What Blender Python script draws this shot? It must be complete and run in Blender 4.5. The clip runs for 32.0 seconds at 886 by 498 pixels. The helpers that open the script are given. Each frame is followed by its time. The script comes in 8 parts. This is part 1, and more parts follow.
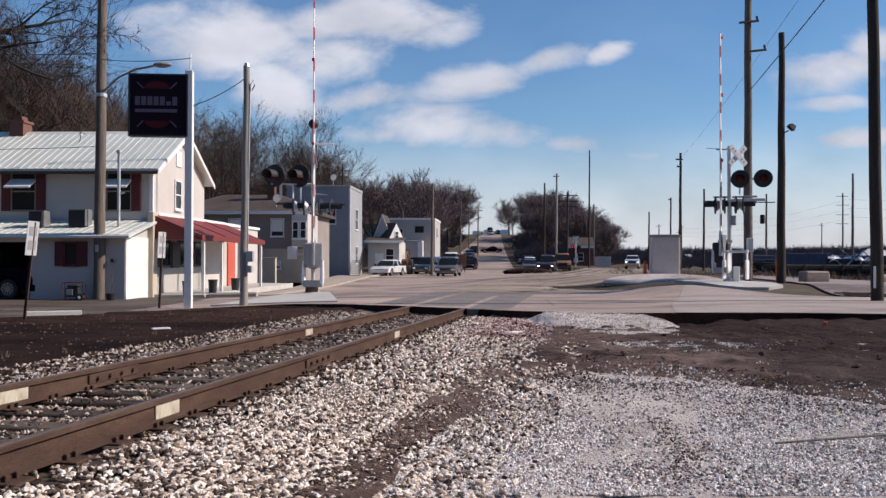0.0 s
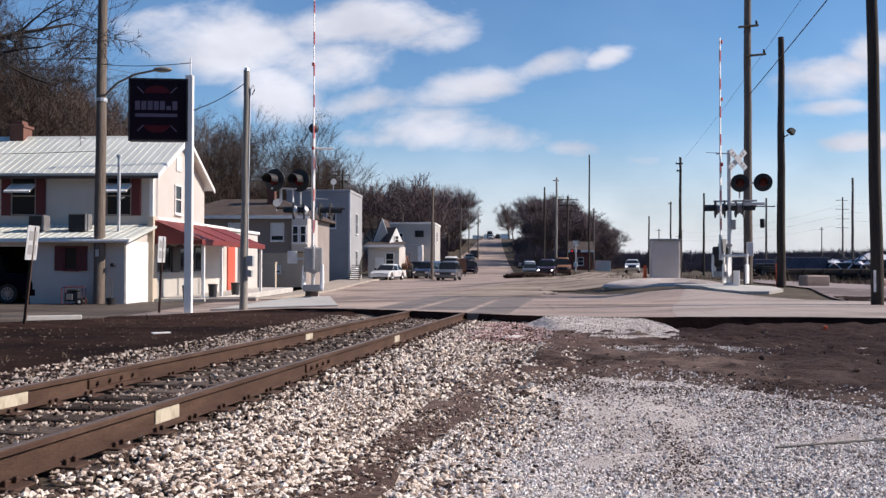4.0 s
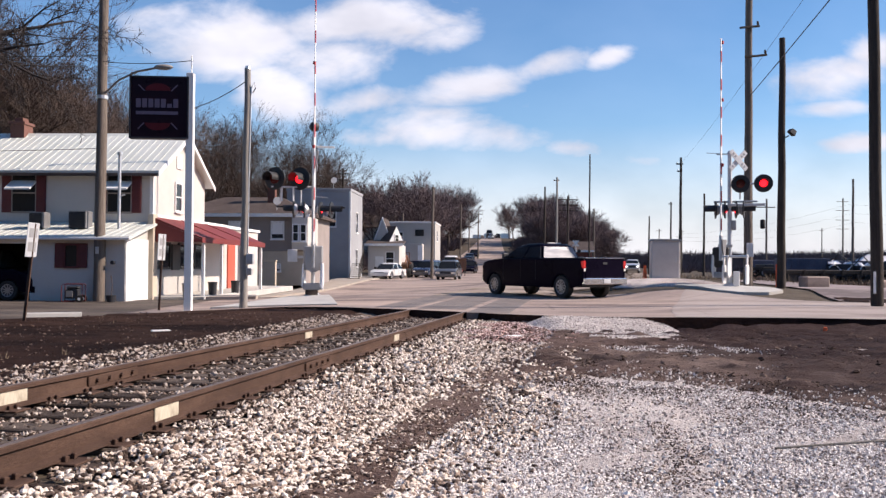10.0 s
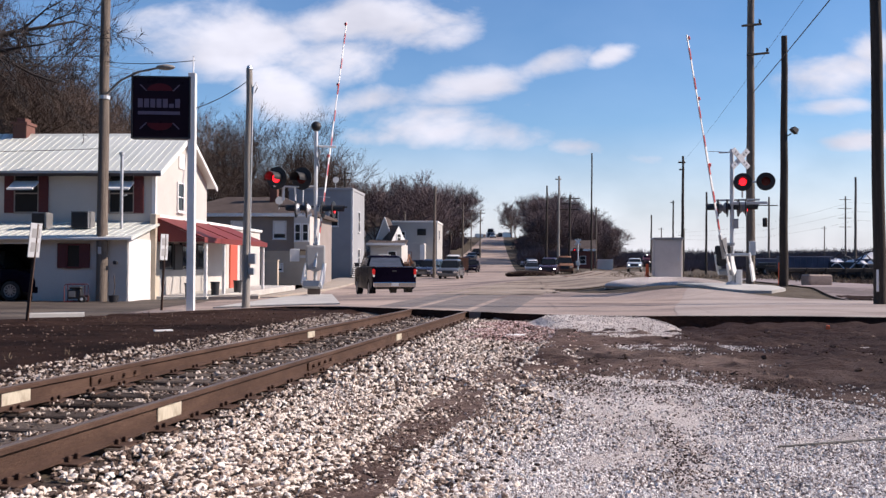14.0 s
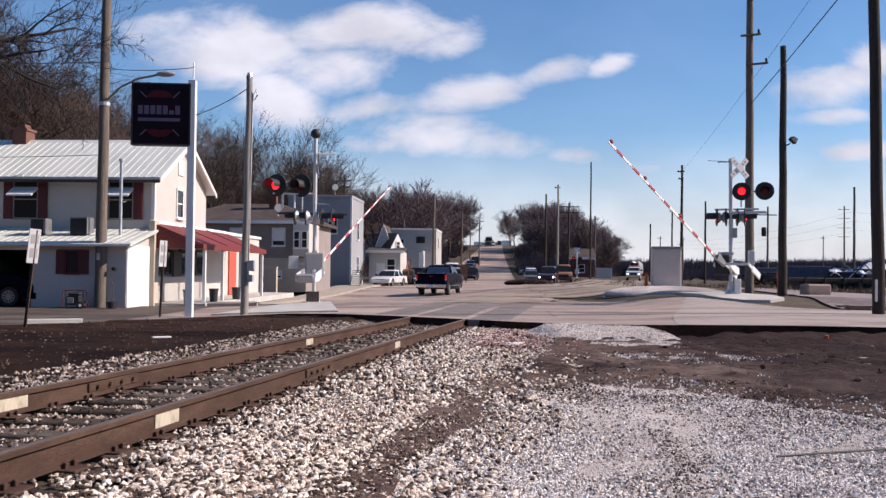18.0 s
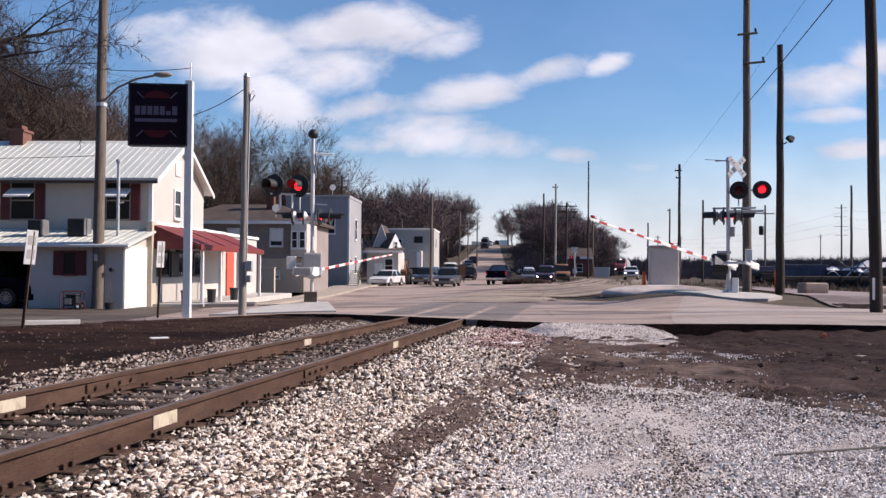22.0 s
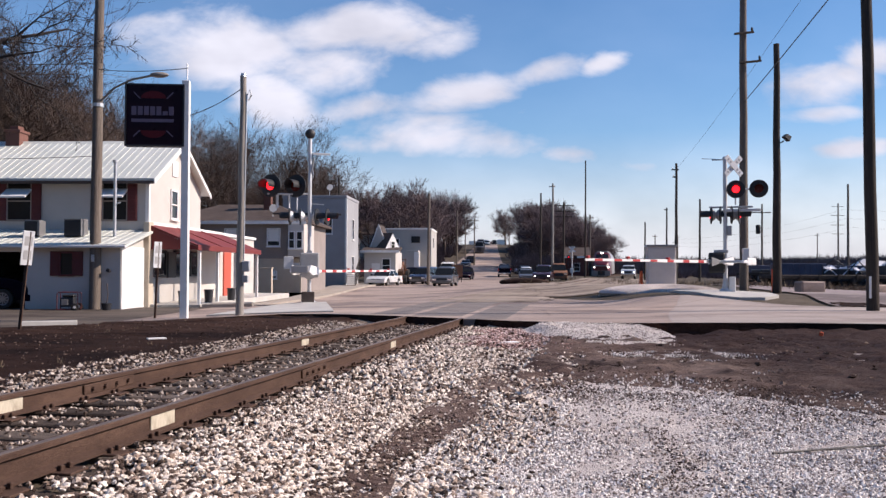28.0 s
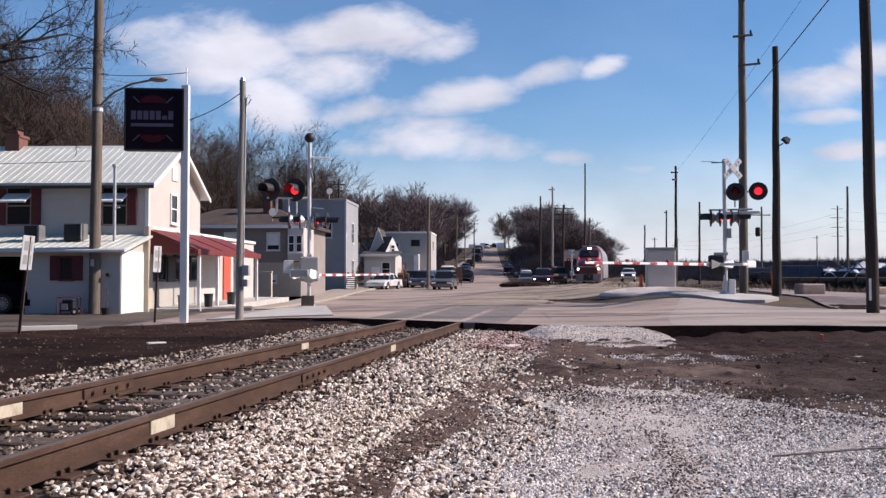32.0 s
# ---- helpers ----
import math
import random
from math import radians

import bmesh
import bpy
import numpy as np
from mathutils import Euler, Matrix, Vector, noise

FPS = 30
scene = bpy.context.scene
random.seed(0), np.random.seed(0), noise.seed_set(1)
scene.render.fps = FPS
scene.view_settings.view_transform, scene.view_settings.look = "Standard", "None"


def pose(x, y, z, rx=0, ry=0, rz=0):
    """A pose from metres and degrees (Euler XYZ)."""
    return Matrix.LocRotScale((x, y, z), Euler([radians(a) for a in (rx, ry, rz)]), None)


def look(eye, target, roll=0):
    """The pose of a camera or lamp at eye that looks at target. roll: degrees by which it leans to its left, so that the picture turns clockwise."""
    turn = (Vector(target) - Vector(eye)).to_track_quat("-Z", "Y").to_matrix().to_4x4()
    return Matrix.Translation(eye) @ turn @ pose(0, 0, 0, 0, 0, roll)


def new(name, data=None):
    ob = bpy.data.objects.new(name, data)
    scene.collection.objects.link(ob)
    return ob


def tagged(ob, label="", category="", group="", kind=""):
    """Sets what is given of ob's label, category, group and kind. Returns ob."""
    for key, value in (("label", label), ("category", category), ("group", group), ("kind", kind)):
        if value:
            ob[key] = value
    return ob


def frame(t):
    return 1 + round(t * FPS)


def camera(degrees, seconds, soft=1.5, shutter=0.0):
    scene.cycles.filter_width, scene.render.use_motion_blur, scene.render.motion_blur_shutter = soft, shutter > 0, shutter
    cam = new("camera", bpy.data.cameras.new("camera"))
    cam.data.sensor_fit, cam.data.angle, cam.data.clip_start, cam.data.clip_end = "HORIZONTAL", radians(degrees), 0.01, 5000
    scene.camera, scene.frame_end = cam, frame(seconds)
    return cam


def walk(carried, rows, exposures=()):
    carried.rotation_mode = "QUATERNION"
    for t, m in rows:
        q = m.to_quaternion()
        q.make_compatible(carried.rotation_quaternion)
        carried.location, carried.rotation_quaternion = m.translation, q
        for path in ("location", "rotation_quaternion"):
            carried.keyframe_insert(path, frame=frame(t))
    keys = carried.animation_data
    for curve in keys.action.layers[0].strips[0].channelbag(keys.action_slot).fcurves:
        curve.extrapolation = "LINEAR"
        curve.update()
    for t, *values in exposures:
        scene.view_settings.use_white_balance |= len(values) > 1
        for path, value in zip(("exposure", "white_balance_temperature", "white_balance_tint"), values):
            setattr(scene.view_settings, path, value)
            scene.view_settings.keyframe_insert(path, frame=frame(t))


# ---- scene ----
# Handheld camera that stays on one spot and sways
EYE = (0.0, 0.0, 1.2)


def sway_pose(yaw, pitch, roll):
    return Matrix.Translation(EYE) @ pose(0, 0, 0, 0, 0, yaw) @ pose(0, 0, 0, 90 + pitch, 0, 0) @ pose(0, 0, 0, 0, 0, roll)


cam = camera(56.02, 32.0, soft=1.42, shutter=0.0)
walk(cam, [
    (0, sway_pose(0.041, 0.742, 0.122)),
    (0.5, sway_pose(0.160, 0.803, 0.387)),
    (1, sway_pose(0.220, 0.789, 0.204)),
    (1.5, sway_pose(0.133, 0.868, 0.291)),
    (2, sway_pose(0.108, 0.999, 0.449)),
    (2.5, sway_pose(0.076, 1.147, 0.538)),
    (3, sway_pose(0.135, 1.169, 0.460)),
    (3.5, sway_pose(0.088, 1.062, 0.306)),
    (5.5, sway_pose(0.066, 1.021, -0.387)),
    (6, sway_pose(0.017, 1.144, -0.285)),
    (6.5, sway_pose(-0.011, 1.137, -0.077)),
    (7, sway_pose(-0.011, 1.062, 0.038)),
    (7.5, sway_pose(-0.037, 1.018, 0.187)),
    (8, sway_pose(0.030, 1.032, 0.271)),
    (8.5, sway_pose(0.103, 1.040, 0.509)),
    (9, sway_pose(0.197, 0.958, 0.540)),
    (9.5, sway_pose(0.142, 0.950, 0.426)),
    (10, sway_pose(0.047, 0.980, 0.388)),
    (10.5, sway_pose(-0.030, 1.028, 0.348)),
    (11, sway_pose(-0.019, 1.010, 0.422)),
    (11.5, sway_pose(-0.025, 0.931, 0.547)),
    (12, sway_pose(0.032, 0.900, 0.648)),
    (12.5, sway_pose(0.093, 0.871, 0.718)),
    (13, sway_pose(0.125, 0.889, 0.635)),
    (13.5, sway_pose(0.229, 0.853, 0.389)),
    (14, sway_pose(0.194, 0.922, 0.227)),
    (14.5, sway_pose(0.201, 1.016, 0.241)),
    (16.5, sway_pose(0.034, 1.318, 0.542)),
    (17, sway_pose(0.106, 1.277, 0.646)),
    (17.5, sway_pose(0.113, 1.352, 0.555)),
    (18, sway_pose(0.127, 1.464, 0.503)),
    (18.5, sway_pose(0.173, 1.616, 0.547)),
    (19, sway_pose(0.215, 1.620, 0.380)),
    (19.5, sway_pose(0.162, 1.520, 0.451)),
    (20, sway_pose(0.169, 1.539, 0.339)),
    (20.5, sway_pose(0.156, 1.515, 0.174)),
    (21, sway_pose(0.070, 1.486, 0.360)),
    (21.5, sway_pose(-0.017, 1.499, 0.370)),
    (22, sway_pose(-0.023, 1.450, 0.305)),
    (22.5, sway_pose(0.003, 1.340, 0.234)),
    (23, sway_pose(0.000, 1.320, -0.000)),
    (23.5, sway_pose(-0.049, 1.367, -0.125)),
    (24, sway_pose(-0.007, 1.378, -0.010)),
    (24.5, sway_pose(-0.045, 1.373, 0.169)),
    (25, sway_pose(-0.078, 1.292, 0.370)),
    (25.5, sway_pose(-0.135, 1.330, 0.311)),
    (27.5, sway_pose(-0.181, 1.436, 0.232)),
    (28, sway_pose(-0.209, 1.429, 0.147)),
    (28.5, sway_pose(-0.248, 1.476, -0.078)),
    (29, sway_pose(-0.218, 1.502, -0.055)),
    (29.5, sway_pose(-0.176, 1.536, -0.097)),
    (30, sway_pose(-0.201, 1.551, 0.157)),
    (30.5, sway_pose(-0.161, 1.599, 0.151)),
    (31, sway_pose(-0.163, 1.631, -0.008)),
    (31.5, sway_pose(-0.149, 1.650, 0.063)),
    (32, sway_pose(-0.226, 1.667, -0.027))],
     exposures=((0.0, 0.14, 6500, 14), (3.5, 0.28, 6520, 14), (5.5, 0.52, 6500, 13), (7.0, 0.7, 6580, 13), (8.2, 0.68, 6680, 14), (9.0, 0.62, 6720, 16), (11.0, 0.54, 6680, 17), (13.0, 0.47, 6560, 17), (17.0, 0.37, 6580, 18), (20.0, 0.37, 6600, 18), (23.0, 0.42, 6600, 18), (29.0, 0.41, 6560, 18), (32.0, 0.34, 6520, 17)))

# ---- world, sun ----
SUN_AZ = 2.0     # degrees ahead of the x axis
SUN_EL = 35.0
world = bpy.data.worlds.new("sky")
scene.world = world
world.use_nodes = True
wn, wl = world.node_tree.nodes, world.node_tree.links
wn.clear()


def wmath(op, a, b=None, c=None):
    n = wn.new("ShaderNodeMath")
    n.operation = op
    for i, v in enumerate((a, b, c)):
        if v is None:
            continue
        if isinstance(v, (int, float)):
            n.inputs[i].default_value = v
        else:
            wl.new(v, n.inputs[i])
    return n.outputs[0]


w_out = wn.new("ShaderNodeOutputWorld")
w_bg = wn.new("ShaderNodeBackground")
w_sky = wn.new("ShaderNodeTexSky")
w_sky.sky_type = "NISHITA"
w_sky.sun_disc = False
w_sky.sun_elevation = radians(SUN_EL)
w_sky.sun_rotation = radians(90 - SUN_AZ)
w_sky.air_density, w_sky.dust_density, w_sky.ozone_density = 1.0, 0.2, 3.0
w_tc = wn.new("ShaderNodeTexCoord")
w_sep = wn.new("ShaderNodeSeparateXYZ")
wl.new(w_tc.outputs["Generated"], w_sep.inputs[0])
sx, sy, sz = w_sep.outputs
ysafe = wmath("MAXIMUM", sy, 0.05)
cu = wmath("DIVIDE", sx, ysafe)     # slope sideways and upwards on a plane ahead
cv = wmath("DIVIDE", sz, ysafe)
cv_n = wmath("MULTIPLY", cv, 1.9)
w_comb = wn.new("ShaderNodeCombineXYZ")
wl.new(cu, w_comb.inputs[0])
wl.new(cv_n, w_comb.inputs[1])
w_n1 = wn.new("ShaderNodeTexNoise")
w_n1.inputs["Scale"].default_value = 7.0
w_n1.inputs["Detail"].default_value = 9.0
w_n1.inputs["Roughness"].default_value = 0.58
w_n1.inputs["Distortion"].default_value = 0.25
wl.new(w_comb.outputs[0], w_n1.inputs["Vector"])
# cloud banks: centre and half size on the plane ahead, tilt, weight
BANKS = [(-0.26, 0.262, 0.13, 0.055, 0.0, 1.0), (-0.205, 0.205, 0.065, 0.05, -0.2, 1.0), (-0.10, 0.29, 0.15, 0.04, 0.06, 1.0), (0.0, 0.272, 0.06, 0.022, 0.12, 0.85), (-0.13, 0.245, 0.10, 0.04, 0.2, 0.9), (-0.35, 0.285, 0.08, 0.035, 0.1, 0.8), (-0.2, 0.31, 0.2, 0.03, 0.0, 0.5),
         (-0.09, 0.196, 0.07, 0.020, 0.15, 0.8), (0.03, 0.213, 0.11, 0.026, 0.22, 0.95), (0.115, 0.236, 0.06, 0.022, 0.25, 0.9), (0.20, 0.252, 0.035, 0.013, 0.3, 0.8),
         (-0.01, 0.165, 0.10, 0.032, -0.05, 1.0), (0.06, 0.152, 0.08, 0.024, -0.1, 0.95), (-0.09, 0.15, 0.06, 0.018, 0.0, 0.75), (0.155, 0.136, 0.05, 0.017, 0.0, 0.95), (0.225, 0.126, 0.055, 0.015, 0.0, 0.6), (0.10, 0.188, 0.06, 0.014, 0.1, 0.5),
         (0.46, 0.227, 0.075, 0.032, 0.05, 1.0), (0.53, 0.26, 0.06, 0.024, 0.0, 0.95), (0.47, 0.19, 0.06, 0.013, 0.05, 0.8), (0.50, 0.147, 0.08, 0.014, 0.1, 0.95), (0.44, 0.105, 0.06, 0.011, 0.0, 0.6), (0.52, 0.093, 0.06, 0.011, 0.0, 0.55), (0.34, 0.19, 0.025, 0.012, 0.4, 0.4),
         (-0.75, 0.35, 0.3, 0.15, 0.0, 0.8), (0.3, 0.6, 0.4, 0.1, 0.1, 0.7)]
cover = None
for bx, by, rx, ry, tilt, weight in BANKS:
    dx = wmath("SUBTRACT", cu, bx)
    dy = wmath("SUBTRACT", cv, by)
    dy = wmath("SUBTRACT", dy, wmath("MULTIPLY", dx, tilt))
    ex = wmath("POWER", wmath("ABSOLUTE", wmath("DIVIDE", dx, rx)), 2.0)
    ey = wmath("POWER", wmath("ABSOLUTE", wmath("DIVIDE", dy, ry)), 2.0)
    blob = wmath("MULTIPLY", wmath("EXPONENT", wmath("MULTIPLY", wmath("ADD", ex, ey), -0.9)), weight)
    cover = blob if cover is None else wmath("MAXIMUM", cover, blob)
dens = wmath("ADD", wmath("MULTIPLY", wmath("SUBTRACT", w_n1.outputs["Fac"], 0.5), 2.3), wmath("MULTIPLY", cover, 1.2))
w_ramp = wn.new("ShaderNodeMapRange")
w_ramp.interpolation_type = "SMOOTHSTEP"
w_ramp.inputs["From Min"].default_value = 0.30
w_ramp.inputs["From Max"].default_value = 1.25
wl.new(dens, w_ramp.inputs["Value"])
haze_near = wn.new("ShaderNodeMapRange")
haze_near.interpolation_type = "SMOOTHSTEP"
haze_near.inputs["From Min"].default_value = 0.21
haze_near.inputs["From Max"].default_value = -0.02
wl.new(sz, haze_near.inputs["Value"])
above = wmath("GREATER_THAN", sz, 0.0)
cloud = wmath("MULTIPLY", wmath("MULTIPLY", w_ramp.outputs[0], above), wmath("GREATER_THAN", sy, 0.05))
clear_behind = wn.new("ShaderNodeMapRange")
clear_behind.interpolation_type = "SMOOTHSTEP"
clear_behind.inputs["From Min"].default_value = -0.35
clear_behind.inputs["From Max"].default_value = 0.15
clear_behind.inputs["To Min"].default_value = 0.12
clear_behind.inputs["To Max"].default_value = 1.0
wl.new(sy, clear_behind.inputs["Value"])
haze = wmath("MULTIPLY", wmath("MULTIPLY", haze_near.outputs[0], 0.9), clear_behind.outputs[0])
cloud = wmath("MAXIMUM", wmath("MAXIMUM", cloud, wmath("MULTIPLY", clear_behind.outputs[0], 0.1)), haze)
w_shade = wn.new("ShaderNodeTexNoise")
w_shade.inputs["Scale"].default_value = 6.0
w_shade.inputs["Detail"].default_value = 4.0
wl.new(w_comb.outputs[0], w_shade.inputs["Vector"])
w_col = wn.new("ShaderNodeMix")
w_col.data_type = "RGBA"
w_col.inputs["A"].default_value = (2.3, 2.6, 3.3, 1)
w_col.inputs["B"].default_value = (8.8, 9.1, 9.8, 1)
wl.new(w_shade.outputs["Fac"], w_col.inputs["Factor"])
w_mix = wn.new("ShaderNodeMix")
w_mix.data_type = "RGBA"
wl.new(cloud, w_mix.inputs["Factor"])
w_sat = wn.new("ShaderNodeHueSaturation")
w_sat.inputs["Saturation"].default_value = 1.32
wl.new(w_sky.outputs[0], w_sat.inputs["Color"])
wl.new(w_sat.outputs[0], w_mix.inputs["A"])
wl.new(w_col.outputs["Result"], w_mix.inputs["B"])
wl.new(w_mix.outputs["Result"], w_bg.inputs["Color"])
w_bg.inputs["Strength"].default_value = 0.102
wl.new(w_bg.outputs[0], w_out.inputs["Surface"])

sun = new("sun", bpy.data.lights.new("sun", "SUN"))
sun.data.energy = 5.0
sun.data.angle = radians(0.6)
sun.data.color = (1.0, 0.885, 0.765)
sdir = Vector((math.cos(radians(SUN_AZ)) * math.cos(radians(SUN_EL)), math.sin(radians(SUN_AZ)) * math.cos(radians(SUN_EL)), math.sin(radians(SUN_EL))))
sun.matrix_world = look(sdir * 80, (0, 0, 0))

# ---- materials ----


def material(name, colours, scale=4.0, rough=0.8, bump=0.3, metal=0.0, fine=40.0, mottle=0.35, island=False, each=False, rough_var=0.12,
             coord="Object", stretch=(1, 1, 1), emit=None, emit_strength=0.0, coat=0.0, bump_dist=0.02):
    """Two scales of noise between the colours, with bump and uneven gloss."""
    m = bpy.data.materials.new(name)
    m.use_nodes = True
    n, l = m.node_tree.nodes, m.node_tree.links
    b = n["Principled BSDF"]
    tc = n.new("ShaderNodeTexCoord")
    mp = n.new("ShaderNodeMapping")
    mp.inputs["Scale"].default_value = stretch
    l.new(tc.outputs[coord], mp.inputs["Vector"])
    big, small = n.new("ShaderNodeTexNoise"), n.new("ShaderNodeTexNoise")
    for t, s, d in ((big, scale, 5.0), (small, fine, 6.0)):
        t.inputs["Scale"].default_value = s
        t.inputs["Detail"].default_value = d
        t.inputs["Roughness"].default_value = 0.62
        l.new(mp.outputs[0], t.inputs["Vector"])
    ramp = n.new("ShaderNodeValToRGB")
    while len(ramp.color_ramp.elements) < len(colours):
        ramp.color_ramp.elements.new(0.5)
    for i, (e, c) in enumerate(zip(ramp.color_ramp.elements, colours)):
        e.position = 0.28 + 0.44 * i / max(1, len(colours) - 1)
        e.color = (*c, 1)
    mixv = n.new("ShaderNodeMix")
    mixv.inputs["Factor"].default_value = mottle
    l.new(big.outputs["Fac"], mixv.inputs["A"])
    l.new(small.outputs["Fac"], mixv.inputs["B"])
    value = mixv.outputs["Result"]
    if island or each:
        src = n.new("ShaderNodeNewGeometry").outputs["Random Per Island"] if island else n.new("ShaderNodeObjectInfo").outputs["Random"]
        mx = n.new("ShaderNodeMix")
        mx.inputs["Factor"].default_value = 0.72 if island else 0.4
        l.new(value, mx.inputs["A"])
        l.new(src, mx.inputs["B"])
        value = mx.outputs["Result"]
    l.new(value, ramp.inputs["Fac"])
    l.new(ramp.outputs["Color"], b.inputs["Base Color"])
    mr = n.new("ShaderNodeMapRange")
    mr.inputs["To Min"].default_value = max(0.02, rough - rough_var)
    mr.inputs["To Max"].default_value = min(1.0, rough + rough_var)
    l.new(big.outputs["Fac"], mr.inputs["Value"])
    l.new(mr.outputs[0], b.inputs["Roughness"])
    b.inputs["Metallic"].default_value = metal
    b.inputs["Coat Weight"].default_value = coat
    if bump:
        bp = n.new("ShaderNodeBump")
        bp.inputs["Strength"].default_value = bump
        bp.inputs["Distance"].default_value = bump_dist
        l.new(small.outputs["Fac"], bp.inputs["Height"])
        l.new(bp.outputs[0], b.inputs["Normal"])
    if emit:
        b.inputs["Emission Color"].default_value = (*emit, 1)
        b.inputs["Emission Strength"].default_value = emit_strength
    return m



def worn_road(name, base, dust, dark, crack=0.35, bump=0.5, bump_dist=0.02, fine=24):
    """Road surface: dust drifts, tyre-dark streaks along the road, grain and cracks."""
    m = material(name, base, 0.5, 0.9, bump, fine=fine, mottle=0.45, stretch=(0.4, 1, 1), bump_dist=bump_dist)
    n, l = m.node_tree.nodes, m.node_tree.links
    b = n["Principled BSDF"]
    tc = n.new("ShaderNodeTexCoord")
    colour = b.inputs["Base Color"].links[0].from_socket

    def layer(scale, stretch, lo, hi, tint, weight):
        nonlocal colour
        mp = n.new("ShaderNodeMapping")
        mp.inputs["Scale"].default_value = stretch
        mp.inputs["Rotation"].default_value = (0, 0, 0.3)
        l.new(tc.outputs["Object"], mp.inputs["Vector"])
        t = n.new("ShaderNodeTexNoise")
        t.inputs["Scale"].default_value = scale
        t.inputs["Detail"].default_value = 7.0
        t.inputs["Roughness"].default_value = 0.66
        l.new(mp.outputs[0], t.inputs["Vector"])
        r = n.new("ShaderNodeMapRange")
        r.inputs["From Min"].default_value, r.inputs["From Max"].default_value, r.inputs["To Max"].default_value = lo, hi, weight
        l.new(t.outputs["Fac"], r.inputs["Value"])
        mx = n.new("ShaderNodeMix")
        mx.data_type = "RGBA"
        l.new(r.outputs[0], mx.inputs["Factor"])
        l.new(colour, mx.inputs["A"])
        mx.inputs["B"].default_value = (*tint, 1)
        colour = mx.outputs["Result"]

    layer(0.16, (0.6, 1, 1), 0.46, 0.60, dust, 0.85)
    layer(0.30, (0.35, 0.8, 1), 0.50, 0.60, dark, 0.85)
    layer(0.9, (0.12, 0.5, 1), 0.53, 0.62, dark, 0.6)
    layer(2.5, (0.4, 0.8, 1), 0.56, 0.68, dust, 0.5)
    vo = n.new("ShaderNodeTexVoronoi")
    vo.feature = "DISTANCE_TO_EDGE"
    vo.inputs["Scale"].default_value = 0.32
    l.new(tc.outputs["Object"], vo.inputs["Vector"])
    r = n.new("ShaderNodeMapRange")
    r.inputs["From Min"].default_value, r.inputs["From Max"].default_value = 0.004, 0.014
    r.inputs["To Min"].default_value, r.inputs["To Max"].default_value = crack, 0.0
    l.new(vo.outputs["Distance"], r.inputs["Value"])
    mx = n.new("ShaderNodeMix")
    mx.data_type = "RGBA"
    l.new(r.outputs[0], mx.inputs["Factor"])
    l.new(colour, mx.inputs["A"])
    mx.inputs["B"].default_value = (0.06, 0.05, 0.045, 1)
    l.new(mx.outputs["Result"], b.inputs["Base Color"])
    return m


M = {}
M["soil"] = worn_road("soil", [(0.009, 0.0048, 0.004), (0.021, 0.0115, 0.009), (0.044, 0.024, 0.018), (0.068, 0.039, 0.029)], (0.056, 0.032, 0.024), (0.010, 0.006, 0.0055), 0.0, 0.9, 0.06, 14)
M["dirt"] = worn_road("dirt", [(0.030, 0.018, 0.016), (0.082, 0.052, 0.044), (0.15, 0.105, 0.088), (0.25, 0.19, 0.162)], (0.22, 0.163, 0.137), (0.020, 0.0125, 0.013), 0.0, 0.9, 0.08, 16)


def soil_and_vignette(m, tint, ax, ay, start, end, weight):
    """A second tint, a real soil on the dirt and a painted vignette on the gravel, that takes over, with a ragged edge,
    where ax * x + ay * y grows from start to end.
    """
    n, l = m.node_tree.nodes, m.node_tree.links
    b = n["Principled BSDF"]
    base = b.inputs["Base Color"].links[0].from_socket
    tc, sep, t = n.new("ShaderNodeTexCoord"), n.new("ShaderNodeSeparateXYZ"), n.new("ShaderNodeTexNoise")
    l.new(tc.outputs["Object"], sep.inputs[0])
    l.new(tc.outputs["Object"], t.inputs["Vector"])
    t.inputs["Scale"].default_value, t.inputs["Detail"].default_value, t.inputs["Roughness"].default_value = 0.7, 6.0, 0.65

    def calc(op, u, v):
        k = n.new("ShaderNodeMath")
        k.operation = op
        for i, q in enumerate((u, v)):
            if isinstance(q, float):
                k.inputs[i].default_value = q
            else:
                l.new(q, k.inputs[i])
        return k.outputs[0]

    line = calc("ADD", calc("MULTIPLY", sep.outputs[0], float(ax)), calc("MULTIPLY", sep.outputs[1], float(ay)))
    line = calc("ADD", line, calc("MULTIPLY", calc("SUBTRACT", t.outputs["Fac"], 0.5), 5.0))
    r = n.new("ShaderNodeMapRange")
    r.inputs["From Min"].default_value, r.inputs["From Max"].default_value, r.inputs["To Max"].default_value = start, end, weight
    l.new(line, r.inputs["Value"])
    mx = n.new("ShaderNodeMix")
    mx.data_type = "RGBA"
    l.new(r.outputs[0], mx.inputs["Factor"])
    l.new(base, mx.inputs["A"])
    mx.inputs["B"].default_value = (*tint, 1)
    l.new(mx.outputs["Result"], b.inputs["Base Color"])


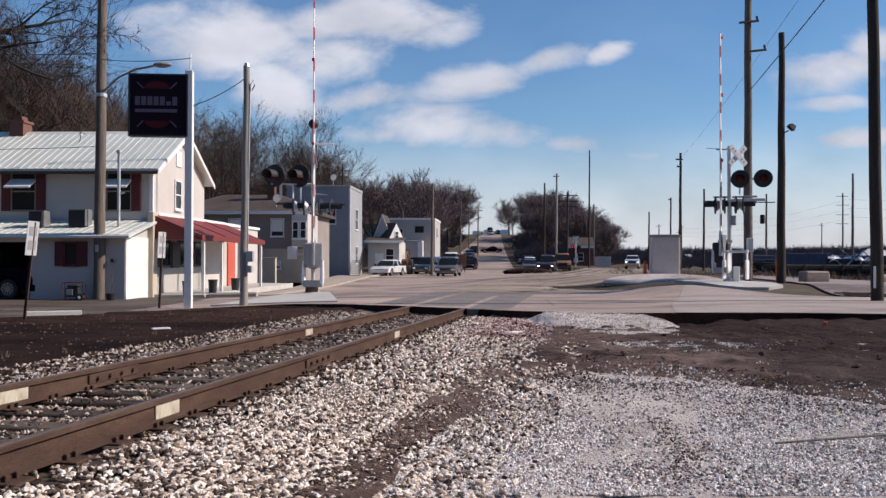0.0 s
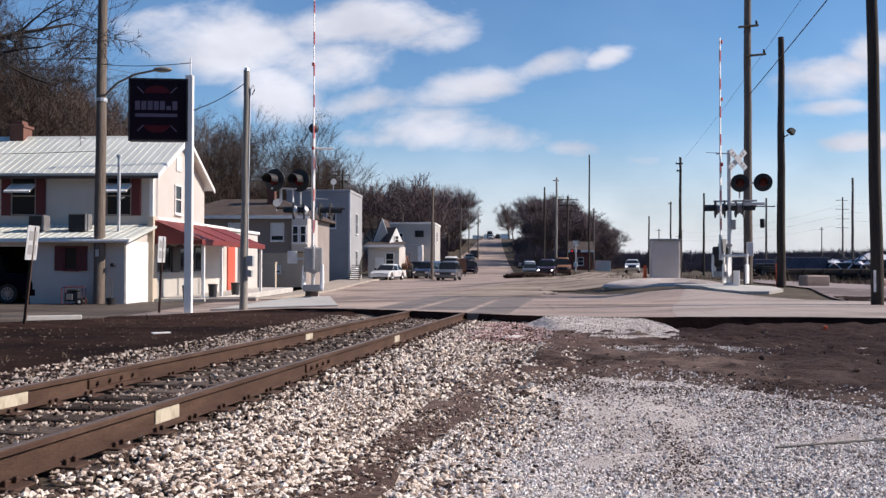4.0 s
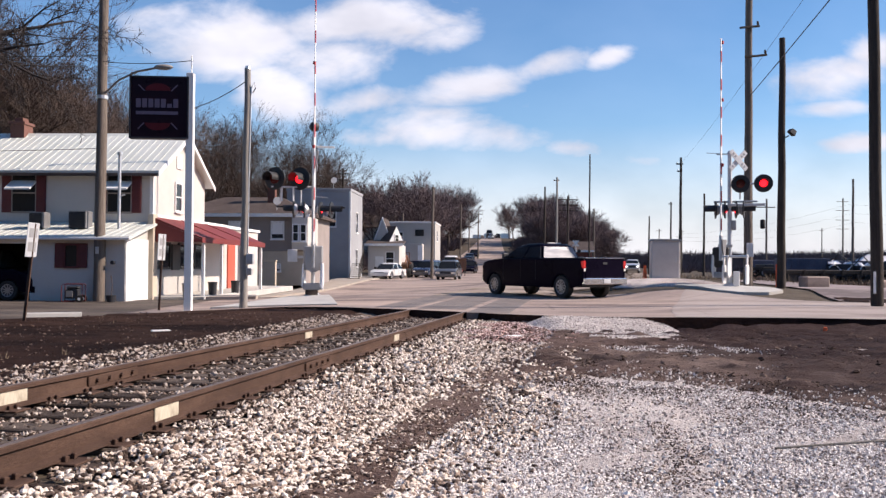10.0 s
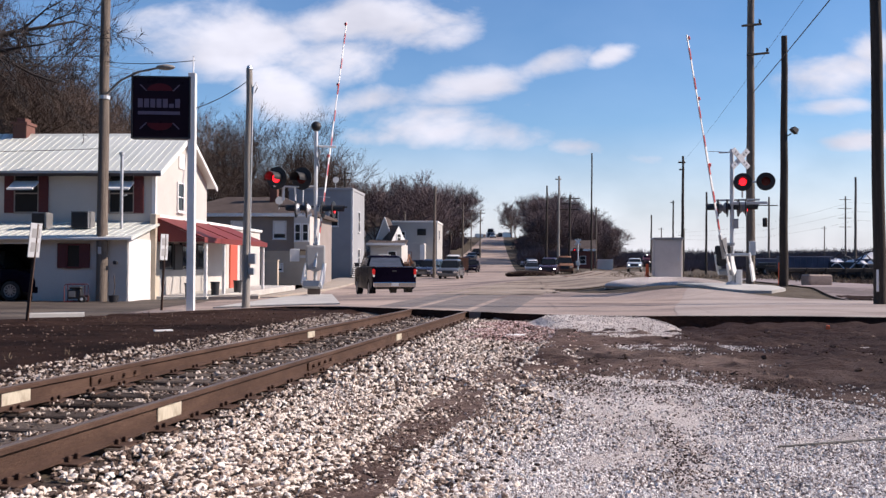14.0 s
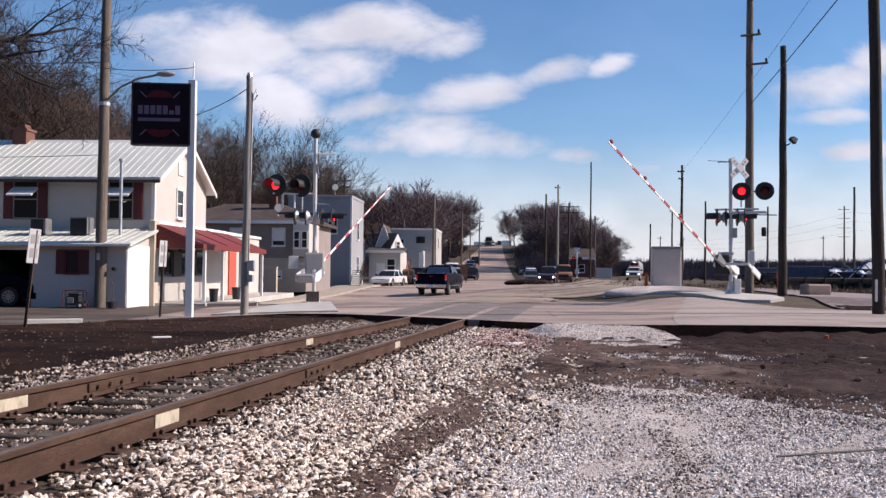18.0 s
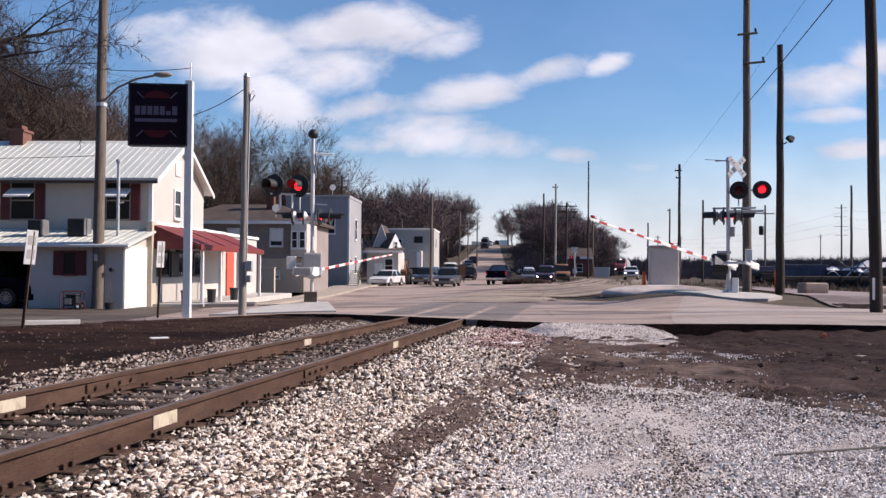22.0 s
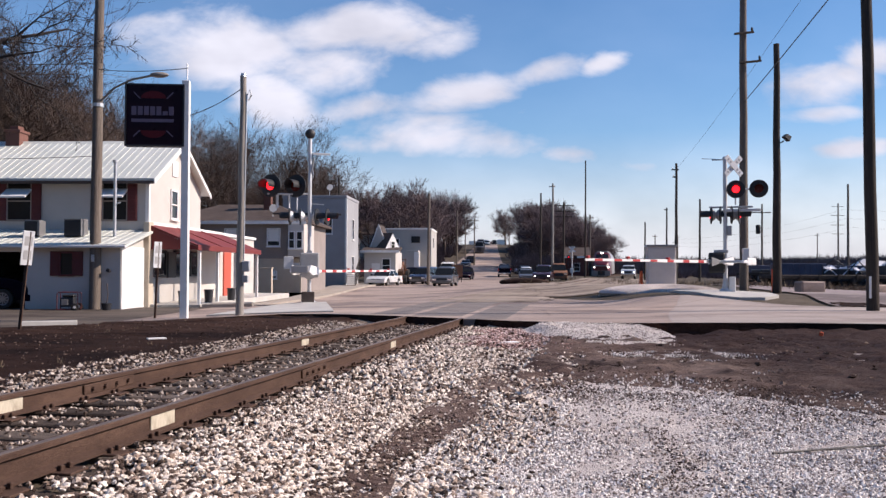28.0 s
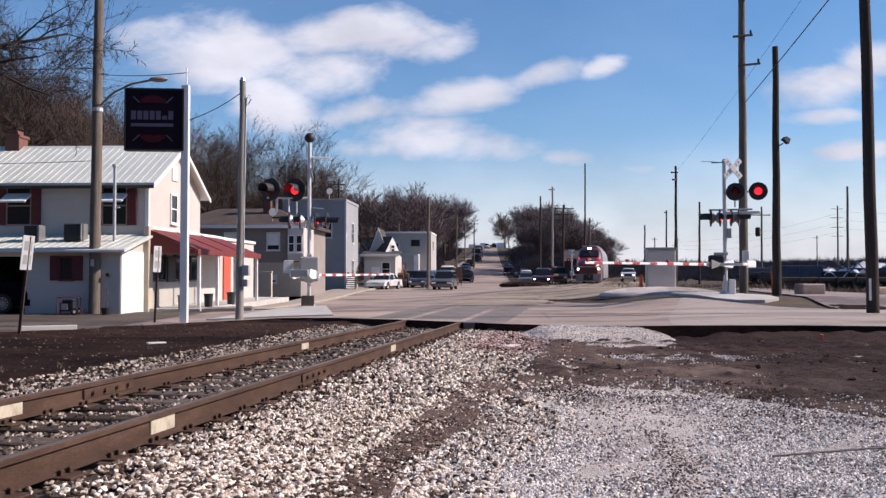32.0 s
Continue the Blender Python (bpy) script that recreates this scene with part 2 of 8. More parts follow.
soil_and_vignette(M["dirt"], (0.026, 0.014, 0.0135), 1.0, 0.0, 3.1, 4.7, 0.8)
M["field"] = material("field", [(0.05, 0.04, 0.03), (0.09, 0.073, 0.055), (0.15, 0.125, 0.098)], 0.15, 0.95, 0.7, fine=3, bump_dist=0.1)
M["limestone"] = material("limestone", [(0.24, 0.20, 0.183), (0.48, 0.42, 0.39), (0.66, 0.597, 0.557), (0.80, 0.74, 0.70)], 1.1, 0.92, 1.0, fine=75, mottle=0.55, bump_dist=0.03)
# Lens vignette painted into the gravel colour, darker toward the right.
soil_and_vignette(M["limestone"], (0.16, 0.13, 0.125), 1.0, -0.42, 0.0, 1.4, 0.6)
M["stone"] = material("stone", [(0.065, 0.045, 0.036), (0.28, 0.205, 0.16), (0.49, 0.395, 0.32), (0.68, 0.58, 0.485), (0.84, 0.755, 0.66)], 6, 0.88, 0.5, fine=60, island=True)
M["stone_rust_vignette"] = material("stone_rust_vignette", [(0.035, 0.024, 0.02), (0.16, 0.115, 0.09), (0.31, 0.245, 0.20), (0.54, 0.465, 0.40)], 6, 0.9, 0.5, fine=60, island=True)
M["stone_red"] = material("stone_red", [(0.09, 0.045, 0.04), (0.33, 0.19, 0.165), (0.50, 0.34, 0.30), (0.70, 0.56, 0.51)], 6, 0.88, 0.5, fine=60, island=True)
M["ballast_bed"] = material("ballast_bed", [(0.05, 0.037, 0.03), (0.20, 0.155, 0.125), (0.36, 0.30, 0.25)], 9, 0.95, 1.0, fine=38, mottle=0.6, bump_dist=0.04)
M["grit"] = material("grit", [(0.20, 0.165, 0.15), (0.44, 0.385, 0.355), (0.65, 0.59, 0.55), (0.78, 0.725, 0.68), (0.88, 0.835, 0.79)], 6, 0.9, 0.4, fine=80, island=True)
M["clod"] = material("clod", [(0.035, 0.022, 0.018), (0.095, 0.064, 0.052), (0.19, 0.137, 0.11)], 5, 0.95, 0.7, fine=40, island=True)
M["asphalt"] = worn_road("asphalt", [(0.17, 0.132, 0.114), (0.29, 0.23, 0.20), (0.36, 0.289, 0.251), (0.45, 0.37, 0.326)], (0.45, 0.35, 0.288), (0.14, 0.109, 0.10), 0.25)
M["slab"] = worn_road("slab", [(0.25, 0.207, 0.183), (0.33, 0.281, 0.253), (0.37, 0.318, 0.288), (0.44, 0.384, 0.35)], (0.41, 0.342, 0.30), (0.21, 0.171, 0.155), 0.2)
M["mud"] = worn_road("mud", [(0.12, 0.088, 0.065), (0.24, 0.19, 0.148), (0.34, 0.28, 0.225), (0.42, 0.355, 0.29)], (0.38, 0.32, 0.265), (0.095, 0.07, 0.054), 0.0)
M["mauve_gravel"] = worn_road("mauve_gravel", [(0.15, 0.118, 0.112), (0.22, 0.175, 0.166), (0.28, 0.23, 0.218), (0.36, 0.30, 0.285)], (0.31, 0.25, 0.235), (0.09, 0.068, 0.065), 0.0)
M["panel"] = material("panel", [(0.11, 0.094, 0.086), (0.175, 0.148, 0.133), (0.25, 0.215, 0.193)], 0.9, 0.85, 0.5, fine=30)
M["pave"] = material("pave", [(0.24, 0.205, 0.165), (0.34, 0.295, 0.245), (0.42, 0.37, 0.315)], 0.9, 0.88, 0.4, fine=30)
# Worn dusty asphalt, darkened to paint in the shade by the house.
M["shaded_asphalt"] = worn_road("shaded_asphalt", [(0.042, 0.033, 0.028), (0.075, 0.06, 0.05), (0.11, 0.09, 0.076), (0.16, 0.135, 0.115)], (0.17, 0.14, 0.112), (0.04, 0.031, 0.027))
M["concrete"] = material("concrete", [(0.34, 0.325, 0.30), (0.46, 0.445, 0.41), (0.57, 0.55, 0.51)], 0.9, 0.85, 0.35, fine=45)
M["rail_rust"] = material("rail_rust", [(0.036, 0.020, 0.014), (0.072, 0.042, 0.030), (0.125, 0.077, 0.055)], 5, 0.8, 0.4, fine=90, stretch=(1, 0.3, 1))
M["rail_top"] = material("rail_top", [(0.13, 0.095, 0.078), (0.19, 0.145, 0.12), (0.27, 0.215, 0.185)], 3, 0.5, 0.1, metal=0.5, fine=60, stretch=(1, 0.1, 1))
M["tie_wood"] = material("tie_wood", [(0.04, 0.030, 0.025), (0.085, 0.066, 0.054), (0.15, 0.12, 0.10)], 4, 0.92, 0.7, fine=50, stretch=(0.25, 3, 3), each=True)
M["paint_patch"] = material("paint_patch", [(0.20, 0.155, 0.11), (0.48, 0.43, 0.33), (0.60, 0.56, 0.46)], 9, 0.7, 0.2, fine=40, stretch=(1, 1, 0.3))
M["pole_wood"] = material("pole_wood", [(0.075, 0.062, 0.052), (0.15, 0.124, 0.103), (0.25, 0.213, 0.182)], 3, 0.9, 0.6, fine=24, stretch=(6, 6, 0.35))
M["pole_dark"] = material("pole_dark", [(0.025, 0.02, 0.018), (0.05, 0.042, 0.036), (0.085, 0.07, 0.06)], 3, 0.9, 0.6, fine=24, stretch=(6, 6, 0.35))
M["pole_grey"] = material("pole_grey", [(0.17, 0.155, 0.14), (0.26, 0.24, 0.215), (0.35, 0.325, 0.295)], 3, 0.85, 0.5, fine=24, stretch=(6, 6, 0.3))
M["white_paint"] = material("white_paint", [(0.62, 0.61, 0.59), (0.74, 0.735, 0.72), (0.82, 0.815, 0.80)], 1.0, 0.55, 0.1, fine=30)
M["white_wall"] = material("white_wall", [(0.435, 0.407, 0.375), (0.515, 0.484, 0.448), (0.58, 0.547, 0.51)], 0.6, 0.8, 0.3, fine=30)
M["grey_wall"] = material("grey_wall", [(0.20, 0.168, 0.154), (0.26, 0.222, 0.203), (0.31, 0.27, 0.25)], 0.6, 0.85, 0.3, fine=30)
M["blue_wall"] = material("blue_wall", [(0.235, 0.24, 0.25), (0.295, 0.302, 0.313), (0.35, 0.358, 0.37)], 0.5, 0.8, 0.25, fine=20)
M["tan_wall"] = material("tan_wall", [(0.40, 0.34, 0.26), (0.49, 0.42, 0.33), (0.56, 0.49, 0.40)], 0.8, 0.9, 0.3, fine=25)
M["cream_wall"] = material("cream_wall", [(0.33, 0.315, 0.29), (0.39, 0.375, 0.35), (0.45, 0.435, 0.41)], 0.5, 0.8, 0.25, fine=20)
M["metal_roof"] = material("metal_roof", [(0.50, 0.53, 0.48), (0.61, 0.635, 0.585), (0.69, 0.705, 0.655)], 0.7, 0.42, 0.12, metal=0.1, fine=20)
M["shingle"] = material("shingle", [(0.05, 0.038, 0.034), (0.085, 0.067, 0.06), (0.13, 0.105, 0.095)], 1.2, 0.95, 0.6, fine=25)
M["red_awning"] = material("red_awning", [(0.12, 0.015, 0.014), (0.165, 0.023, 0.02), (0.21, 0.036, 0.03)], 1.5, 0.65, 0.2, fine=25)
M["red_door"] = material("red_door", [(0.42, 0.07, 0.04), (0.52, 0.095, 0.055), (0.58, 0.12, 0.07)], 1.5, 0.5, 0.1, fine=25)
M["maroon"] = material("maroon", [(0.06, 0.008, 0.010), (0.095, 0.014, 0.016), (0.13, 0.025, 0.025)], 3, 0.6, 0.15, fine=25)
M["brick"] = material("brick", [(0.09, 0.035, 0.026), (0.13, 0.055, 0.04), (0.18, 0.085, 0.065)], 3, 0.9, 0.5, fine=30, each=True)
M["red_shed"] = material("red_shed", [(0.10, 0.028, 0.022), (0.14, 0.04, 0.03), (0.18, 0.06, 0.045)], 1, 0.85, 0.3, fine=12)
M["galv"] = material("galv", [(0.42, 0.43, 0.44), (0.54, 0.55, 0.56), (0.64, 0.65, 0.66)], 4, 0.42, 0.1, metal=0.75, fine=40)
M["galv_dull"] = material("galv_dull", [(0.14, 0.14, 0.145), (0.21, 0.21, 0.215), (0.28, 0.28, 0.285)], 4, 0.6, 0.1, metal=0.4, fine=40)
M["silver_paint"] = material("silver_paint", [(0.48, 0.49, 0.50), (0.58, 0.59, 0.60), (0.66, 0.67, 0.68)], 3, 0.45, 0.08, metal=0.35, fine=40)
M["grey_case"] = material("grey_case", [(0.27, 0.268, 0.268), (0.34, 0.338, 0.338), (0.40, 0.398, 0.398)], 1.5, 0.5, 0.1, metal=0.3, fine=30)
M["black_paint"] = material("black_paint", [(0.010, 0.010, 0.011), (0.018, 0.018, 0.020), (0.03, 0.03, 0.032)], 4, 0.55, 0.08, fine=40)
M["gate_white"] = material("gate_white", [(0.66, 0.65, 0.63), (0.76, 0.755, 0.74), (0.82, 0.815, 0.80)], 4, 0.45, 0.05, fine=40)
M["gate_red"] = material("gate_red", [(0.32, 0.025, 0.025), (0.42, 0.035, 0.033), (0.48, 0.055, 0.05)], 4, 0.45, 0.05, fine=40)
M["lens_dark"] = material("lens_dark", [(0.05, 0.004, 0.005), (0.08, 0.006, 0.007), (0.11, 0.009, 0.009)], 8, 0.25, 0.1, fine=60)
M["lamp_red"] = material("lamp_red", [(0.6, 0.03, 0.03), (0.7, 0.04, 0.04)], 8, 0.3, 0.0, fine=60, emit=(1.0, 0.012, 0.02), emit_strength=2.2)
M["lamp_white"] = material("lamp_white", [(0.8, 0.8, 0.75), (0.9, 0.9, 0.85)], 8, 0.3, 0.0, fine=60, emit=(1.0, 0.95, 0.86), emit_strength=5.0)
M["tail_red"] = material("tail_red", [(0.35, 0.015, 0.015), (0.45, 0.02, 0.02)], 8, 0.25, 0.0, fine=60, emit=(1.0, 0.03, 0.02), emit_strength=0.15)
M["glass"] = material("glass", [(0.012, 0.014, 0.016), (0.022, 0.025, 0.028)], 2, 0.06, 0.0, fine=20, rough_var=0.03)
M["car_glass"] = material("car_glass", [(0.012, 0.014, 0.016), (0.022, 0.025, 0.028)], 2, 0.05, 0.0, fine=20, rough_var=0.02)
M["case_tan"] = material("case_tan", [(0.46, 0.42, 0.39), (0.54, 0.495, 0.46), (0.60, 0.555, 0.52)], 1.2, 0.55, 0.1, fine=20)
# Pickup rear window: pale sky reflection painted into the glass colour.
M["sky_reflection_glass"] = material("sky_reflection_glass", [(0.07, 0.075, 0.085), (0.27, 0.275, 0.29)], 1.2, 0.16, 0.0, fine=8, metal=0.5, stretch=(0.4, 1, 3))
M["truck_glass"] = material("truck_glass", [(0.006, 0.006, 0.010), (0.010, 0.010, 0.016)], 2, 0.12, 0.0, fine=20, rough_var=0.03)
M["truck_glass"].node_tree.nodes["Principled BSDF"].inputs["Specular IOR Level"].default_value = 0.25
M["sign_black"] = material("sign_black", [(0.012, 0.005, 0.010), (0.02, 0.008, 0.016)], 2, 0.3, 0.03, fine=30)
M["sign_red"] = material("sign_red", [(0.07, 0.007, 0.012), (0.10, 0.010, 0.016)], 4, 0.35, 0.0, fine=30)
M["sign_text"] = material("sign_text", [(0.10, 0.075, 0.12), (0.14, 0.11, 0.16)], 4, 0.4, 0.0, fine=30)
M["rubber"] = material("rubber", [(0.012, 0.012, 0.012), (0.022, 0.021, 0.02), (0.04, 0.037, 0.034)], 6, 0.85, 0.3, fine=60)
M["chrome"] = material("chrome", [(0.55, 0.55, 0.56), (0.68, 0.68, 0.69)], 4, 0.16, 0.02, metal=1.0, fine=30, rough_var=0.06)
M["alloy"] = material("alloy", [(0.30, 0.30, 0.31), (0.42, 0.42, 0.43)], 6, 0.35, 0.03, metal=0.8, fine=30)
M["car_black"] = material("car_black", [(0.003, 0.002, 0.007), (0.006, 0.004, 0.013)], 2, 0.3, 0.02, fine=40, coat=0.0)
M["car_black"].node_tree.nodes["Principled BSDF"].inputs["Specular IOR Level"].default_value = 0.03
M["car_white"] = material("car_white", [(0.62, 0.62, 0.62), (0.70, 0.70, 0.70)], 2, 0.3, 0.02, fine=40, coat=0.6)
M["car_silver"] = material("car_silver", [(0.34, 0.36, 0.40), (0.42, 0.44, 0.48)], 2, 0.3, 0.02, metal=0.5, fine=40, coat=0.6)
M["car_maroon"] = material("car_maroon", [(0.03, 0.010, 0.017), (0.05, 0.015, 0.026)], 2, 0.28, 0.02, fine=40, coat=0.7)
M["car_blue"] = material("car_blue", [(0.018, 0.022, 0.045), (0.03, 0.036, 0.065)], 2, 0.28, 0.02, fine=40, coat=0.7)
M["car_grey"] = material("car_grey", [(0.09, 0.09, 0.095), (0.13, 0.13, 0.135)], 2, 0.3, 0.02, metal=0.3, fine=40, coat=0.6)
M["rust_orange"] = material("rust_orange", [(0.12, 0.05, 0.025), (0.19, 0.085, 0.045), (0.25, 0.13, 0.07)], 3, 0.75, 0.3, fine=30)
M["loco_red"] = material("loco_red", [(0.06, 0.005, 0.008), (0.09, 0.007, 0.010), (0.12, 0.011, 0.014)], 1, 0.35, 0.03, fine=20, coat=0.4)
M["loco_silver"] = material("loco_silver", [(0.24, 0.23, 0.225), (0.32, 0.312, 0.305), (0.39, 0.382, 0.375)], 1, 0.4, 0.05, metal=0.5, fine=20)
M["orange"] = material("orange", [(0.75, 0.11, 0.03), (0.85, 0.15, 0.05)], 4, 0.6, 0.05, fine=30)
M["bark"] = material("bark", [(0.05, 0.038, 0.032), (0.10, 0.078, 0.066), (0.17, 0.135, 0.115)], 5, 0.95, 0.5, fine=30, stretch=(2, 2, 0.5))
M["bark_dark"] = material("bark_dark", [(0.018, 0.013, 0.012), (0.034, 0.026, 0.023), (0.06, 0.047, 0.041)], 5, 0.95, 0.5, fine=30, stretch=(2, 2, 0.5))
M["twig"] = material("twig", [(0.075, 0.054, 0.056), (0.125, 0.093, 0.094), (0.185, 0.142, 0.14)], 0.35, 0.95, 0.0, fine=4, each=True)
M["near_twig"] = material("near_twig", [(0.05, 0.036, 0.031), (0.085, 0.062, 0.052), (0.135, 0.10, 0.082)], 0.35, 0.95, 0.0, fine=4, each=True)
# Distant woods in a paler tone that paints in the haze.
M["woods"] = material("woods", [(0.095, 0.073, 0.078), (0.135, 0.106, 0.112), (0.175, 0.142, 0.146)], 0.06, 0.95, 0.0, fine=1.2)
M["weed"] = material("weed", [(0.06, 0.042, 0.026), (0.13, 0.095, 0.06), (0.22, 0.17, 0.115)], 2, 0.95, 0.0, fine=12, island=True)
M["wire"] = material("wire", [(0.015, 0.015, 0.016), (0.03, 0.03, 0.03)], 2, 0.6, 0.0, fine=20)
M["tarp"] = material("tarp", [(0.55, 0.56, 0.60), (0.70, 0.70, 0.72)], 1.5, 0.6, 0.4, fine=8)
M["trailer_blue"] = material("trailer_blue", [(0.03, 0.034, 0.06), (0.05, 0.056, 0.095), (0.08, 0.088, 0.135)], 1, 0.6, 0.1, fine=12)
M["trailer_pale"] = material("trailer_pale", [(0.05, 0.05, 0.075), (0.085, 0.088, 0.125), (0.14, 0.145, 0.19)], 0.8, 0.6, 0.1, fine=12)
M["plastic_black"] = material("plastic_black", [(0.015, 0.016, 0.02), (0.03, 0.031, 0.036)], 3, 0.5, 0.05, fine=30)
for dull, level in (("glass", 0.3), ("car_glass", 0.16), ("sign_black", 0.12), ("sign_red", 0.2), ("soil", 0.05), ("dirt", 0.08), ("clod", 0.15), ("limestone", 0.15), ("stone", 0.18), ("stone_rust_vignette", 0.15), ("stone_red", 0.18), ("grit", 0.15), ("ballast_bed", 0.1), ("rail_rust", 0.2), ("tie_wood", 0.15), ("field", 0.1), ("mud", 0.15), ("asphalt", 0.2), ("shaded_asphalt", 0.2), ("slab", 0.2), ("bark", 0.15), ("twig", 0.1), ("near_twig", 0.1), ("woods", 0.1), ("pole_wood", 0.2), ("pole_dark", 0.2), ("shingle", 0.15)):
    M[dull].node_tree.nodes["Principled BSDF"].inputs["Specular IOR Level"].default_value = level


# ---- mesh helpers ----
class MB:
    """Collects vertices and faces of one mesh."""

    def __init__(self):
        self.v, self.f = [], []

    def add(self, verts, faces, m=None):
        k = len(self.v)
        self.v += [tuple(m @ Vector(p)) if m else tuple(p) for p in verts]
        self.f += [tuple(k + i for i in f) for f in faces]
        return self

    def box(self, x0, x1, y0, y1, z0, z1, c=0.0, m=None):
        """A box, its edges cut off by c."""
        if c <= 0:
            vs = [(x, y, z) for z in (z0, z1) for y in (y0, y1) for x in (x0, x1)]
            return self.add(vs, [(0, 2, 3, 1), (4, 5, 7, 6), (0, 1, 5, 4), (2, 6, 7, 3), (0, 4, 6, 2), (1, 3, 7, 5)], m)
        bm = bmesh.new()
        bmesh.ops.create_cube(bm, size=1)
        for w in bm.verts:
            w.co = Vector(((x0 + x1) / 2 + w.co.x * (x1 - x0), (y0 + y1) / 2 + w.co.y * (y1 - y0), (z0 + z1) / 2 + w.co.z * (z1 - z0)))
        bmesh.ops.bevel(bm, geom=list(bm.edges), offset=c, segments=1, affect="EDGES", profile=0.5)
        bm.verts.index_update()
        self.add([w.co.copy() for w in bm.verts], [[w.index for w in f.verts] for f in bm.faces], m)
        bm.free()
        return self

    def tube(self, pts, radii, n=8, cap=True, m=None):
        """A round tube along the points."""
        vs, fs = [], []
        pts = [Vector(p) for p in pts]
        if isinstance(radii, (int, float)):
            radii = [radii] * len(pts)
        for i, (p, r) in enumerate(zip(pts, radii)):
            d = (pts[min(i + 1, len(pts) - 1)] - pts[max(i - 1, 0)]).normalized()
            a = d.orthogonal().normalized() if abs(d.z) > 0.95 else d.cross(Vector((0, 0, 1))).normalized()
            b = d.cross(a)
            for j in range(n):
                w = 2 * math.pi * j / n
                vs.append(p + r * (math.cos(w) * a + math.sin(w) * b))
        for i in range(len(pts) - 1):
            for j in range(n):
                fs.append((i * n + j, (i + 1) * n + j, (i + 1) * n + (j + 1) % n, i * n + (j + 1) % n))
        if cap:
            fs.append(tuple(range(n)))
            fs.append(tuple(reversed(range((len(pts) - 1) * n, len(pts) * n))))
        return self.add(vs, fs, m)

    def slab(self, poly, axis, a0, a1, m=None):
        """A polygon in the two other axes, pushed along axis (0 x, 1 y, 2 z) from a0 to a1."""
        def at(p, a):
            return ((a, p[0], p[1]), (p[0], a, p[1]), (p[0], p[1], a))[axis]
        n = len(poly)
        vs = [at(p, a0) for p in poly] + [at(p, a1) for p in poly]
        fs = [tuple(range(n)), tuple(range(2 * n - 1, n - 1, -1))] + [(i, n + i, n + (i + 1) % n, (i + 1) % n) for i in range(n)]
        return self.add(vs, fs, m)

    def ball(self, c, r, n=10, k=6, m=None):
        rx, ry, rz = r if isinstance(r, tuple) else (r, r, r)
        vs = [(c[0], c[1], c[2] - rz)]
        for i in range(1, k):
            a = -math.pi / 2 + math.pi * i / k
            vs += [(c[0] + rx * math.cos(a) * math.cos(2 * math.pi * j / n), c[1] + ry * math.cos(a) * math.sin(2 * math.pi * j / n), c[2] + rz * math.sin(a)) for j in range(n)]
        vs.append((c[0], c[1], c[2] + rz))
        fs = [(0, 1 + (j + 1) % n, 1 + j) for j in range(n)]
        for i in range(k - 2):
            fs += [(1 + i * n + j, 1 + i * n + (j + 1) % n, 1 + (i + 1) * n + (j + 1) % n, 1 + (i + 1) * n + j) for j in range(n)]
        t = len(vs) - 1
        fs += [(t, 1 + (k - 2) * n + j, 1 + (k - 2) * n + (j + 1) % n) for j in range(n)]
        return self.add(vs, fs, m)

    def mesh(self, name, mat, smooth=False):
        me = bpy.data.meshes.new(name)
        me.from_pydata(self.v, [], self.f)
        me.materials.append(mat)
        bm = bmesh.new()
        bm.from_mesh(me)
        bmesh.ops.recalc_face_normals(bm, faces=bm.faces)
        bm.to_mesh(me)
        bm.free()
        if smooth:
            me.shade_smooth()
            me.set_sharp_from_angle(angle=radians(38))
        return me


def part(name, mb, mat, parent=None, label="", smooth=False, m=None):
    """One mesh object, under a thing or under a part."""
    ob = new(name, mb.mesh(name, M[mat] if isinstance(mat, str) else mat, smooth) if isinstance(mb, MB) else mb)
    if parent is not None:
        ob.parent = parent
    if m is not None:
        ob.matrix_basis = m
    if label:
        ob["label"] = label
    return ob


def thing(name, label, category, m=None, group="", kind=""):
    ob = new(name)
    ob.empty_display_size = 0.2
    if m is not None:
        ob.matrix_basis = m
    return tagged(ob, label, category, group, kind)


def ss(a, b, x):
    t = min(1.0, max(0.0, (x - a) / (b - a)))
    return t * t * (3 - 2 * t)


# ---- the lie of the land ----
NEAR_EDGE = [(-60, -6), (-30, 8), (-9.8, 18.2), (-8.6, 19.4), (-7.4, 22.0), (-4.5, 23.2), (-0.92, 21.4), (1.28, 19.8), (3.2, 18.7), (5.1, 18.1), (9.2, 17.3), (30, 9), (60, -4)]
FAR_EDGE = [(-60, 31), (-9.0, 31), (-8.4, 34), (5.0, 34), (6.6, 30), (10.8, 26.2), (14, 24.6), (40, 14), (60, 6)]


def along(pts, x):
    for (a, b), (c, d) in zip(pts, pts[1:]):
        if x <= c:
            return b + (d - b) * min(1, max(0, (x - a) / (c - a)))
    return pts[-1][1]


def track_x(y):
    """Centre line of the track: straight to the crossing, then bending to the right."""
    x = -0.17 + 0.1736 * (y - 21)
    if y > 25:
        x += 0.0695 * (max(0, y - 40) if y > 55 else (y - 25) ** 2 / 60 )
    x += 0.62 * ss(55, 88, y) * (1 - ss(92, 124, y))
    if y > 150:
        x += 0.00035 * (y - 150) ** 2
    return x


def rail_z(y):
    return 0.298 - 0.0142 * y if y < 20.5 else 0.007 + 0.08 * ss(40, 90, y)


def street_x(y):
    return 0.5 + 0.072 * (y - 70)


def street_half(y):
    return 6.3 - 2.6 * ss(80, 300, y)


def toe(y):
    """Foot of the ballast slope on the near side."""
    return (-1.36 + 0.2 * y) / 0.985


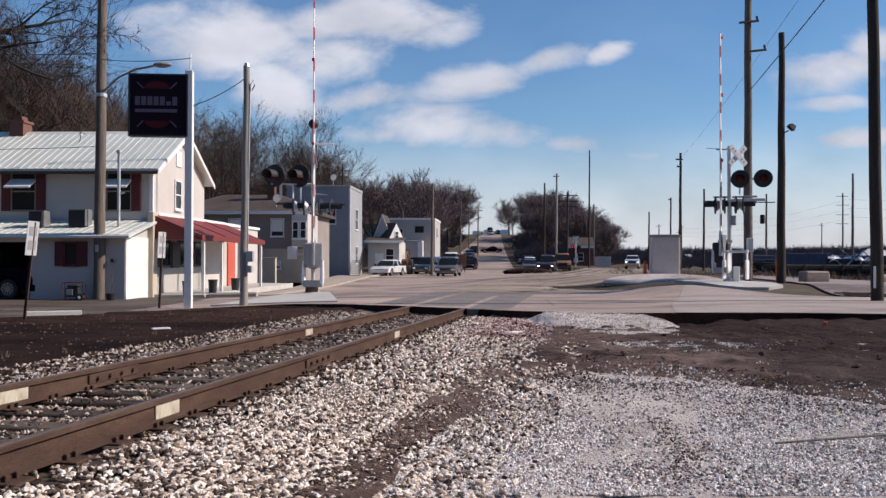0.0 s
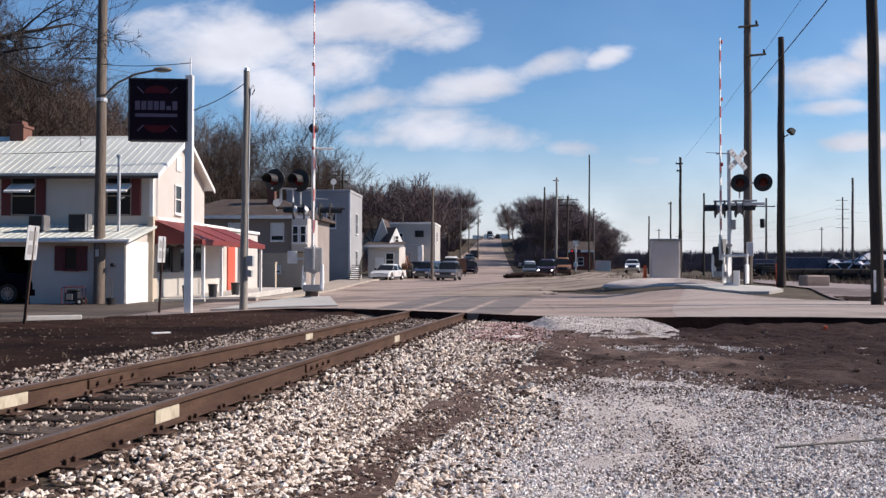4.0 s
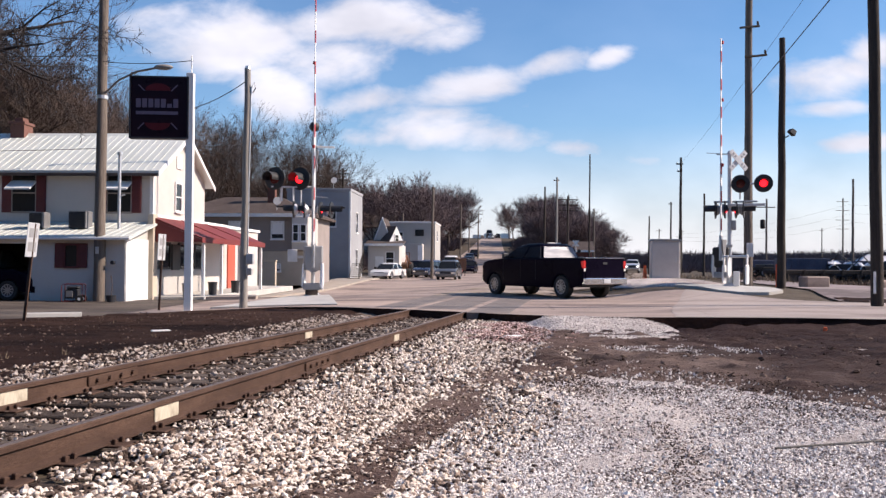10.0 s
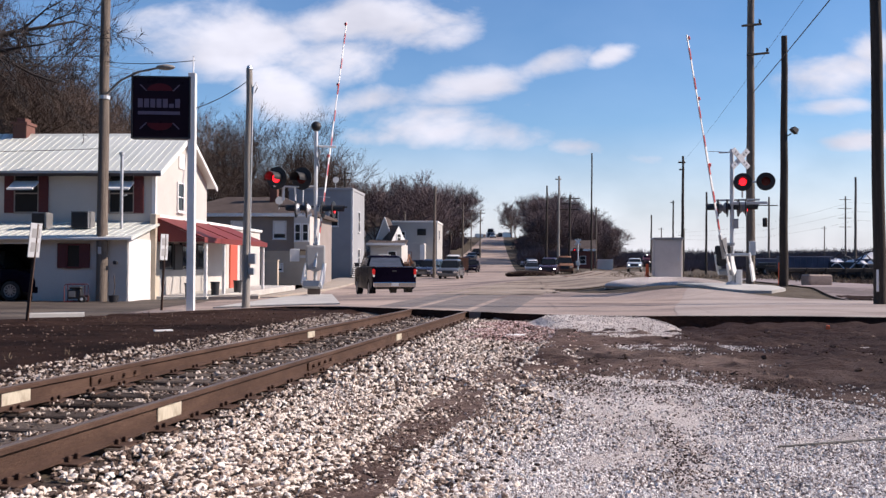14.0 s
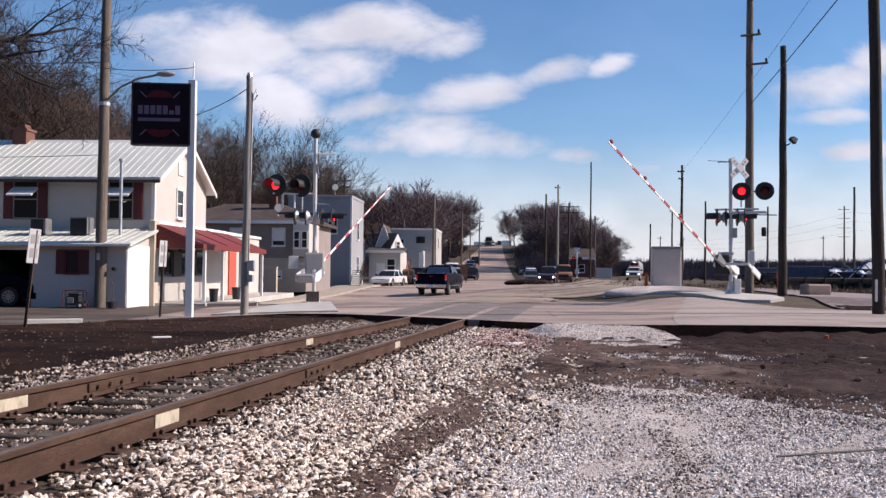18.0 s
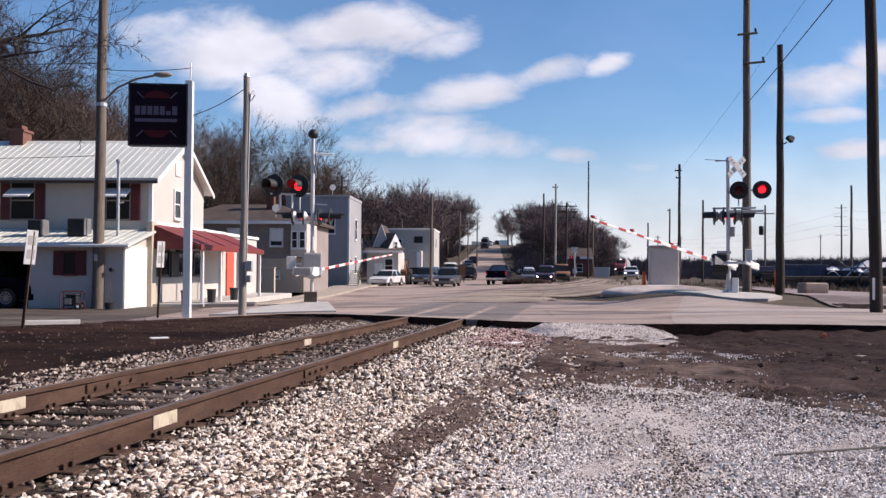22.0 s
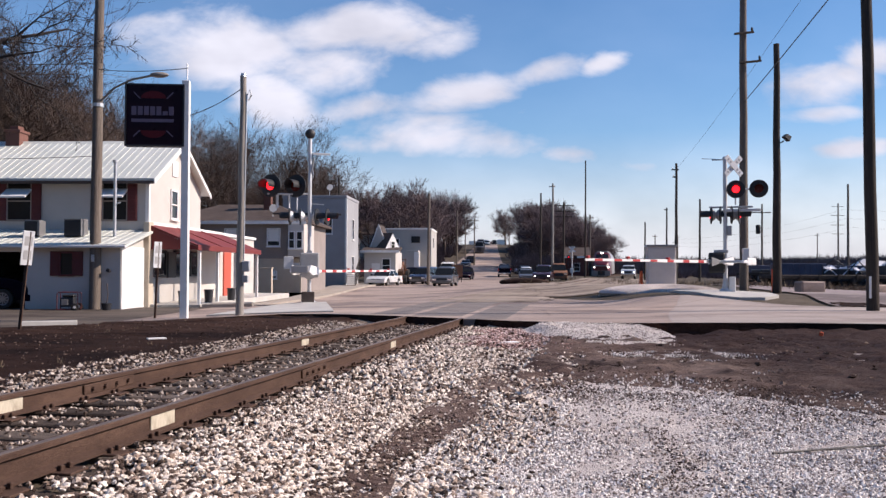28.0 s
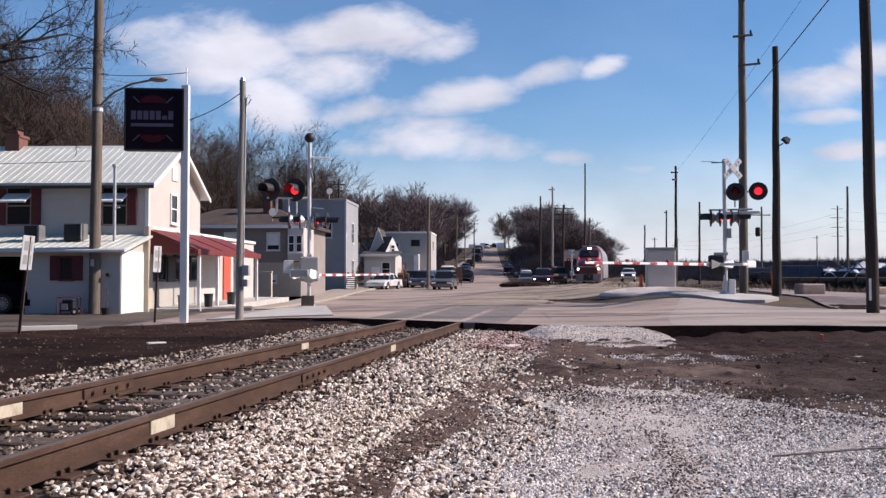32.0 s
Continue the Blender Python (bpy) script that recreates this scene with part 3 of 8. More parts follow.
def strip_edge(y):
    """Right edge of the dark soil strip along the ballast."""
    return toe(y) + 0.05 + min(2.4, 0.026 * max(0, y - 5.2) ** 2.3)


def dirt_line(x, y):
    """Above 0 on the dark soil patch by the road, below it on the pale gravel."""
    return y + 0.75 * noise.noise((x * 0.8, y * 0.8, 3)) + 0.4 * noise.noise((x * 2.3, y * 2.3, 8)) + 0.2 * math.sin(x * 1.9) + 0.72 * (min(x, 6.0) - 2.5) - 9.2


def upper(x, y):
    """Level of road, street and all beyond the near road edge."""
    w = x - track_x(min(y, 240))
    z = -0.25 * ss(2.0, 11.0, -w)
    z += 0.08 * ss(2, 9, w) * (1 - ss(60, 90, y))
    z += 0.30 * ss(25.5, 29, y) * ss(5.5, 8.5, x) * (1 - ss(45, 70, y)) * (1 - ss(16, 24, x))
    z -= 0.30 * ss(33, 38, y) * ss(1.5, 6.0, -w) * (1 - ss(50, 70, y))
    side = 1 - ss(8, 26, x - street_x(y))
    z += 12.0 * ss(100, 360, y) * side
    z += 9.0 * ss(25, 110, -(x - street_x(y))) * ss(45, 140, y)
    return z


def lower(x, y):
    """Level of the verge and the gravel lot on the near side of the road."""
    v = x * 0.985 - y * 0.171
    r = rail_z(min(y, 20))
    lot = -0.13 - 0.06 * ss(9, 16, y)
    verge = -0.02 - 0.08 * ss(8, 17, y)
    if v < -3.77:
        z = verge + (r - 0.2 - verge) * ss(-6.6, -5.1, v)
    else:
        z = lot + (r - 0.2 - lot) * (1 - ss(-2.35, -0.9, v))
    return z


def ramp_z(x, y):
    """Top of the gravel ramp; it dips under the soil along a ragged rim."""
    e = ss(0.0, 0.5, x - 2.35 + 0.22 * (y - 16) + 0.35 * noise.noise((x, y * 1.3, 2))) * ss(0.0, 0.5, 5.0 - x + 0.35 * noise.noise((x * 1.2, y, 7))) * ss(15.0, 15.7, y + 0.9 * noise.noise((x * 0.9, y, 5)))
    return lower(x, y) - 0.06 + 0.11 * e + 0.16 * ss(16.4, 18.6, y) * (0.4 + 0.6 * e)


def ground_z(x, y):
    e = along(NEAR_EDGE, x)
    # Unseen bank behind the eye, added to block low sky light.
    if y < -14:
        return lower(x, -14) + 26 * ss(-14, -58, y)
    return lower(x, y) - (0.25 if y > e - 0.05 else 0.0) if y < e + 0.3 else upper(x, y)


def spread(stops):
    out = []
    for a, b, n in stops:
        out += list(np.linspace(a, b, n, endpoint=False))
    return out + [stops[-1][1]]


def sheet(name, xs, ys, height, mat, kind="structure", label="", category="", rough=0.0):
    """A draped grid."""
    nx, ny = len(xs), len(ys)
    vs = [(x, y, height(x, y) + (noise.noise((x * 1.7, y * 1.7, 3)) * rough if rough else 0)) for y in ys for x in xs]
    fs = [(j * nx + i, j * nx + i + 1, (j + 1) * nx + i + 1, (j + 1) * nx + i) for j in range(ny - 1) for i in range(nx - 1)]
    me = bpy.data.meshes.new(name)
    me.from_pydata(vs, [], fs)
    me.materials.append(M[mat])
    me.shade_smooth()
    return tagged(new(name, me), label, category, "", kind)


def band(name, ys, left, right, n, height, mat, label="", category="", skirt=0.0, kind="structure", rough=0.0):
    """A draped strip between two lines x = left(y), right(y), with edges that go down by skirt."""
    vs, fs = [], []
    for y in ys:
        for i in range(n + 1):
            x = left(y) + (right(y) - left(y)) * i / n
            vs.append((x, y, height(x, y) + ((noise.noise((x * 2.3, y * 2.3, 7)) + 0.5 * noise.noise((x * 5.5, y * 5.5, 2))) * rough if rough else 0)))
    w = n + 1
    for j in range(len(ys) - 1):
        for i in range(n):
            fs.append((j * w + i, j * w + i + 1, (j + 1) * w + i + 1, (j + 1) * w + i))
    if skirt:
        rim = [i for i in range(w)] + [j * w + n for j in range(1, len(ys))] + [(len(ys) - 1) * w + i for i in range(n - 1, -1, -1)] + [j * w for j in range(len(ys) - 2, 0, -1)]
        k = len(vs)
        vs += [(vs[i][0], vs[i][1], vs[i][2] - skirt) for i in rim]
        for a in range(len(rim)):
            b = (a + 1) % len(rim)
            fs.append((rim[a], k + a, k + b, rim[b]))
    me = bpy.data.meshes.new(name)
    me.from_pydata(vs, [], fs)
    me.materials.append(M[mat])
    me.shade_smooth()
    me.set_sharp_from_angle(angle=radians(35))
    return tagged(new(name, me), label, category, "", kind)


# ---- ground, road, street ----
sheet("ground", spread([(-900, -120, 14), (-120, -30, 18), (-30, -14, 32), (-14, 14, 112), (14, 40, 40), (40, 140, 25), (140, 1100, 14)]),
      spread([(-60, 0, 12), (0, 30, 120), (30, 60, 40), (60, 160, 34), (160, 420, 26), (420, 2600, 16)]),
      lambda x, y: ground_z(x, y) - 0.03, "field", label="winter ground of dry earth and dead grass", category="ground")


def cross_road():
    xs = spread([(-60, -14, 16), (-14, 14, 70), (14, 60, 18)])
    vs, fs, n = [], [], 16
    for x in xs:
        a, b = along(NEAR_EDGE, x), along(FAR_EDGE, x)
        a += 0.10 * noise.noise((x * 0.9, 1, 4))
        for j in range(n + 1):
            y = a + (b - a) * j / n
            vs.append((x, y, upper(x, y) + 0.012))
    w = n + 1
    for i in range(len(xs) - 1):
        for j in range(n):
            fs.append((i * w + j, (i + 1) * w + j, (i + 1) * w + j + 1, i * w + j + 1))
    me = bpy.data.meshes.new("road")
    me.from_pydata(vs, [], fs)
    me.materials.append(M["asphalt"])
    me.shade_smooth()
    me.set_sharp_from_angle(angle=radians(35))
    # Drop face at the road edge, coloured much darker than the asphalt.
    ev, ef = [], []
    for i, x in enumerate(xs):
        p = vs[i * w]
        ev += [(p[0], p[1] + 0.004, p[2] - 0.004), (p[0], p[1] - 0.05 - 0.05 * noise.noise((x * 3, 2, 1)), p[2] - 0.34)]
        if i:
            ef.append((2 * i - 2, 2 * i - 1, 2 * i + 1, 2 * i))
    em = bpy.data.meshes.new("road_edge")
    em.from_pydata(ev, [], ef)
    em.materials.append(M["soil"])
    tagged(new("road_edge", em), "broken dark edge below the road surface", "road edge", "", "structure")
    tagged(new("road", me), "worn pale grey asphalt road over a level crossing", "road", "", "structure")


def road_slab():
    """Paler concrete part of the road right of the crossing joint."""
    vs, fs, nu, nv = [], [], 44, 14
    for j in range(nv + 1):
        x0 = 5.07 + 3.2 * j / nv
        for i in range(nu + 1):
            x = x0 + (60 - x0) * (i / nu) ** 1.8
            a, b = along(NEAR_EDGE, x) + 0.10 * noise.noise((x * 0.9, 1, 4)) + 0.015, along(FAR_EDGE, x)
            y = a + (b - a) * j / nv
            vs.append((x + 0.05 * noise.noise((y * 2, 3, 3)), y, upper(x, y) + 0.02))
    w = nu + 1
    for j in range(nv):
        fs += [(j * w + i, j * w + i + 1, (j + 1) * w + i + 1, (j + 1) * w + i) for i in range(nu)]
    me = bpy.data.meshes.new("road_slab")
    me.from_pydata(vs, [], fs)
    me.materials.append(M["slab"])
    me.shade_smooth()
    tagged(new("road_slab", me), "pale worn concrete slab of the road", "road", "", "structure")


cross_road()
road_slab()
band("street", spread([(34, 90, 28), (90, 380, 40)]), lambda y: street_x(y) - street_half(y), lambda y: street_x(y) + street_half(y), 10,
     lambda x, y: upper(x, y) + 0.012, "asphalt", "grey asphalt street climbing a hill", "road")
band("pavement", spread([(31.2, 34, 3), (34, 104, 30)]), lambda y: max(street_x(y) - 9.3, -8.9), lambda y: street_x(y) - street_half(y) - 0.02 + 1.6 * (1 - ss(31, 36, y)), 4,
     lambda x, y: upper(x, y) + 0.13, "pave", "tan concrete pavement with a kerb", "pavement", skirt=0.2)
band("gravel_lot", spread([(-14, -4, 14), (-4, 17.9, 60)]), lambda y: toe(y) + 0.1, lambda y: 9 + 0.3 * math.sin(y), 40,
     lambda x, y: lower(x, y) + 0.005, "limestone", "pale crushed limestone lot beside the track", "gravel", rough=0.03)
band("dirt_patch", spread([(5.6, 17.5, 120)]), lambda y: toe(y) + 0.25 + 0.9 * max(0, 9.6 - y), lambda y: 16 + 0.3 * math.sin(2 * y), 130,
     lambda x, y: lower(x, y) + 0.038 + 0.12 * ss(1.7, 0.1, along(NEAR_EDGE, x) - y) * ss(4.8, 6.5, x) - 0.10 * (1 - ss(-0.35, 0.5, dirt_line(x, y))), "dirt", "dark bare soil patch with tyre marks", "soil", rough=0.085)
band("dirt_strip", spread([(2, 19.2, 60)]), lambda y: toe(y) - 0.3, lambda y: strip_edge(y) + 0.1 * math.sin(y * 1.9) + 0.06 * math.sin(y * 5.3), 16,
     lambda x, y: lower(x, y) + 0.02, "dirt", "dark soil strip along the ballast toe", "soil", rough=0.02)
band("verge", spread([(-14, -2, 12), (-2, 24, 60)]), lambda y: min(-9.6 - (18.2 - y) * 1.9, -4.6) if y < 18.2 else -9.8 + (y - 18.2) * 0.9, lambda y: (-5.9 + 0.171 * y) / 0.985 + 0.15 * math.sin(3 * y), 24,
     lambda x, y: (lower(x, y) if y < along(NEAR_EDGE, x) - 0.02 else upper(x, y) - 0.05) + 0.006, "soil", "dark soil verge between track and road", "soil", rough=0.05)
band("gravel_ramp", spread([(14.6, 18.95, 44)]), lambda y: 2.1 - 0.22 * (y - 16), lambda y: 5.3, 44,
     ramp_z, "limestone", "pale gravel ramp up to the road edge", "gravel", rough=0.025)
band("mast_pad", [23.6, 24.4, 25.4, 27, 30, 33.4], lambda y: -6.6 + 0.05 * (y - 23.6), lambda y: -3.0 - 0.16 * (y - 23.6), 6, lambda x, y: upper(x, y) + 0.05, "concrete",
     "pale concrete pad under the crossing signal", "pavement", skirt=0.15)
band("island", spread([(27.4, 32.5, 10)]), lambda y: 9.0 + 0.9 * (1 - ss(27.3, 28.2, y)), lambda y: 11.6 - 0.1 * (y - 26) - 0.8 * (1 - ss(27.3, 28.0, y)), 8, lambda x, y: upper(x, y) + 0.03 + 0.04 * ss(26.3, 27, y), "concrete",
     "concrete island with a low kerb beside the road", "pavement", skirt=0.2)
band("far_gravel", spread([(37, 118, 40)]), lambda y: track_x(y) + 1.9, lambda y: track_x(y) + 6.0 + 0.05 * (y - 27), 8, lambda x, y: upper(x, y) + 0.02, "mud",
     "dusty tan gravel service road beside the track", "gravel")
band("far_ballast_bed", spread([(30.8, 118, 40)]), lambda y: track_x(y) - 2.0, lambda y: track_x(y) + 2.0, 6, lambda x, y: max(rail_z(y) - 0.195, upper(x, y) + 0.022) if abs(x - track_x(y)) < 1.5 else upper(x, y) + 0.022, "mud",
     "tan dusty ballast bed beyond the crossing", "ballast", rough=0.03)
band("dirt_margin", spread([(32.5, 82, 40)]), lambda y: street_x(y) + street_half(y) - 0.1, lambda y: max(track_x(y) - 1.9, street_x(y) + street_half(y) + 0.4), 10, lambda x, y: upper(x, y) + 0.018, "mud",
     "tan sandy dirt between street and track", "soil", rough=0.09)
band("yard", spread([(27.5, 140, 36)]), lambda y: 13.2 + 0.16 * (y - 27) if y < 60 else 18.5 + 0.4 * (y - 60), lambda y: 60 + 0.6 * y, 14, lambda x, y: upper(x, y) + 0.01, "soil",
     "dark cinder yard of a depot", "yard")


def yard_line(y):
    """Far side of the road in front of the depot yard."""
    return max(12.2 + 0.16 * max(0, y - 27), 14 + (24.6 - y) * 2.453) + 0.12


band("yard_drive", spread([(12, 50, 50)]), yard_line, lambda y: 58 + 0.6 * y, 30, lambda x, y: upper(x, y) + 0.022, "mauve_gravel",
     "grey-mauve packed gravel at the front of the depot yard", "gravel", rough=0.012)
band("road_shoulder", spread([(12, 26.6, 60)]), lambda y: yard_line(y) + 0.1, lambda y: yard_line(y) + 1.7 + 0.7 * noise.noise((y * 1.1, 4, 4)), 8, lambda x, y: upper(x, y) + 0.04, "soil",
     "dark crumbling soil shoulder along the road", "soil", rough=0.035)

band("parking_lot", spread([(9, 31.1, 30)]), lambda y: -46, lambda y: (-9.9 - (18.2 - y) * 2.1 if y < 18.2 else (-9.9 + 1.1 * (y - 18.2) if y < 19.4 else -8.5)), 20, lambda x, y: upper(x, y) + 0.02, "shaded_asphalt",
     "worn asphalt parking area with shade painted into its colour", "parking lot")

band("ballast_bed", spread([(-14, -2, 14), (-2, 23.5, 70)]), lambda y: (-6.05 + 0.171 * y) / 0.985, lambda y: toe(y) - 0.05, 26,
     lambda x, y: (lower(x, y) if y < along(NEAR_EDGE, x) - 0.02 else upper(x, y) - 0.08) - 0.022 - 0.05 * (1 - ss(1.15, 1.6, abs(x * 0.985 - y * 0.171 + 3.77))), "ballast_bed", "bed of crushed rock under the track", "ballast", rough=0.02)

# ---- railway track ----
track = thing("railway_track", "single railway track with rusty rails on dark wooden ties", "railway track")


def rail_mesh(off, y0, y1, step):
    prof = [(-0.07, -0.17), (0.07, -0.17), (0.07, -0.155), (0.012, -0.135), (0.010, -0.045), (0.036, -0.035), (0.036, -0.008), (0.028, 0.0), (-0.028, 0.0), (-0.036, -0.008), (-0.036, -0.035), (-0.010, -0.045), (-0.012, -0.135), (-0.07, -0.155)]
    mb, n = MB(), len(prof)
    ys = list(np.arange(y0, y1 + 0.01, step))
    vs, fs = [], []
    for y in ys:
        d = Vector((track_x(y + 0.3) - track_x(y - 0.3), 0.6, 0)).normalized()
        r = Vector((d.y, -d.x, 0))
        c = Vector((track_x(y), y, rail_z(y))) + r * off
        vs += [c + r * p[0] + Vector((0, 0, p[1])) for p in prof]
    for j in range(len(ys) - 1):
        fs += [(j * n + i, j * n + (i + 1) % n, (j + 1) * n + (i + 1) % n, (j + 1) * n + i) for i in range(n)]
    fs += [tuple(range(n)), tuple(reversed(range((len(ys) - 1) * n, len(ys) * n)))]
    return mb.add(vs, fs)


for off in (-0.753, 0.753):
    for y0, y1, st in ((-14, 14.0, 1.0), (14.006, 30, 1.0), (30.006, 260, 2.5)):
        part("rail", rail_mesh(off, y0, y1, st), "rail_rust", track, "rusty steel rail with a worn head", smooth=True)
    head = MB()
    ys = list(np.arange(-14, 150, 1.0))
    vs, fs = [], []
    for y in ys:
        c = Vector((track_x(y) + off, y - off * 0.17, rail_z(y) + 0.003))
        vs += [c + Vector((-0.022, 0, 0)), c + Vector((0.022, 0, 0)), c + Vector((0.022, 0, -0.004)), c + Vector((-0.022, 0, -0.004))]
    for j in range(len(ys) - 1):
        fs += [(4 * j + i, 4 * j + (i + 1) % 4, 4 * j + 4 + (i + 1) % 4, 4 * j + 4 + i) for i in range(4)]
    part("running_band", head.add(vs, fs), "rail_top", track, "worn running surface of the rail")


def track_pose(y, dz=0.0, off=0.0):
    a = math.atan2(track_x(y + 0.3) - track_x(y - 0.3), 0.6)
    c = Vector((track_x(y), y, rail_z(y) + dz)) + Vector((math.cos(a), -math.sin(a), 0)) * off
    return pose(c.x, c.y, c.z, 0, 0, -math.degrees(a))


tie_me = MB().box(-1.3, 1.3, -0.115, 0.115, -0.18, 0.0, 0.012).mesh("tie", M["tie_wood"])
plate_me = MB().box(-0.18, 0.18, -0.09, 0.09, 0.0, 0.016, 0.004).mesh("tie_plate", M["rail_rust"])
spike_me = MB().box(-0.014, 0.014, -0.013, 0.013, 0.0, 0.036, 0.004).mesh("spike", M["rail_rust"])
rr = random.Random(5)
y = -13.88
while y < 120:
    if not 20.9 < y < 30.5:
        part("tie", tie_me, "tie_wood", track, m=track_pose(y, -0.186 + rr.uniform(-0.008, 0.004), rr.uniform(-0.03, 0.03)) @ pose(0, 0, 0, 0, 0, rr.uniform(-1.2, 1.2)))
        if y < 21:
            for off in (-0.753, 0.753):
                part("tie_plate", plate_me, "rail_rust", track, m=track_pose(y, -0.186, off))
                for sx_, sy_ in ((0.085, -0.042), (0.085, 0.042), (-0.085, -0.042), (-0.085, 0.042))[:4 if y < 14 else 2]:
                    part("spike", spike_me, "rail_rust", track, m=track_pose(y, -0.172, off) @ pose(sx_, sy_, 0))
    y += 0.495 if y < 21 else 0.55
# joint bars and paint patches on the webs
for off, yj in ((-0.753, 7.9), (0.753, 9.5)):
    jb = MB().box(0.012, 0.034, -0.42, 0.42, -0.14, -0.045, 0.006)
    for k in (-0.3, -0.1, 0.1, 0.3):
        jb.tube([(0.03, k, -0.09), (0.062, k, -0.09)], 0.02, 6)
    part("joint_bar", jb, "rail_rust", track, "rusty bolted joint bar", m=track_pose(yj, 0, off))
for off, yp in ((0.753, 6.15), (0.753, 13.35), (-0.753, 6.5), (-0.753, 13.5)):
    part("paint_mark", MB().box(0.008, 0.024, -0.17, 0.17, -0.15, -0.036, 0.004), "paint_patch", track, "faded cream paint mark on the rail web", m=track_pose(yp, 0, off))
# road panels between and beside the rails
for off0, off1 in ((-0.665, 0.665), (-1.9, -0.86), (0.86, 1.9)):
    for k in range(4):
        y0 = 21.3 + 2.3 * k
        part("crossing_panel", MB().box(off0, off1, 0.0, 2.27, -0.2, 0.012, 0.012), "panel", track, "dark crossing panel between the rails", m=track_pose(y0 + (0.25 if off0 > 0 else 0) - off0 * 0.35 - 0.9 * (off0 > 0), -0.004))


# ---- poles and wires ----
def pole(name, label, x, y, z0, height, r0, r1, mat, lean=(0, 0), category="utility pole", n=12):
    p = thing(name, label, category, pose(x, y, z0))
    k = 8
    part("shaft", MB().tube([(lean[0] * i / k + 0.012 * math.sin(i * 2.1), lean[1] * i / k, -0.3 + (height + 0.3) * i / k) for i in range(k + 1)], [r0 + (r1 - r0) * i / k for i in range(k + 1)], n), mat, p, smooth=True)
    return p


def wire(name, a, b, sag, r=0.012, label="thin black overhead electric cable", k=14):
    a, b = Vector(a), Vector(b)
    pts = [a + (b - a) * (i / k) - Vector((0, 0, sag * 4 * (i / k) * (1 - i / k))) for i in range(k + 1)]
    me = MB().tube(pts, r, 5).mesh(name, M["wire"])
    return tagged(new(name, me), label, "cable")


def crossarm(p, z, w, rz=0, mat="pole_dark", ins=4, thick=0.05):
    a = part("crossarm", MB().box(-w / 2, w / 2, -thick, thick, -thick, thick, 0.01), mat, p, m=pose(0, 0.16, z, 0, 0, rz))
    for i in range(ins):
        x = -w / 2 + 0.1 + (w - 0.2) * i / max(1, ins - 1)
        part("insulator", MB().tube([(0, 0, 0.05), (0, 0, 0.12), (0, 0, 0.2)], [0.02, 0.045, 0.03], 8), "galv", a, m=pose(x, 0, 0))
    return a


lp = pole("street_light_pole", "weathered brown wooden pole with a curved street light arm", -12.2, 29.5, -0.25, 13.0, 0.2, 0.15, "pole_wood", (0.05, 0))
part("lamp_arm", MB().tube([(0.1, -0.05, 7.35), (0.7, -0.2, 7.85), (1.4, -0.4, 8.1), (2.2, -0.6, 8.2)], 0.04, 8), "pole_grey", lp, "curved galvanised lamp arm", smooth=True)
part("lamp_arm_brace", MB().tube([(0.1, -0.05, 8.4), (1.4, -0.4, 8.12)], 0.008, 5), "galv", lp)
part("lamp_head", MB().ball((2.42, -0.66, 8.2), (0.34, 0.14, 0.1), 12, 8), "pole_grey", lp, "grey cobra street light head", smooth=True)
part("pole_band", MB().tube([(0.03, 0, 7.2), (0.03, 0, 7.32)], 0.2, 12), "galv", lp)
part("pole_tag", MB().box(-0.06, 0.06, -0.215, -0.2, 1.7, 1.95, 0.004), "galv", lp)
gp = pole("service_pole", "slim grey wooden service pole with conduit", -5.6, 23.3, -0.12, 6.75, 0.115, 0.085, "pole_grey", (0.07, 0), "service pole")
part("conduit", MB().tube([(0.115, -0.03, 0.8), (0.13, -0.03, 3), (0.17, -0.03, 6.2), (0.26, -0.03, 6.35), (0.30, -0.03, 6.2), (0.22, -0.03, 6.05)], 0.022, 7), "galv", gp, smooth=True)
part("meter_box", MB().box(0.1, 0.3, -0.14, 0.02, 1.25, 1.55, 0.015), "galv", gp, "grey electric meter box")
part("meter_box", MB().box(0.1, 0.26, -0.13, 0.02, 0.95, 1.15, 0.015), "galv", gp, "grey electric meter box")
part("pole_cap", MB().tube([(0.07, 0, 6.72), (0.07, 0, 6.82)], [0.09, 0.07], 10), "galv", gp)
r1 = pole("utility_pole", "tall grey-brown utility pole with short side arms", 12.05, 33, 0.33, 14.5, 0.175, 0.12, "pole_wood", (0.05, 0))
for z, w in ((10.3, 0.85), (9.15, 0.95), (11.9, 0.9)):
    a = part("side_arm", MB().box(-w / 2, w / 2, -0.04, 0.04, -0.04, 0.04, 0.01), "pole_dark", r1, m=pose(0.0 if z > 9.5 else 0.25, -0.2, z, 0, -8, 10))
    part("insulator", MB().tube([(0, 0, 0.03), (0, 0, 0.1), (0, 0, 0.2)], [0.03, 0.05, 0.03], 8), "pole_dark", a, m=pose(w / 2 - 0.06, 0, 0))
part("ground_wire", MB().tube([(0.17, -0.06, 0.0), (0.13, -0.06, 8), (0.1, -0.05, 11)], 0.012, 5), "wire", r1)
part("junction_box", MB().box(-0.12, 0.12, -0.3, -0.17, 1.2, 1.75, 0.01), "white_paint", r1, "pale grey junction box")
r2 = pole("light_pole", "dark creosoted pole with a small flood light", 12.55, 31, 0.3, 9.4, 0.165, 0.105, "pole_dark", (0.06, 0), "light pole")
part("light_arm", MB().tube([(0.1, 0, 5.65), (0.22, -0.05, 5.7), (0.28, -0.05, 5.75)], 0.025, 6), "black_paint", r2)
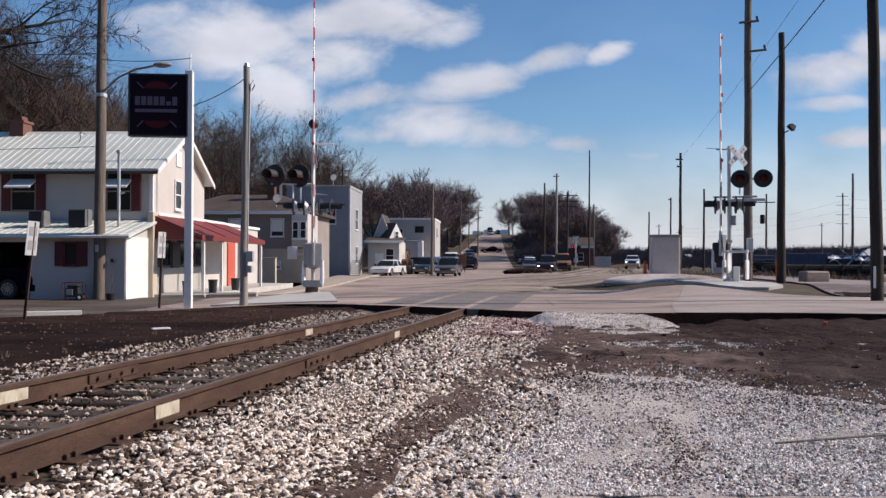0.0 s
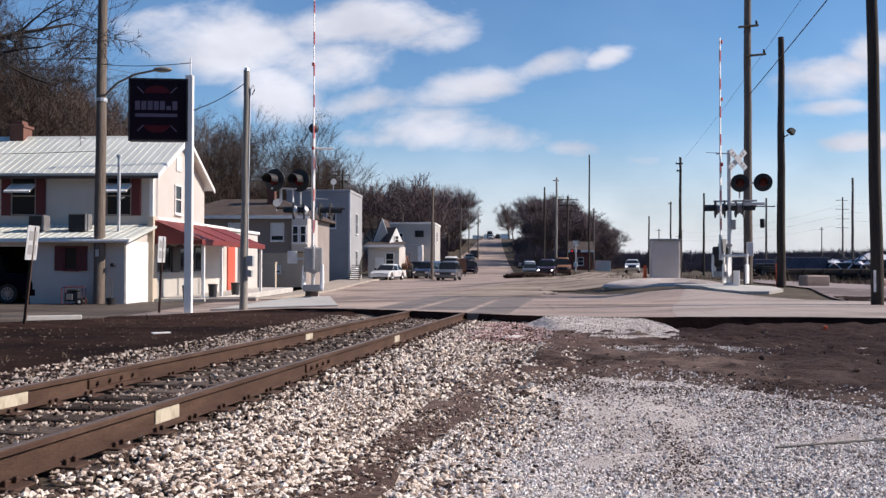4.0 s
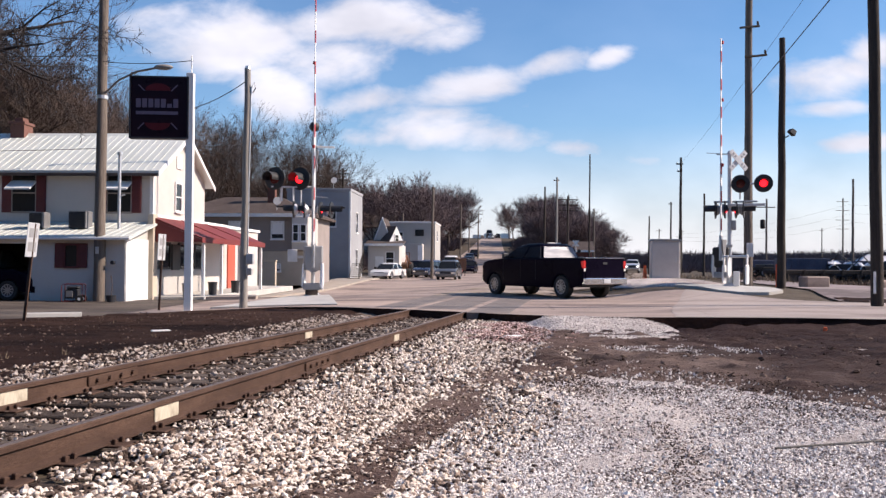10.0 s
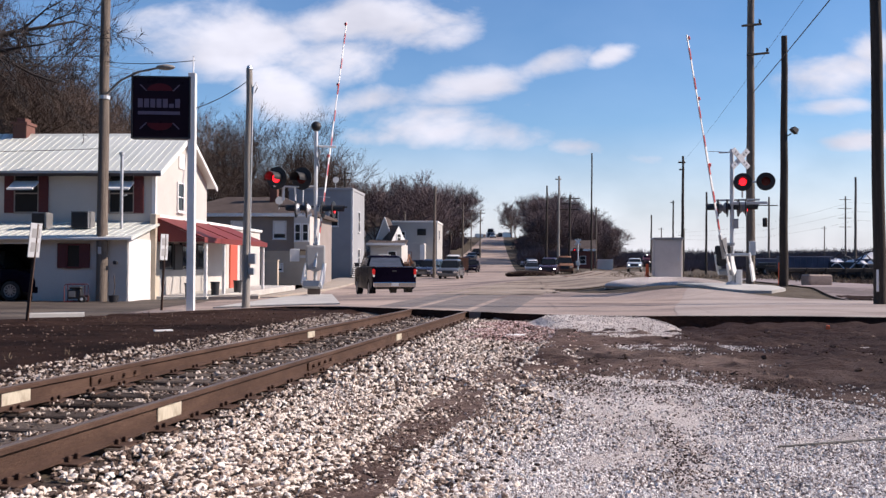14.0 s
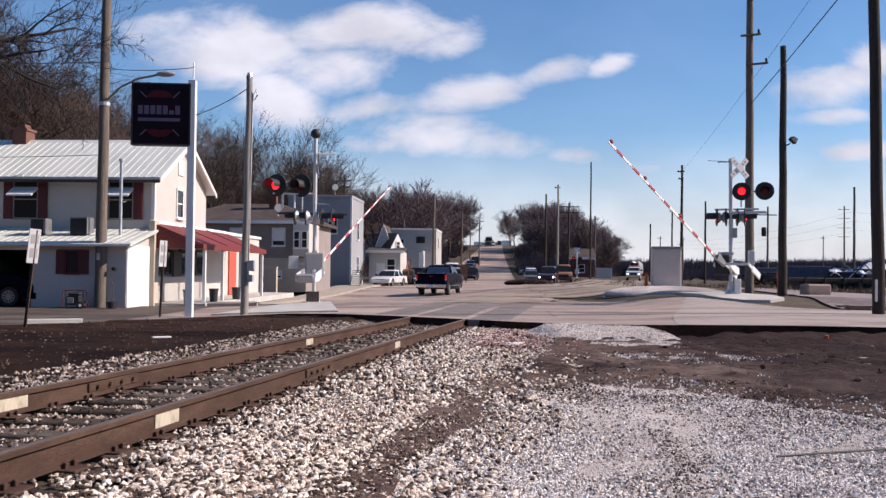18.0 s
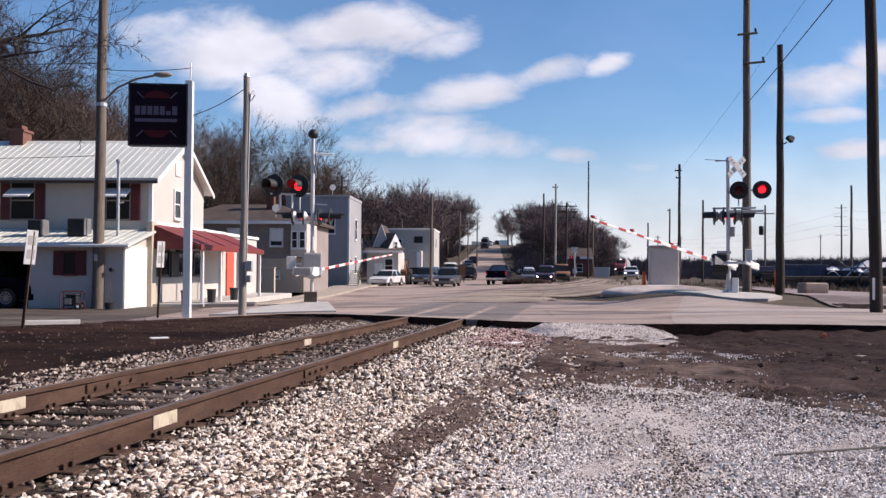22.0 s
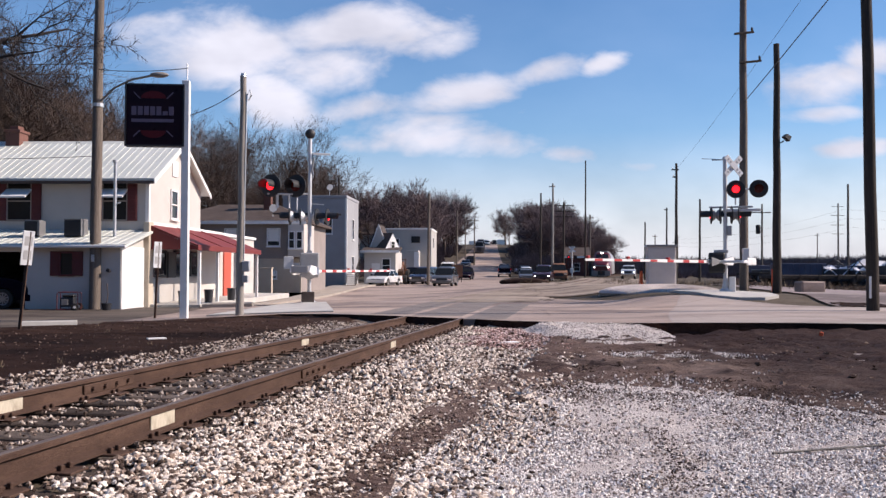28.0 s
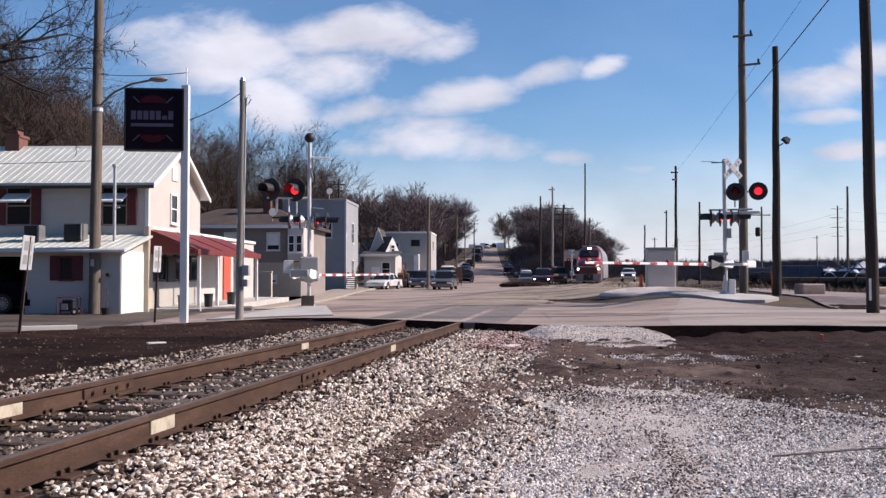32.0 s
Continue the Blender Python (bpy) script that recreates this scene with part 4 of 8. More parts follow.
part("flood_light", MB().slab([(-0.14, -0.06), (0.14, -0.06), (0.1, 0.14), (-0.1, 0.1)], 1, -0.12, 0.06), "black_paint", r2, "black flood light", m=pose(0.36, -0.05, 5.85, 0, 35, 20))
r3 = pole("utility_pole", "dark brown utility pole beside the depot yard", 11.97, 23.0, 0.1, 14.0, 0.17, 0.13, "pole_dark", (-0.15, 0))
part("marker_strip", MB().box(-0.19, -0.13, -0.19, -0.16, 0.35, 0.95, 0.004), "white_paint", r3)
# far poles
for x, y, h, r, arms, mat in ((22.7, 80, 11.5, 0.16, ((10.9, 0.7), (10.2, 0.5)), "pole_dark"), (21.3, 122, 17.2, 0.14, (), "pole_dark"), (15.0, 111, 12.8, 0.17, ((12.4, 0.8),), "pole_grey"),
                              (14.0, 116, 12.0, 0.16, (), "pole_dark"), (17.5, 118, 10.8, 0.16, ((10.3, 3.2), (9.5, 3.2), (8.7, 3.0)), "pole_dark"), (-1.1, 78, 8.6, 0.15, (), "pole_wood"),
                              (35.4, 130, 11.0, 0.16, ((10.7, 0.6),), "pole_dark"), (36.8, 75, 9.0, 0.13, (), "pole_wood"), (28.4, 91, 9.0, 0.14, (), "pole_dark"),
                              (38.7, 100, 9.2, 0.15, ((8.2, 2.4),), "pole_wood"), (-6.0, 120, 8.5, 0.15, (), "pole_wood"), (3.0, 150, 11.0, 0.16, ((10.2, 1.8),), "pole_wood"),
                              (107.8, 225, 19.5, 0.26, ((18.6, 3.2), (16.2, 3.6), (13.6, 3.6), (11.2, 3.2)), "pole_wood"), (118, 260, 13, 0.2, ((12.2, 1.6),), "pole_wood"), (24.6, 100, 7.0, 0.12, (), "pole_dark"),
                              (80, 280, 13.0, 0.22, ((12.4, 1.8),), "pole_wood"), (96, 340, 13.5, 0.25, ((12.6, 2.2),), "pole_wood"), (62, 240, 11.5, 0.2, ((11, 1.6),), "pole_wood"), (-11.6, 95, 12.2, 0.15, ((11.6, 1.6), (10.9, 1.2)), "pole_dark"),
                              (7.2, 175, 10.0, 0.16, ((9.4, 2.0),), "pole_wood"), (6.2, 205, 10.0, 0.16, ((9.4, 2.0),), "pole_wood"), (27.0, 150, 11, 0.16, ((10.4, 1.6),), "pole_wood")):
    p = pole("utility_pole", "distant wooden utility pole" + (" with crossarms" if arms else " without crossarms"), x, y, ground_z(x, y), h, r, r * 0.7, mat, (0.08, 0), n=8)
    for z, w in arms:
        crossarm(p, z, w, 4, mat, 3 if w > 1 else 2, 0.06)
    if (x, y) == (38.7, 100):
        part("transformer", MB().tube([(-0.45, -0.1, 5.6), (-0.45, -0.1, 5.7), (-0.45, -0.1, 6.6), (-0.45, -0.1, 6.7)], [0.2, 0.28, 0.28, 0.2], 12), "pole_dark", p, "dark transformer can", smooth=True)
wire("overhead_cable", (-12.2, 29.5, 8.5), (-40, 20, 8.2), 0.7, 0.018)
wire("overhead_cable", (-12.2, 29.5, 8.3), (-6.9, 22.7, 6.7), 0.08)
wire("overhead_cable", (-6.85, 22.7, 5.4), (-5.55, 23.3, 6.3), 0.08)
wire("overhead_cable", (-12.2, 29.5, 5.2), (-30, 33.5, 6.0), 0.25, 0.01)
wire("overhead_cable", (12.0, 33, 12.2), (20.0, 14, 15.2), 0.3, 0.009)
wire("overhead_cable", (12.1, 33, 7.9), (3.7, -11, 9.1), 0.25, 0.016)
wire("overhead_cable", (22.7, 80, 10.9), (7.2, 4, 10.5), 0.5, 0.007)
for k in range(3):
    wire("overhead_cable", (109 + k, 225, 17.8 - 2.4 * k), (230, 190, 17 - 2.4 * k), 2.0, 0.016, "distant thin overhead power cable")
    wire("overhead_cable", (109 + k, 225, 17.8 - 2.4 * k), (80 + k, 290, 12 - 1.2 * k), 2.0, 0.016, "distant thin overhead power cable")


# ---- crossing signals ----
def lamp_unit(parent, x, y, z, facing, lit, big=1.0, reach=0.3, back="black_paint"):
    """A round head: black disc, hood, dark red lens and a bulb that slides before the lens when it is lit. It looks along its -y."""
    h = part("lamp_head", MB().tube([(0, 0, 0), (0, 0.035, 0)], 0.32, 28).tube([(0, 0.03, 0), (0, 0.05, 0)], 0.24, 20), "black_paint", parent, "round black signal head", smooth=True, m=pose(x, y, z, 0, 0, facing) @ Matrix.Diagonal((big, big, big, 1)))
    part("housing", MB().tube([(0, 0.04, 0), (0, 0.10, 0), (0, 0.17, 0), (0, 0.2, 0)], [0.22, 0.2, 0.12, 0.04], 18), back, h, "rounded lamp housing", smooth=True)
    hood = MB()
    n = 14
    vs, fs = [], []
    for j in range(n + 1):
        a = math.pi * (-0.12 + 1.24 * j / n)
        for r, dy in ((0.165, 0.0), (0.165, -reach + 0.1 * abs(j - n / 2) / n), (0.158, -reach + 0.1 * abs(j - n / 2) / n), (0.158, 0.0)):
            vs.append((r * math.cos(a), dy, r * math.sin(a)))
    for j in range(n):
        fs += [(4 * j + i, 4 * j + (i + 1) % 4, 4 * j + 4 + (i + 1) % 4, 4 * j + 4 + i) for i in range(4)]
    part("hood", hood.add(vs, fs), "black_paint", h, smooth=True)
    part("lens", MB().tube([(0, -0.02, 0), (0, -0.014, 0), (0, 0.004, 0)], [0.12, 0.15, 0.15], 18), "lens_dark", h, "dark red glass lens", smooth=True)
    b = part("bulb", MB().tube([(0, -0.006, 0), (0, 0.006, 0)], [0.105, 0.13], 16), "lamp_red", h, "red signal light", smooth=True)
    FLASH.append((b, lit))
    return h


FLASH = []
GATES = []


def gate_signal(label, m, mast_h, pivot_z, arm_len, px_, bands, buck, slim, case_mat, cs, lift=0.0):
    s = thing("crossing_signal", label, "crossing signal", m, "signals of the level crossing")
    part("footing", MB().box(-0.35, 0.35, -0.35, 0.35, -0.25, 0.06, 0.03), "concrete", s, "concrete footing")
    part("base_casting", MB().tube([(0, 0, 0.06), (0, 0, 0.12), (0, 0, 0.2), (0, 0, 0.5)], [0.24, 0.22, 0.12, 0.09], 14), "silver_paint", s, "cast mast base", smooth=True)
    part("mast", MB().tube([(0, 0, 0.5), (0, 0, mast_h)], 0.075, 14), "silver_paint", s, "silver painted signal mast", smooth=True)
    part("mast_cap", MB().ball((0, 0, mast_h), 0.085, 10, 6), "silver_paint", s, smooth=True)
    part("gate_mechanism", MB().box(px_ - 0.36 * cs, px_ + 0.36 * cs, -0.26 * cs, 0.26 * cs, pivot_z - 0.5 * cs + lift, pivot_z + 0.42 * cs + lift, 0.05), case_mat, s, "gate mechanism case")
    part("mechanism_door", MB().box(px_ - 0.3 * cs, px_ + 0.3 * cs, -0.262 * cs - 0.02, -0.262 * cs, pivot_z - 0.42 * cs + lift, pivot_z + 0.34 * cs + lift, 0.006), case_mat, s)
    part("drive_cover", MB().tube([(px_, -0.34 * cs, pivot_z), (px_, 0.34 * cs, pivot_z)], 0.3 * cs, 16), case_mat, s, "round drive cover", smooth=True)
    part("mast_clamp", MB().box(min(px_, 0) - 0.1, max(px_, 0) + 0.1, -0.1, 0.1, pivot_z + 0.42 * cs + lift, pivot_z + 0.42 * cs + lift + 0.1, 0.01), "galv", s)
    arm = part("gate_arm", MB().box(-0.05 * slim, 0.05 * slim, -0.018, 0.018, 0.5, arm_len * 0.52, 0.006).box(-0.038 * slim, 0.038 * slim, -0.013, 0.013, arm_len * 0.52, arm_len, 0.005), "gate_white", s, "white fibreglass gate arm with red bands", m=Matrix.Translation((px_, -0.36, pivot_z)))
    part("arm_bracket", MB().box(-0.06, 0.06, -0.05, 0.05, -0.15, 0.75, 0.012), "galv", arm, "galvanised arm bracket")
    for k in range(bands):
        z0 = arm_len - (k + 0.85) * arm_len * 0.9 / bands
        w = (0.047 if z0 < arm_len * 0.5 else 0.035) * slim
        part("red_band", MB().box(-w, w, -0.022, 0.022, z0, z0 + arm_len * 0.36 / bands, 0.004), "gate_red", arm, "red reflective band")
    for k, z0 in enumerate((arm_len - 0.12, arm_len * 0.72, arm_len * 0.42)):
        part("arm_lamp", MB().box(-0.12, -0.045, -0.05, 0.05, z0 - 0.07, z0 + 0.05, 0.012), "gate_red", arm, "small red gate lamp")
    for sgn in (-1, 1):
        part("counterweight", MB().slab([(-0.1 * cs, 0.0), (0.1 * cs, 0.05), (0.14 * cs, -0.62 * cs), (0.02, -0.95 * cs), (-0.22 * cs, -0.8 * cs), (-0.16 * cs, -0.25)], 1, sgn * 0.36 * cs - 0.025, sgn * 0.36 * cs + 0.025), "gate_white", arm, "white counterweight arm")
    part("weight_plate", MB().box(-0.2 * cs, 0.08 * cs, -0.33 * cs, 0.33 * cs, -0.95 * cs, -0.7 * cs, 0.03), "grey_case", arm, "pale grey iron counterweight")
    # crossed boards
    bx, bz, bl, brz, bmat = buck
    bk = part("crossbuck", MB().box(-bl, bl, -0.012, 0.012, -0.1, 0.1, 0.006, m=pose(0, 0, 0, 0, 45, 0)), bmat, s, "white crossed boards", m=pose(bx, -0.12, bz, 0, 0, brz))
    part("board", MB().box(-bl, bl, -0.012, 0.012, -0.1, 0.1, 0.006, m=pose(0, 0.028, 0, 0, -45, 0)), bmat, bk)
    for a in (45, -45):
        for d in (-0.7, -0.42, 0.42, 0.7):
            part("lettering_bar", MB().box(d * bl - 0.03, d * bl + 0.03, -0.016, -0.012, -0.04, 0.04, m=pose(0, 0.028 * (a < 0), 0, 0, a, 0)), "grey_case", bk)
    return s, arm


rs, r_arm = gate_signal("silver crossing signal mast with gate and lights", pose(10.3, 30.0, 0.36, 0, 0, -18), 4.9, 1.15, 7.82, -0.3, 7, (0.3, 4.6, 0.46, 34, "gate_white"), 1.0, "black_paint", 0.8)
for q in (0.12, 0.98):
    part("counterweight", MB().box(-0.13, 0.13, q - 0.03, q + 0.03, -0.98, -0.3, 0.03).box(-0.05, 0.05, q - 0.025, q + 0.025, -0.35, 0.06, 0.01), "gate_white", r_arm, "white counterweight plate")
part("bracket_plate", MB().slab([(-0.16, 0.6), (0.16, 0.6), (0.12, 0.35), (0.06, 0.05), (-0.06, 0.05), (-0.12, 0.35)], 1, 0.1, 0.14), "galv_dull", r_arm, "grey steel arm bracket plate")
part("gate_shaft", MB().tube([(0, 0.0, 0), (0, 1.02, 0)], 0.045, 10), "silver_paint", r_arm)
part("bracket", MB().tube([(0, -0.05, 3.75), (0.75, -0.1, 3.75), (1.15, -0.1, 3.75)], 0.035, 8).tube([(0.35, -0.1, 3.2), (0.35, -0.1, 3.75)], 0.03, 8).box(-0.05, 1.2, -0.13, -0.07, 2.95, 3.05, 0.01), "silver_paint", rs, "silver lamp bracket")
lamp_unit(rs, 0.36, -0.2, 3.75, 0, "L")
lamp_unit(rs, 1.13, -0.2, 3.75, 0, "R")
for x, a, k in ((-0.5, -84, "L"), (-0.14, 84, "R"), (0.2, -84, "R"), (0.5, 84, "L")):
    lamp_unit(rs, x, 0.12, 2.85, a, k, 1.0, 0.42, "grey_case")
part("lower_bar", MB().box(-0.55, 0.95, 0.1, 0.16, 3.1, 3.17, 0.01), "silver_paint", rs)
part("finial_arm", MB().tube([(0, 0, 4.85), (-0.8, 0.05, 4.92)], 0.012, 6).box(-0.45, 0.1, -0.03, 0.03, 4.83, 4.87), "galv", rs)
part("cable_box", MB().box(0.12, 0.34, -0.15, 0.05, 0.05, 0.62, 0.015), "white_paint", rs, "white cable box")
part("mast_box", MB().box(0.06, 0.22, -0.1, 0.1, 2.1, 2.45, 0.012), "grey_case", rs)
ls, l_arm = gate_signal("silver crossing signal mast with bell, gate and lights", pose(-5.17, 33.0, -0.14, 0, 0, 10), 6.55, 1.27, 11.0, 0.0, 8, (0.05, 5.35, 0.5, -78, "galv"), 1.05, "grey_case", 1.06, 0.28)
part("bell", MB().ball((0, -0.02, 6.72), (0.2, 0.16, 0.2), 16, 10).tube([(0, -0.18, 6.72), (0, -0.05, 6.72)], [0.05, 0.2], 16), "black_paint", ls, "black crossing bell", smooth=True)
part("bracket", MB().tube([(0.05, 0, 4.35), (-0.6, -0.1, 4.3), (-1.65, -0.15, 4.3)], 0.035, 8).tube([(-0.5, -0.1, 3.2), (-0.5, -0.1, 4.3)], 0.028, 8).tube([(-1.3, -0.1, 3.75), (-1.3, -0.1, 4.3)], 0.02, 8), "silver_paint", ls, "silver lamp bracket")
lamp_unit(ls, -1.52, -0.2, 4.62, -33, "L", 1.4, 0.4, "silver_paint")
lamp_unit(ls, -0.55, -0.2, 4.62, -33, "R", 1.4, 0.4, "silver_paint")
for q in (-1.25, -0.8):
    part("lamp_stem", MB().tube([(q, -0.12, 3.75), (q, -0.12, 4.3)], 0.035, 8), "white_paint", ls, "pale lamp stem")
for x, a, k in ((-0.78, -100, "L"), (-0.38, -95, "R"), (0.3, 72, "R"), (0.72, 72, "L")):
    lamp_unit(ls, x, -0.05, 3.42, a, k, 1.05, 0.4, "silver_paint")
part("lower_bar", MB().box(-1.45, 1.25, 0.04, 0.1, 3.5, 3.57, 0.01), "black_paint", ls)
part("finial_arm", MB().box(0.1, 0.8, -0.1, -0.04, 5.88, 5.96, 0.01).tube([(0, 0, 5.98), (0.3, -0.07, 5.93)], 0.02, 6), "white_paint", ls, "short white arm")
part("finial_arm", MB().tube([(0, 0, 3.95), (0.55, -0.1, 3.9)], 0.02, 6), "galv", ls)
part("service_box", MB().box(-0.3, 0.2, -0.28, 0.08, 0.06, 0.46, 0.02), "shingle", ls, "dark brown service box")
part("side_plate", MB().box(-1.0, -0.62, -0.2, -0.15, 1.35, 1.85, 0.02), "silver_paint", ls, "pale counterweight plate")
part("plate_arm", MB().box(-0.7, -0.1, -0.17, -0.12, 1.5, 1.6), "galv", ls)
GATES += [(r_arm, -0.3, 1.15, -136.3 + 18, "r"), (l_arm, 0.0, 1.27, 77.0 - 10, "l")]

case = thing("signal_case", "grey metal railway signal case on broken rock", "signal cabinet", pose(9.55, 36.0, 0.5, 0, 0, -8))
part("body", MB().box(-0.6, 0.6, -0.42, 0.42, 0.0, 1.72, 0.02), "case_tan", case)
part("roof", MB().slab([(-0.66, 1.72), (0.66, 1.72), (0.62, 1.8), (-0.62, 1.8)], 1, -0.48, 0.48), "grey_case", case)
part("door", MB().box(-0.55, 0.55, -0.44, -0.421, 0.1, 1.64, 0.008), "case_tan", case, "grey steel door")
part("door_handle", MB().box(0.4, 0.44, -0.47, -0.441, 0.8, 1.0, 0.005), "galv", case)
part("footing", MB().box(-0.7, 0.7, -0.5, 0.5, -0.4, 0.0, 0.02), "concrete", case)
heap = thing("gravel_heap", "low white gravel heap round the signal case", "gravel heap", pose(9.2, 34.6, upper(9.2, 34.6)))
part("mound", MB().ball((0, 0, -0.1), (2.6, 1.9, 0.38), 32, 12), "limestone", heap, smooth=True)
cone = thing("marker_post", "orange flexible marker post", "marker post", pose(8.75, 36.2, 0.45))
part("post", MB().tube([(0, 0, 0), (0, 0, 0.72)], [0.09, 0.06], 10), "orange", cone, smooth=True)
part("foot", MB().box(-0.18, 0.18, -0.18, 0.18, 0, 0.04, 0.01), "rubber", cone)
st = thing("marker_post", "slim orange stake on the road shoulder", "marker post", pose(7.6, 16.6, -0.10))
part("post", MB().box(-0.035, 0.035, -0.02, 0.02, 0.0, 0.08, 0.008), "orange", st)
st2 = thing("marker_post", "thin orange marker post by the poles", "marker post", pose(13.4, 33.5, 0.35))
part("post", MB().tube([(0, 0, 0), (0, 0, 0.9)], 0.05, 8), "orange", st2, smooth=True)
for x, y, w, h, a in ((14.0, 31.5, 0.95, 0.42, 8), (16.9, 32.0, 0.7, 0.3, 20)):
    blk = thing("concrete_block", "grey weathered concrete block on dark ground", "concrete block", pose(x, y, upper(x, y), 0, 0, a), "blocks at the yard")
    part("block", MB().box(-w / 2, w / 2, -0.3, 0.3, -0.1, h, 0.05), "asphalt", blk)

# ---- business sign, small signs ----
sg = thing("business_sign", "black rectangular sign panel on a white post", "sign", pose(-6.95, 22.7, -0.15, 0, 0, 4))
part("post", MB().box(-0.1, 0.1, -0.1, 0.1, -0.3, 6.5, 0.012), "white_paint", sg, "white square steel post")
part("post_rod", MB().tube([(0.02, 0, 6.5), (0.02, 0, 6.98)], 0.02, 6), "galv", sg)
pn = part("panel", MB().box(-1.56, -0.06, -0.13, 0.13, 4.7, 6.36, 0.02), "sign_black", sg, "near-black sign box")
part("panel_rim", MB().box(-1.6, -1.56, -0.14, 0.14, 4.68, 6.38).box(-0.06, -0.02, -0.14, 0.14, 4.68, 6.38).box(-1.56, -0.06, -0.14, 0.14, 6.34, 6.38).box(-1.56, -0.06, -0.14, 0.14, 4.68, 4.72), "plastic_black", pn)
for i in range(7):
    part("lettering_bar", MB().box(-1.42 + 0.165 * i, -1.29 + 0.165 * i, -0.137, -0.131, 5.52, 5.76 - (0.13 if i == 5 else 0)), "sign_text", pn, "pale lettering bar")
part("lettering_bar", MB().box(-1.42, -0.3, -0.137, -0.131, 5.33, 5.42), "sign_text", pn, "pale lettering bar")
for z0, sg_ in ((5.98, 1), (5.1, -1)):
    arc = [(-0.84 + 0.34 * math.cos(math.pi * k / 10), z0 + sg_ * 0.2 * math.sin(math.pi * k / 10)) for k in range(11)]
    part("ornament", MB().slab(arc, 1, -0.137, -0.131), "sign_red", pn, "dark red arch ornament")
    for q in (-1, 1):
        part("ornament_bar", MB().box(-0.12, 0.12, -0.137, -0.131, -0.015, 0.015, m=pose(-0.84 + q * 0.44, 0, z0 + sg_ * 0.08, 0, -sg_ * q * 45, 0)), "sign_text", pn)


def small_sign(x, y, h, lean, face):
    s = thing("parking_sign", "small pale sign on a leaning rusty steel post", "sign post", pose(x, y, lower(x, y) if y < along(NEAR_EDGE, x) else upper(x, y), 0, lean, 0), "small parking signs")
    part("post", MB().box(-0.03, 0.03, -0.02, 0.02, -0.2, h, 0.004), "rail_rust", s, "rusty steel channel post")
    p = part("sign_plate", MB().box(-0.15, 0.15, -0.008, 0.008, h - 0.72, h + 0.02, 0.004), "silver_paint", s, "pale metal sign plate", m=pose(0, -0.035, 0, 0, 0, face))
    part("lettering_bar", MB().box(-0.1, 0.1, -0.014, -0.01, h - 0.3, h - 0.1), "grey_case", p)
    part("lettering_bar", MB().box(-0.1, 0.1, -0.014, -0.01, h - 0.6, h - 0.4), "grey_case", p)


small_sign(-9.0, 17.9, 2.1, 5.5, 68)
small_sign(-8.05, 23.6, 2.15, 2.2, 66)
ws = thing("wheel_stop", "pale worn concrete wheel stop on asphalt", "wheel stop", pose(-8.9, 19.0, lower(-8.85, 18.75) + 0.02, 0, 0, 20))
part("bar", MB().slab([(-0.1, 0), (0.1, 0), (0.08, 0.08), (0.05, 0.1), (-0.05, 0.1), (-0.08, 0.08)], 0, -0.6, 0.6), "concrete", ws)
# Dark line on the gravel, built as an assumed rod.
rod = thing("dark_line_rod", "thin dark line on pale gravel laid as a rod", "rod", pose(2.95, 6.13, lower(2.95, 6.1) + 0.028, 0, 0, 16))
part("bar", MB().tube([(-0.6, 0, 0), (0.2, 0.02, 0.0), (1.2, 0.0, 0.0)], 0.008, 6), "wire", rod)
for x, y in ((-5.15, 15.2), (1.3, 15.5)):
    sc = thing("paper_scrap", "small pale scrap of litter on soil", "litter", pose(x, y, lower(x, y) + 0.03, 0, 0, 30))
    part("sheet", MB().box(-0.16, 0.16, -0.08, 0.08, -0.012, 0.012, 0.004), "white_paint", sc)


# ---- buildings ----
def window(parent, m, w, h, frame_mat="white_paint", sill=True, bars=1, blind=0.0):
    """A framed sash window that stands proud of the wall; it looks along its -y."""
    f = part("window", MB().box(-w / 2 - 0.07, -w / 2, -0.04, 0.06, -0.07, h + 0.07).box(w / 2, w / 2 + 0.07, -0.04, 0.06, -0.07, h + 0.07)
             .box(-w / 2, w / 2, -0.04, 0.06, h, h + 0.07).box(-w / 2, w / 2, -0.04, 0.06, -0.07, 0.0), frame_mat, parent, m=m)
    for k in range(bars + 1):
        z0, z1 = h * k / (bars + 1), h * (k + 1) / (bars + 1)
        part("pane", MB().box(-w / 2, w / 2, 0.0 - 0.012 * k, 0.01 - 0.012 * k, z0, z1), "glass", f)
    for k in range(bars):
        part("glazing_bar", MB().box(-w / 2, w / 2, -0.03, 0.0, h * (k + 1) / (bars + 1) - 0.025, h * (k + 1) / (bars + 1) + 0.025), frame_mat, f)
    if blind:
        part("blind", MB().box(-w / 2 + 0.02, w / 2 - 0.02, -0.02, -0.014, h * (1 - blind), h - 0.01), "white_paint", f, "white roller blind")
    if sill:
        part("sill", MB().box(-w / 2 - 0.1, w / 2 + 0.1, -0.1, 0.05, -0.13, -0.07, 0.008), frame_mat, f)
    return f


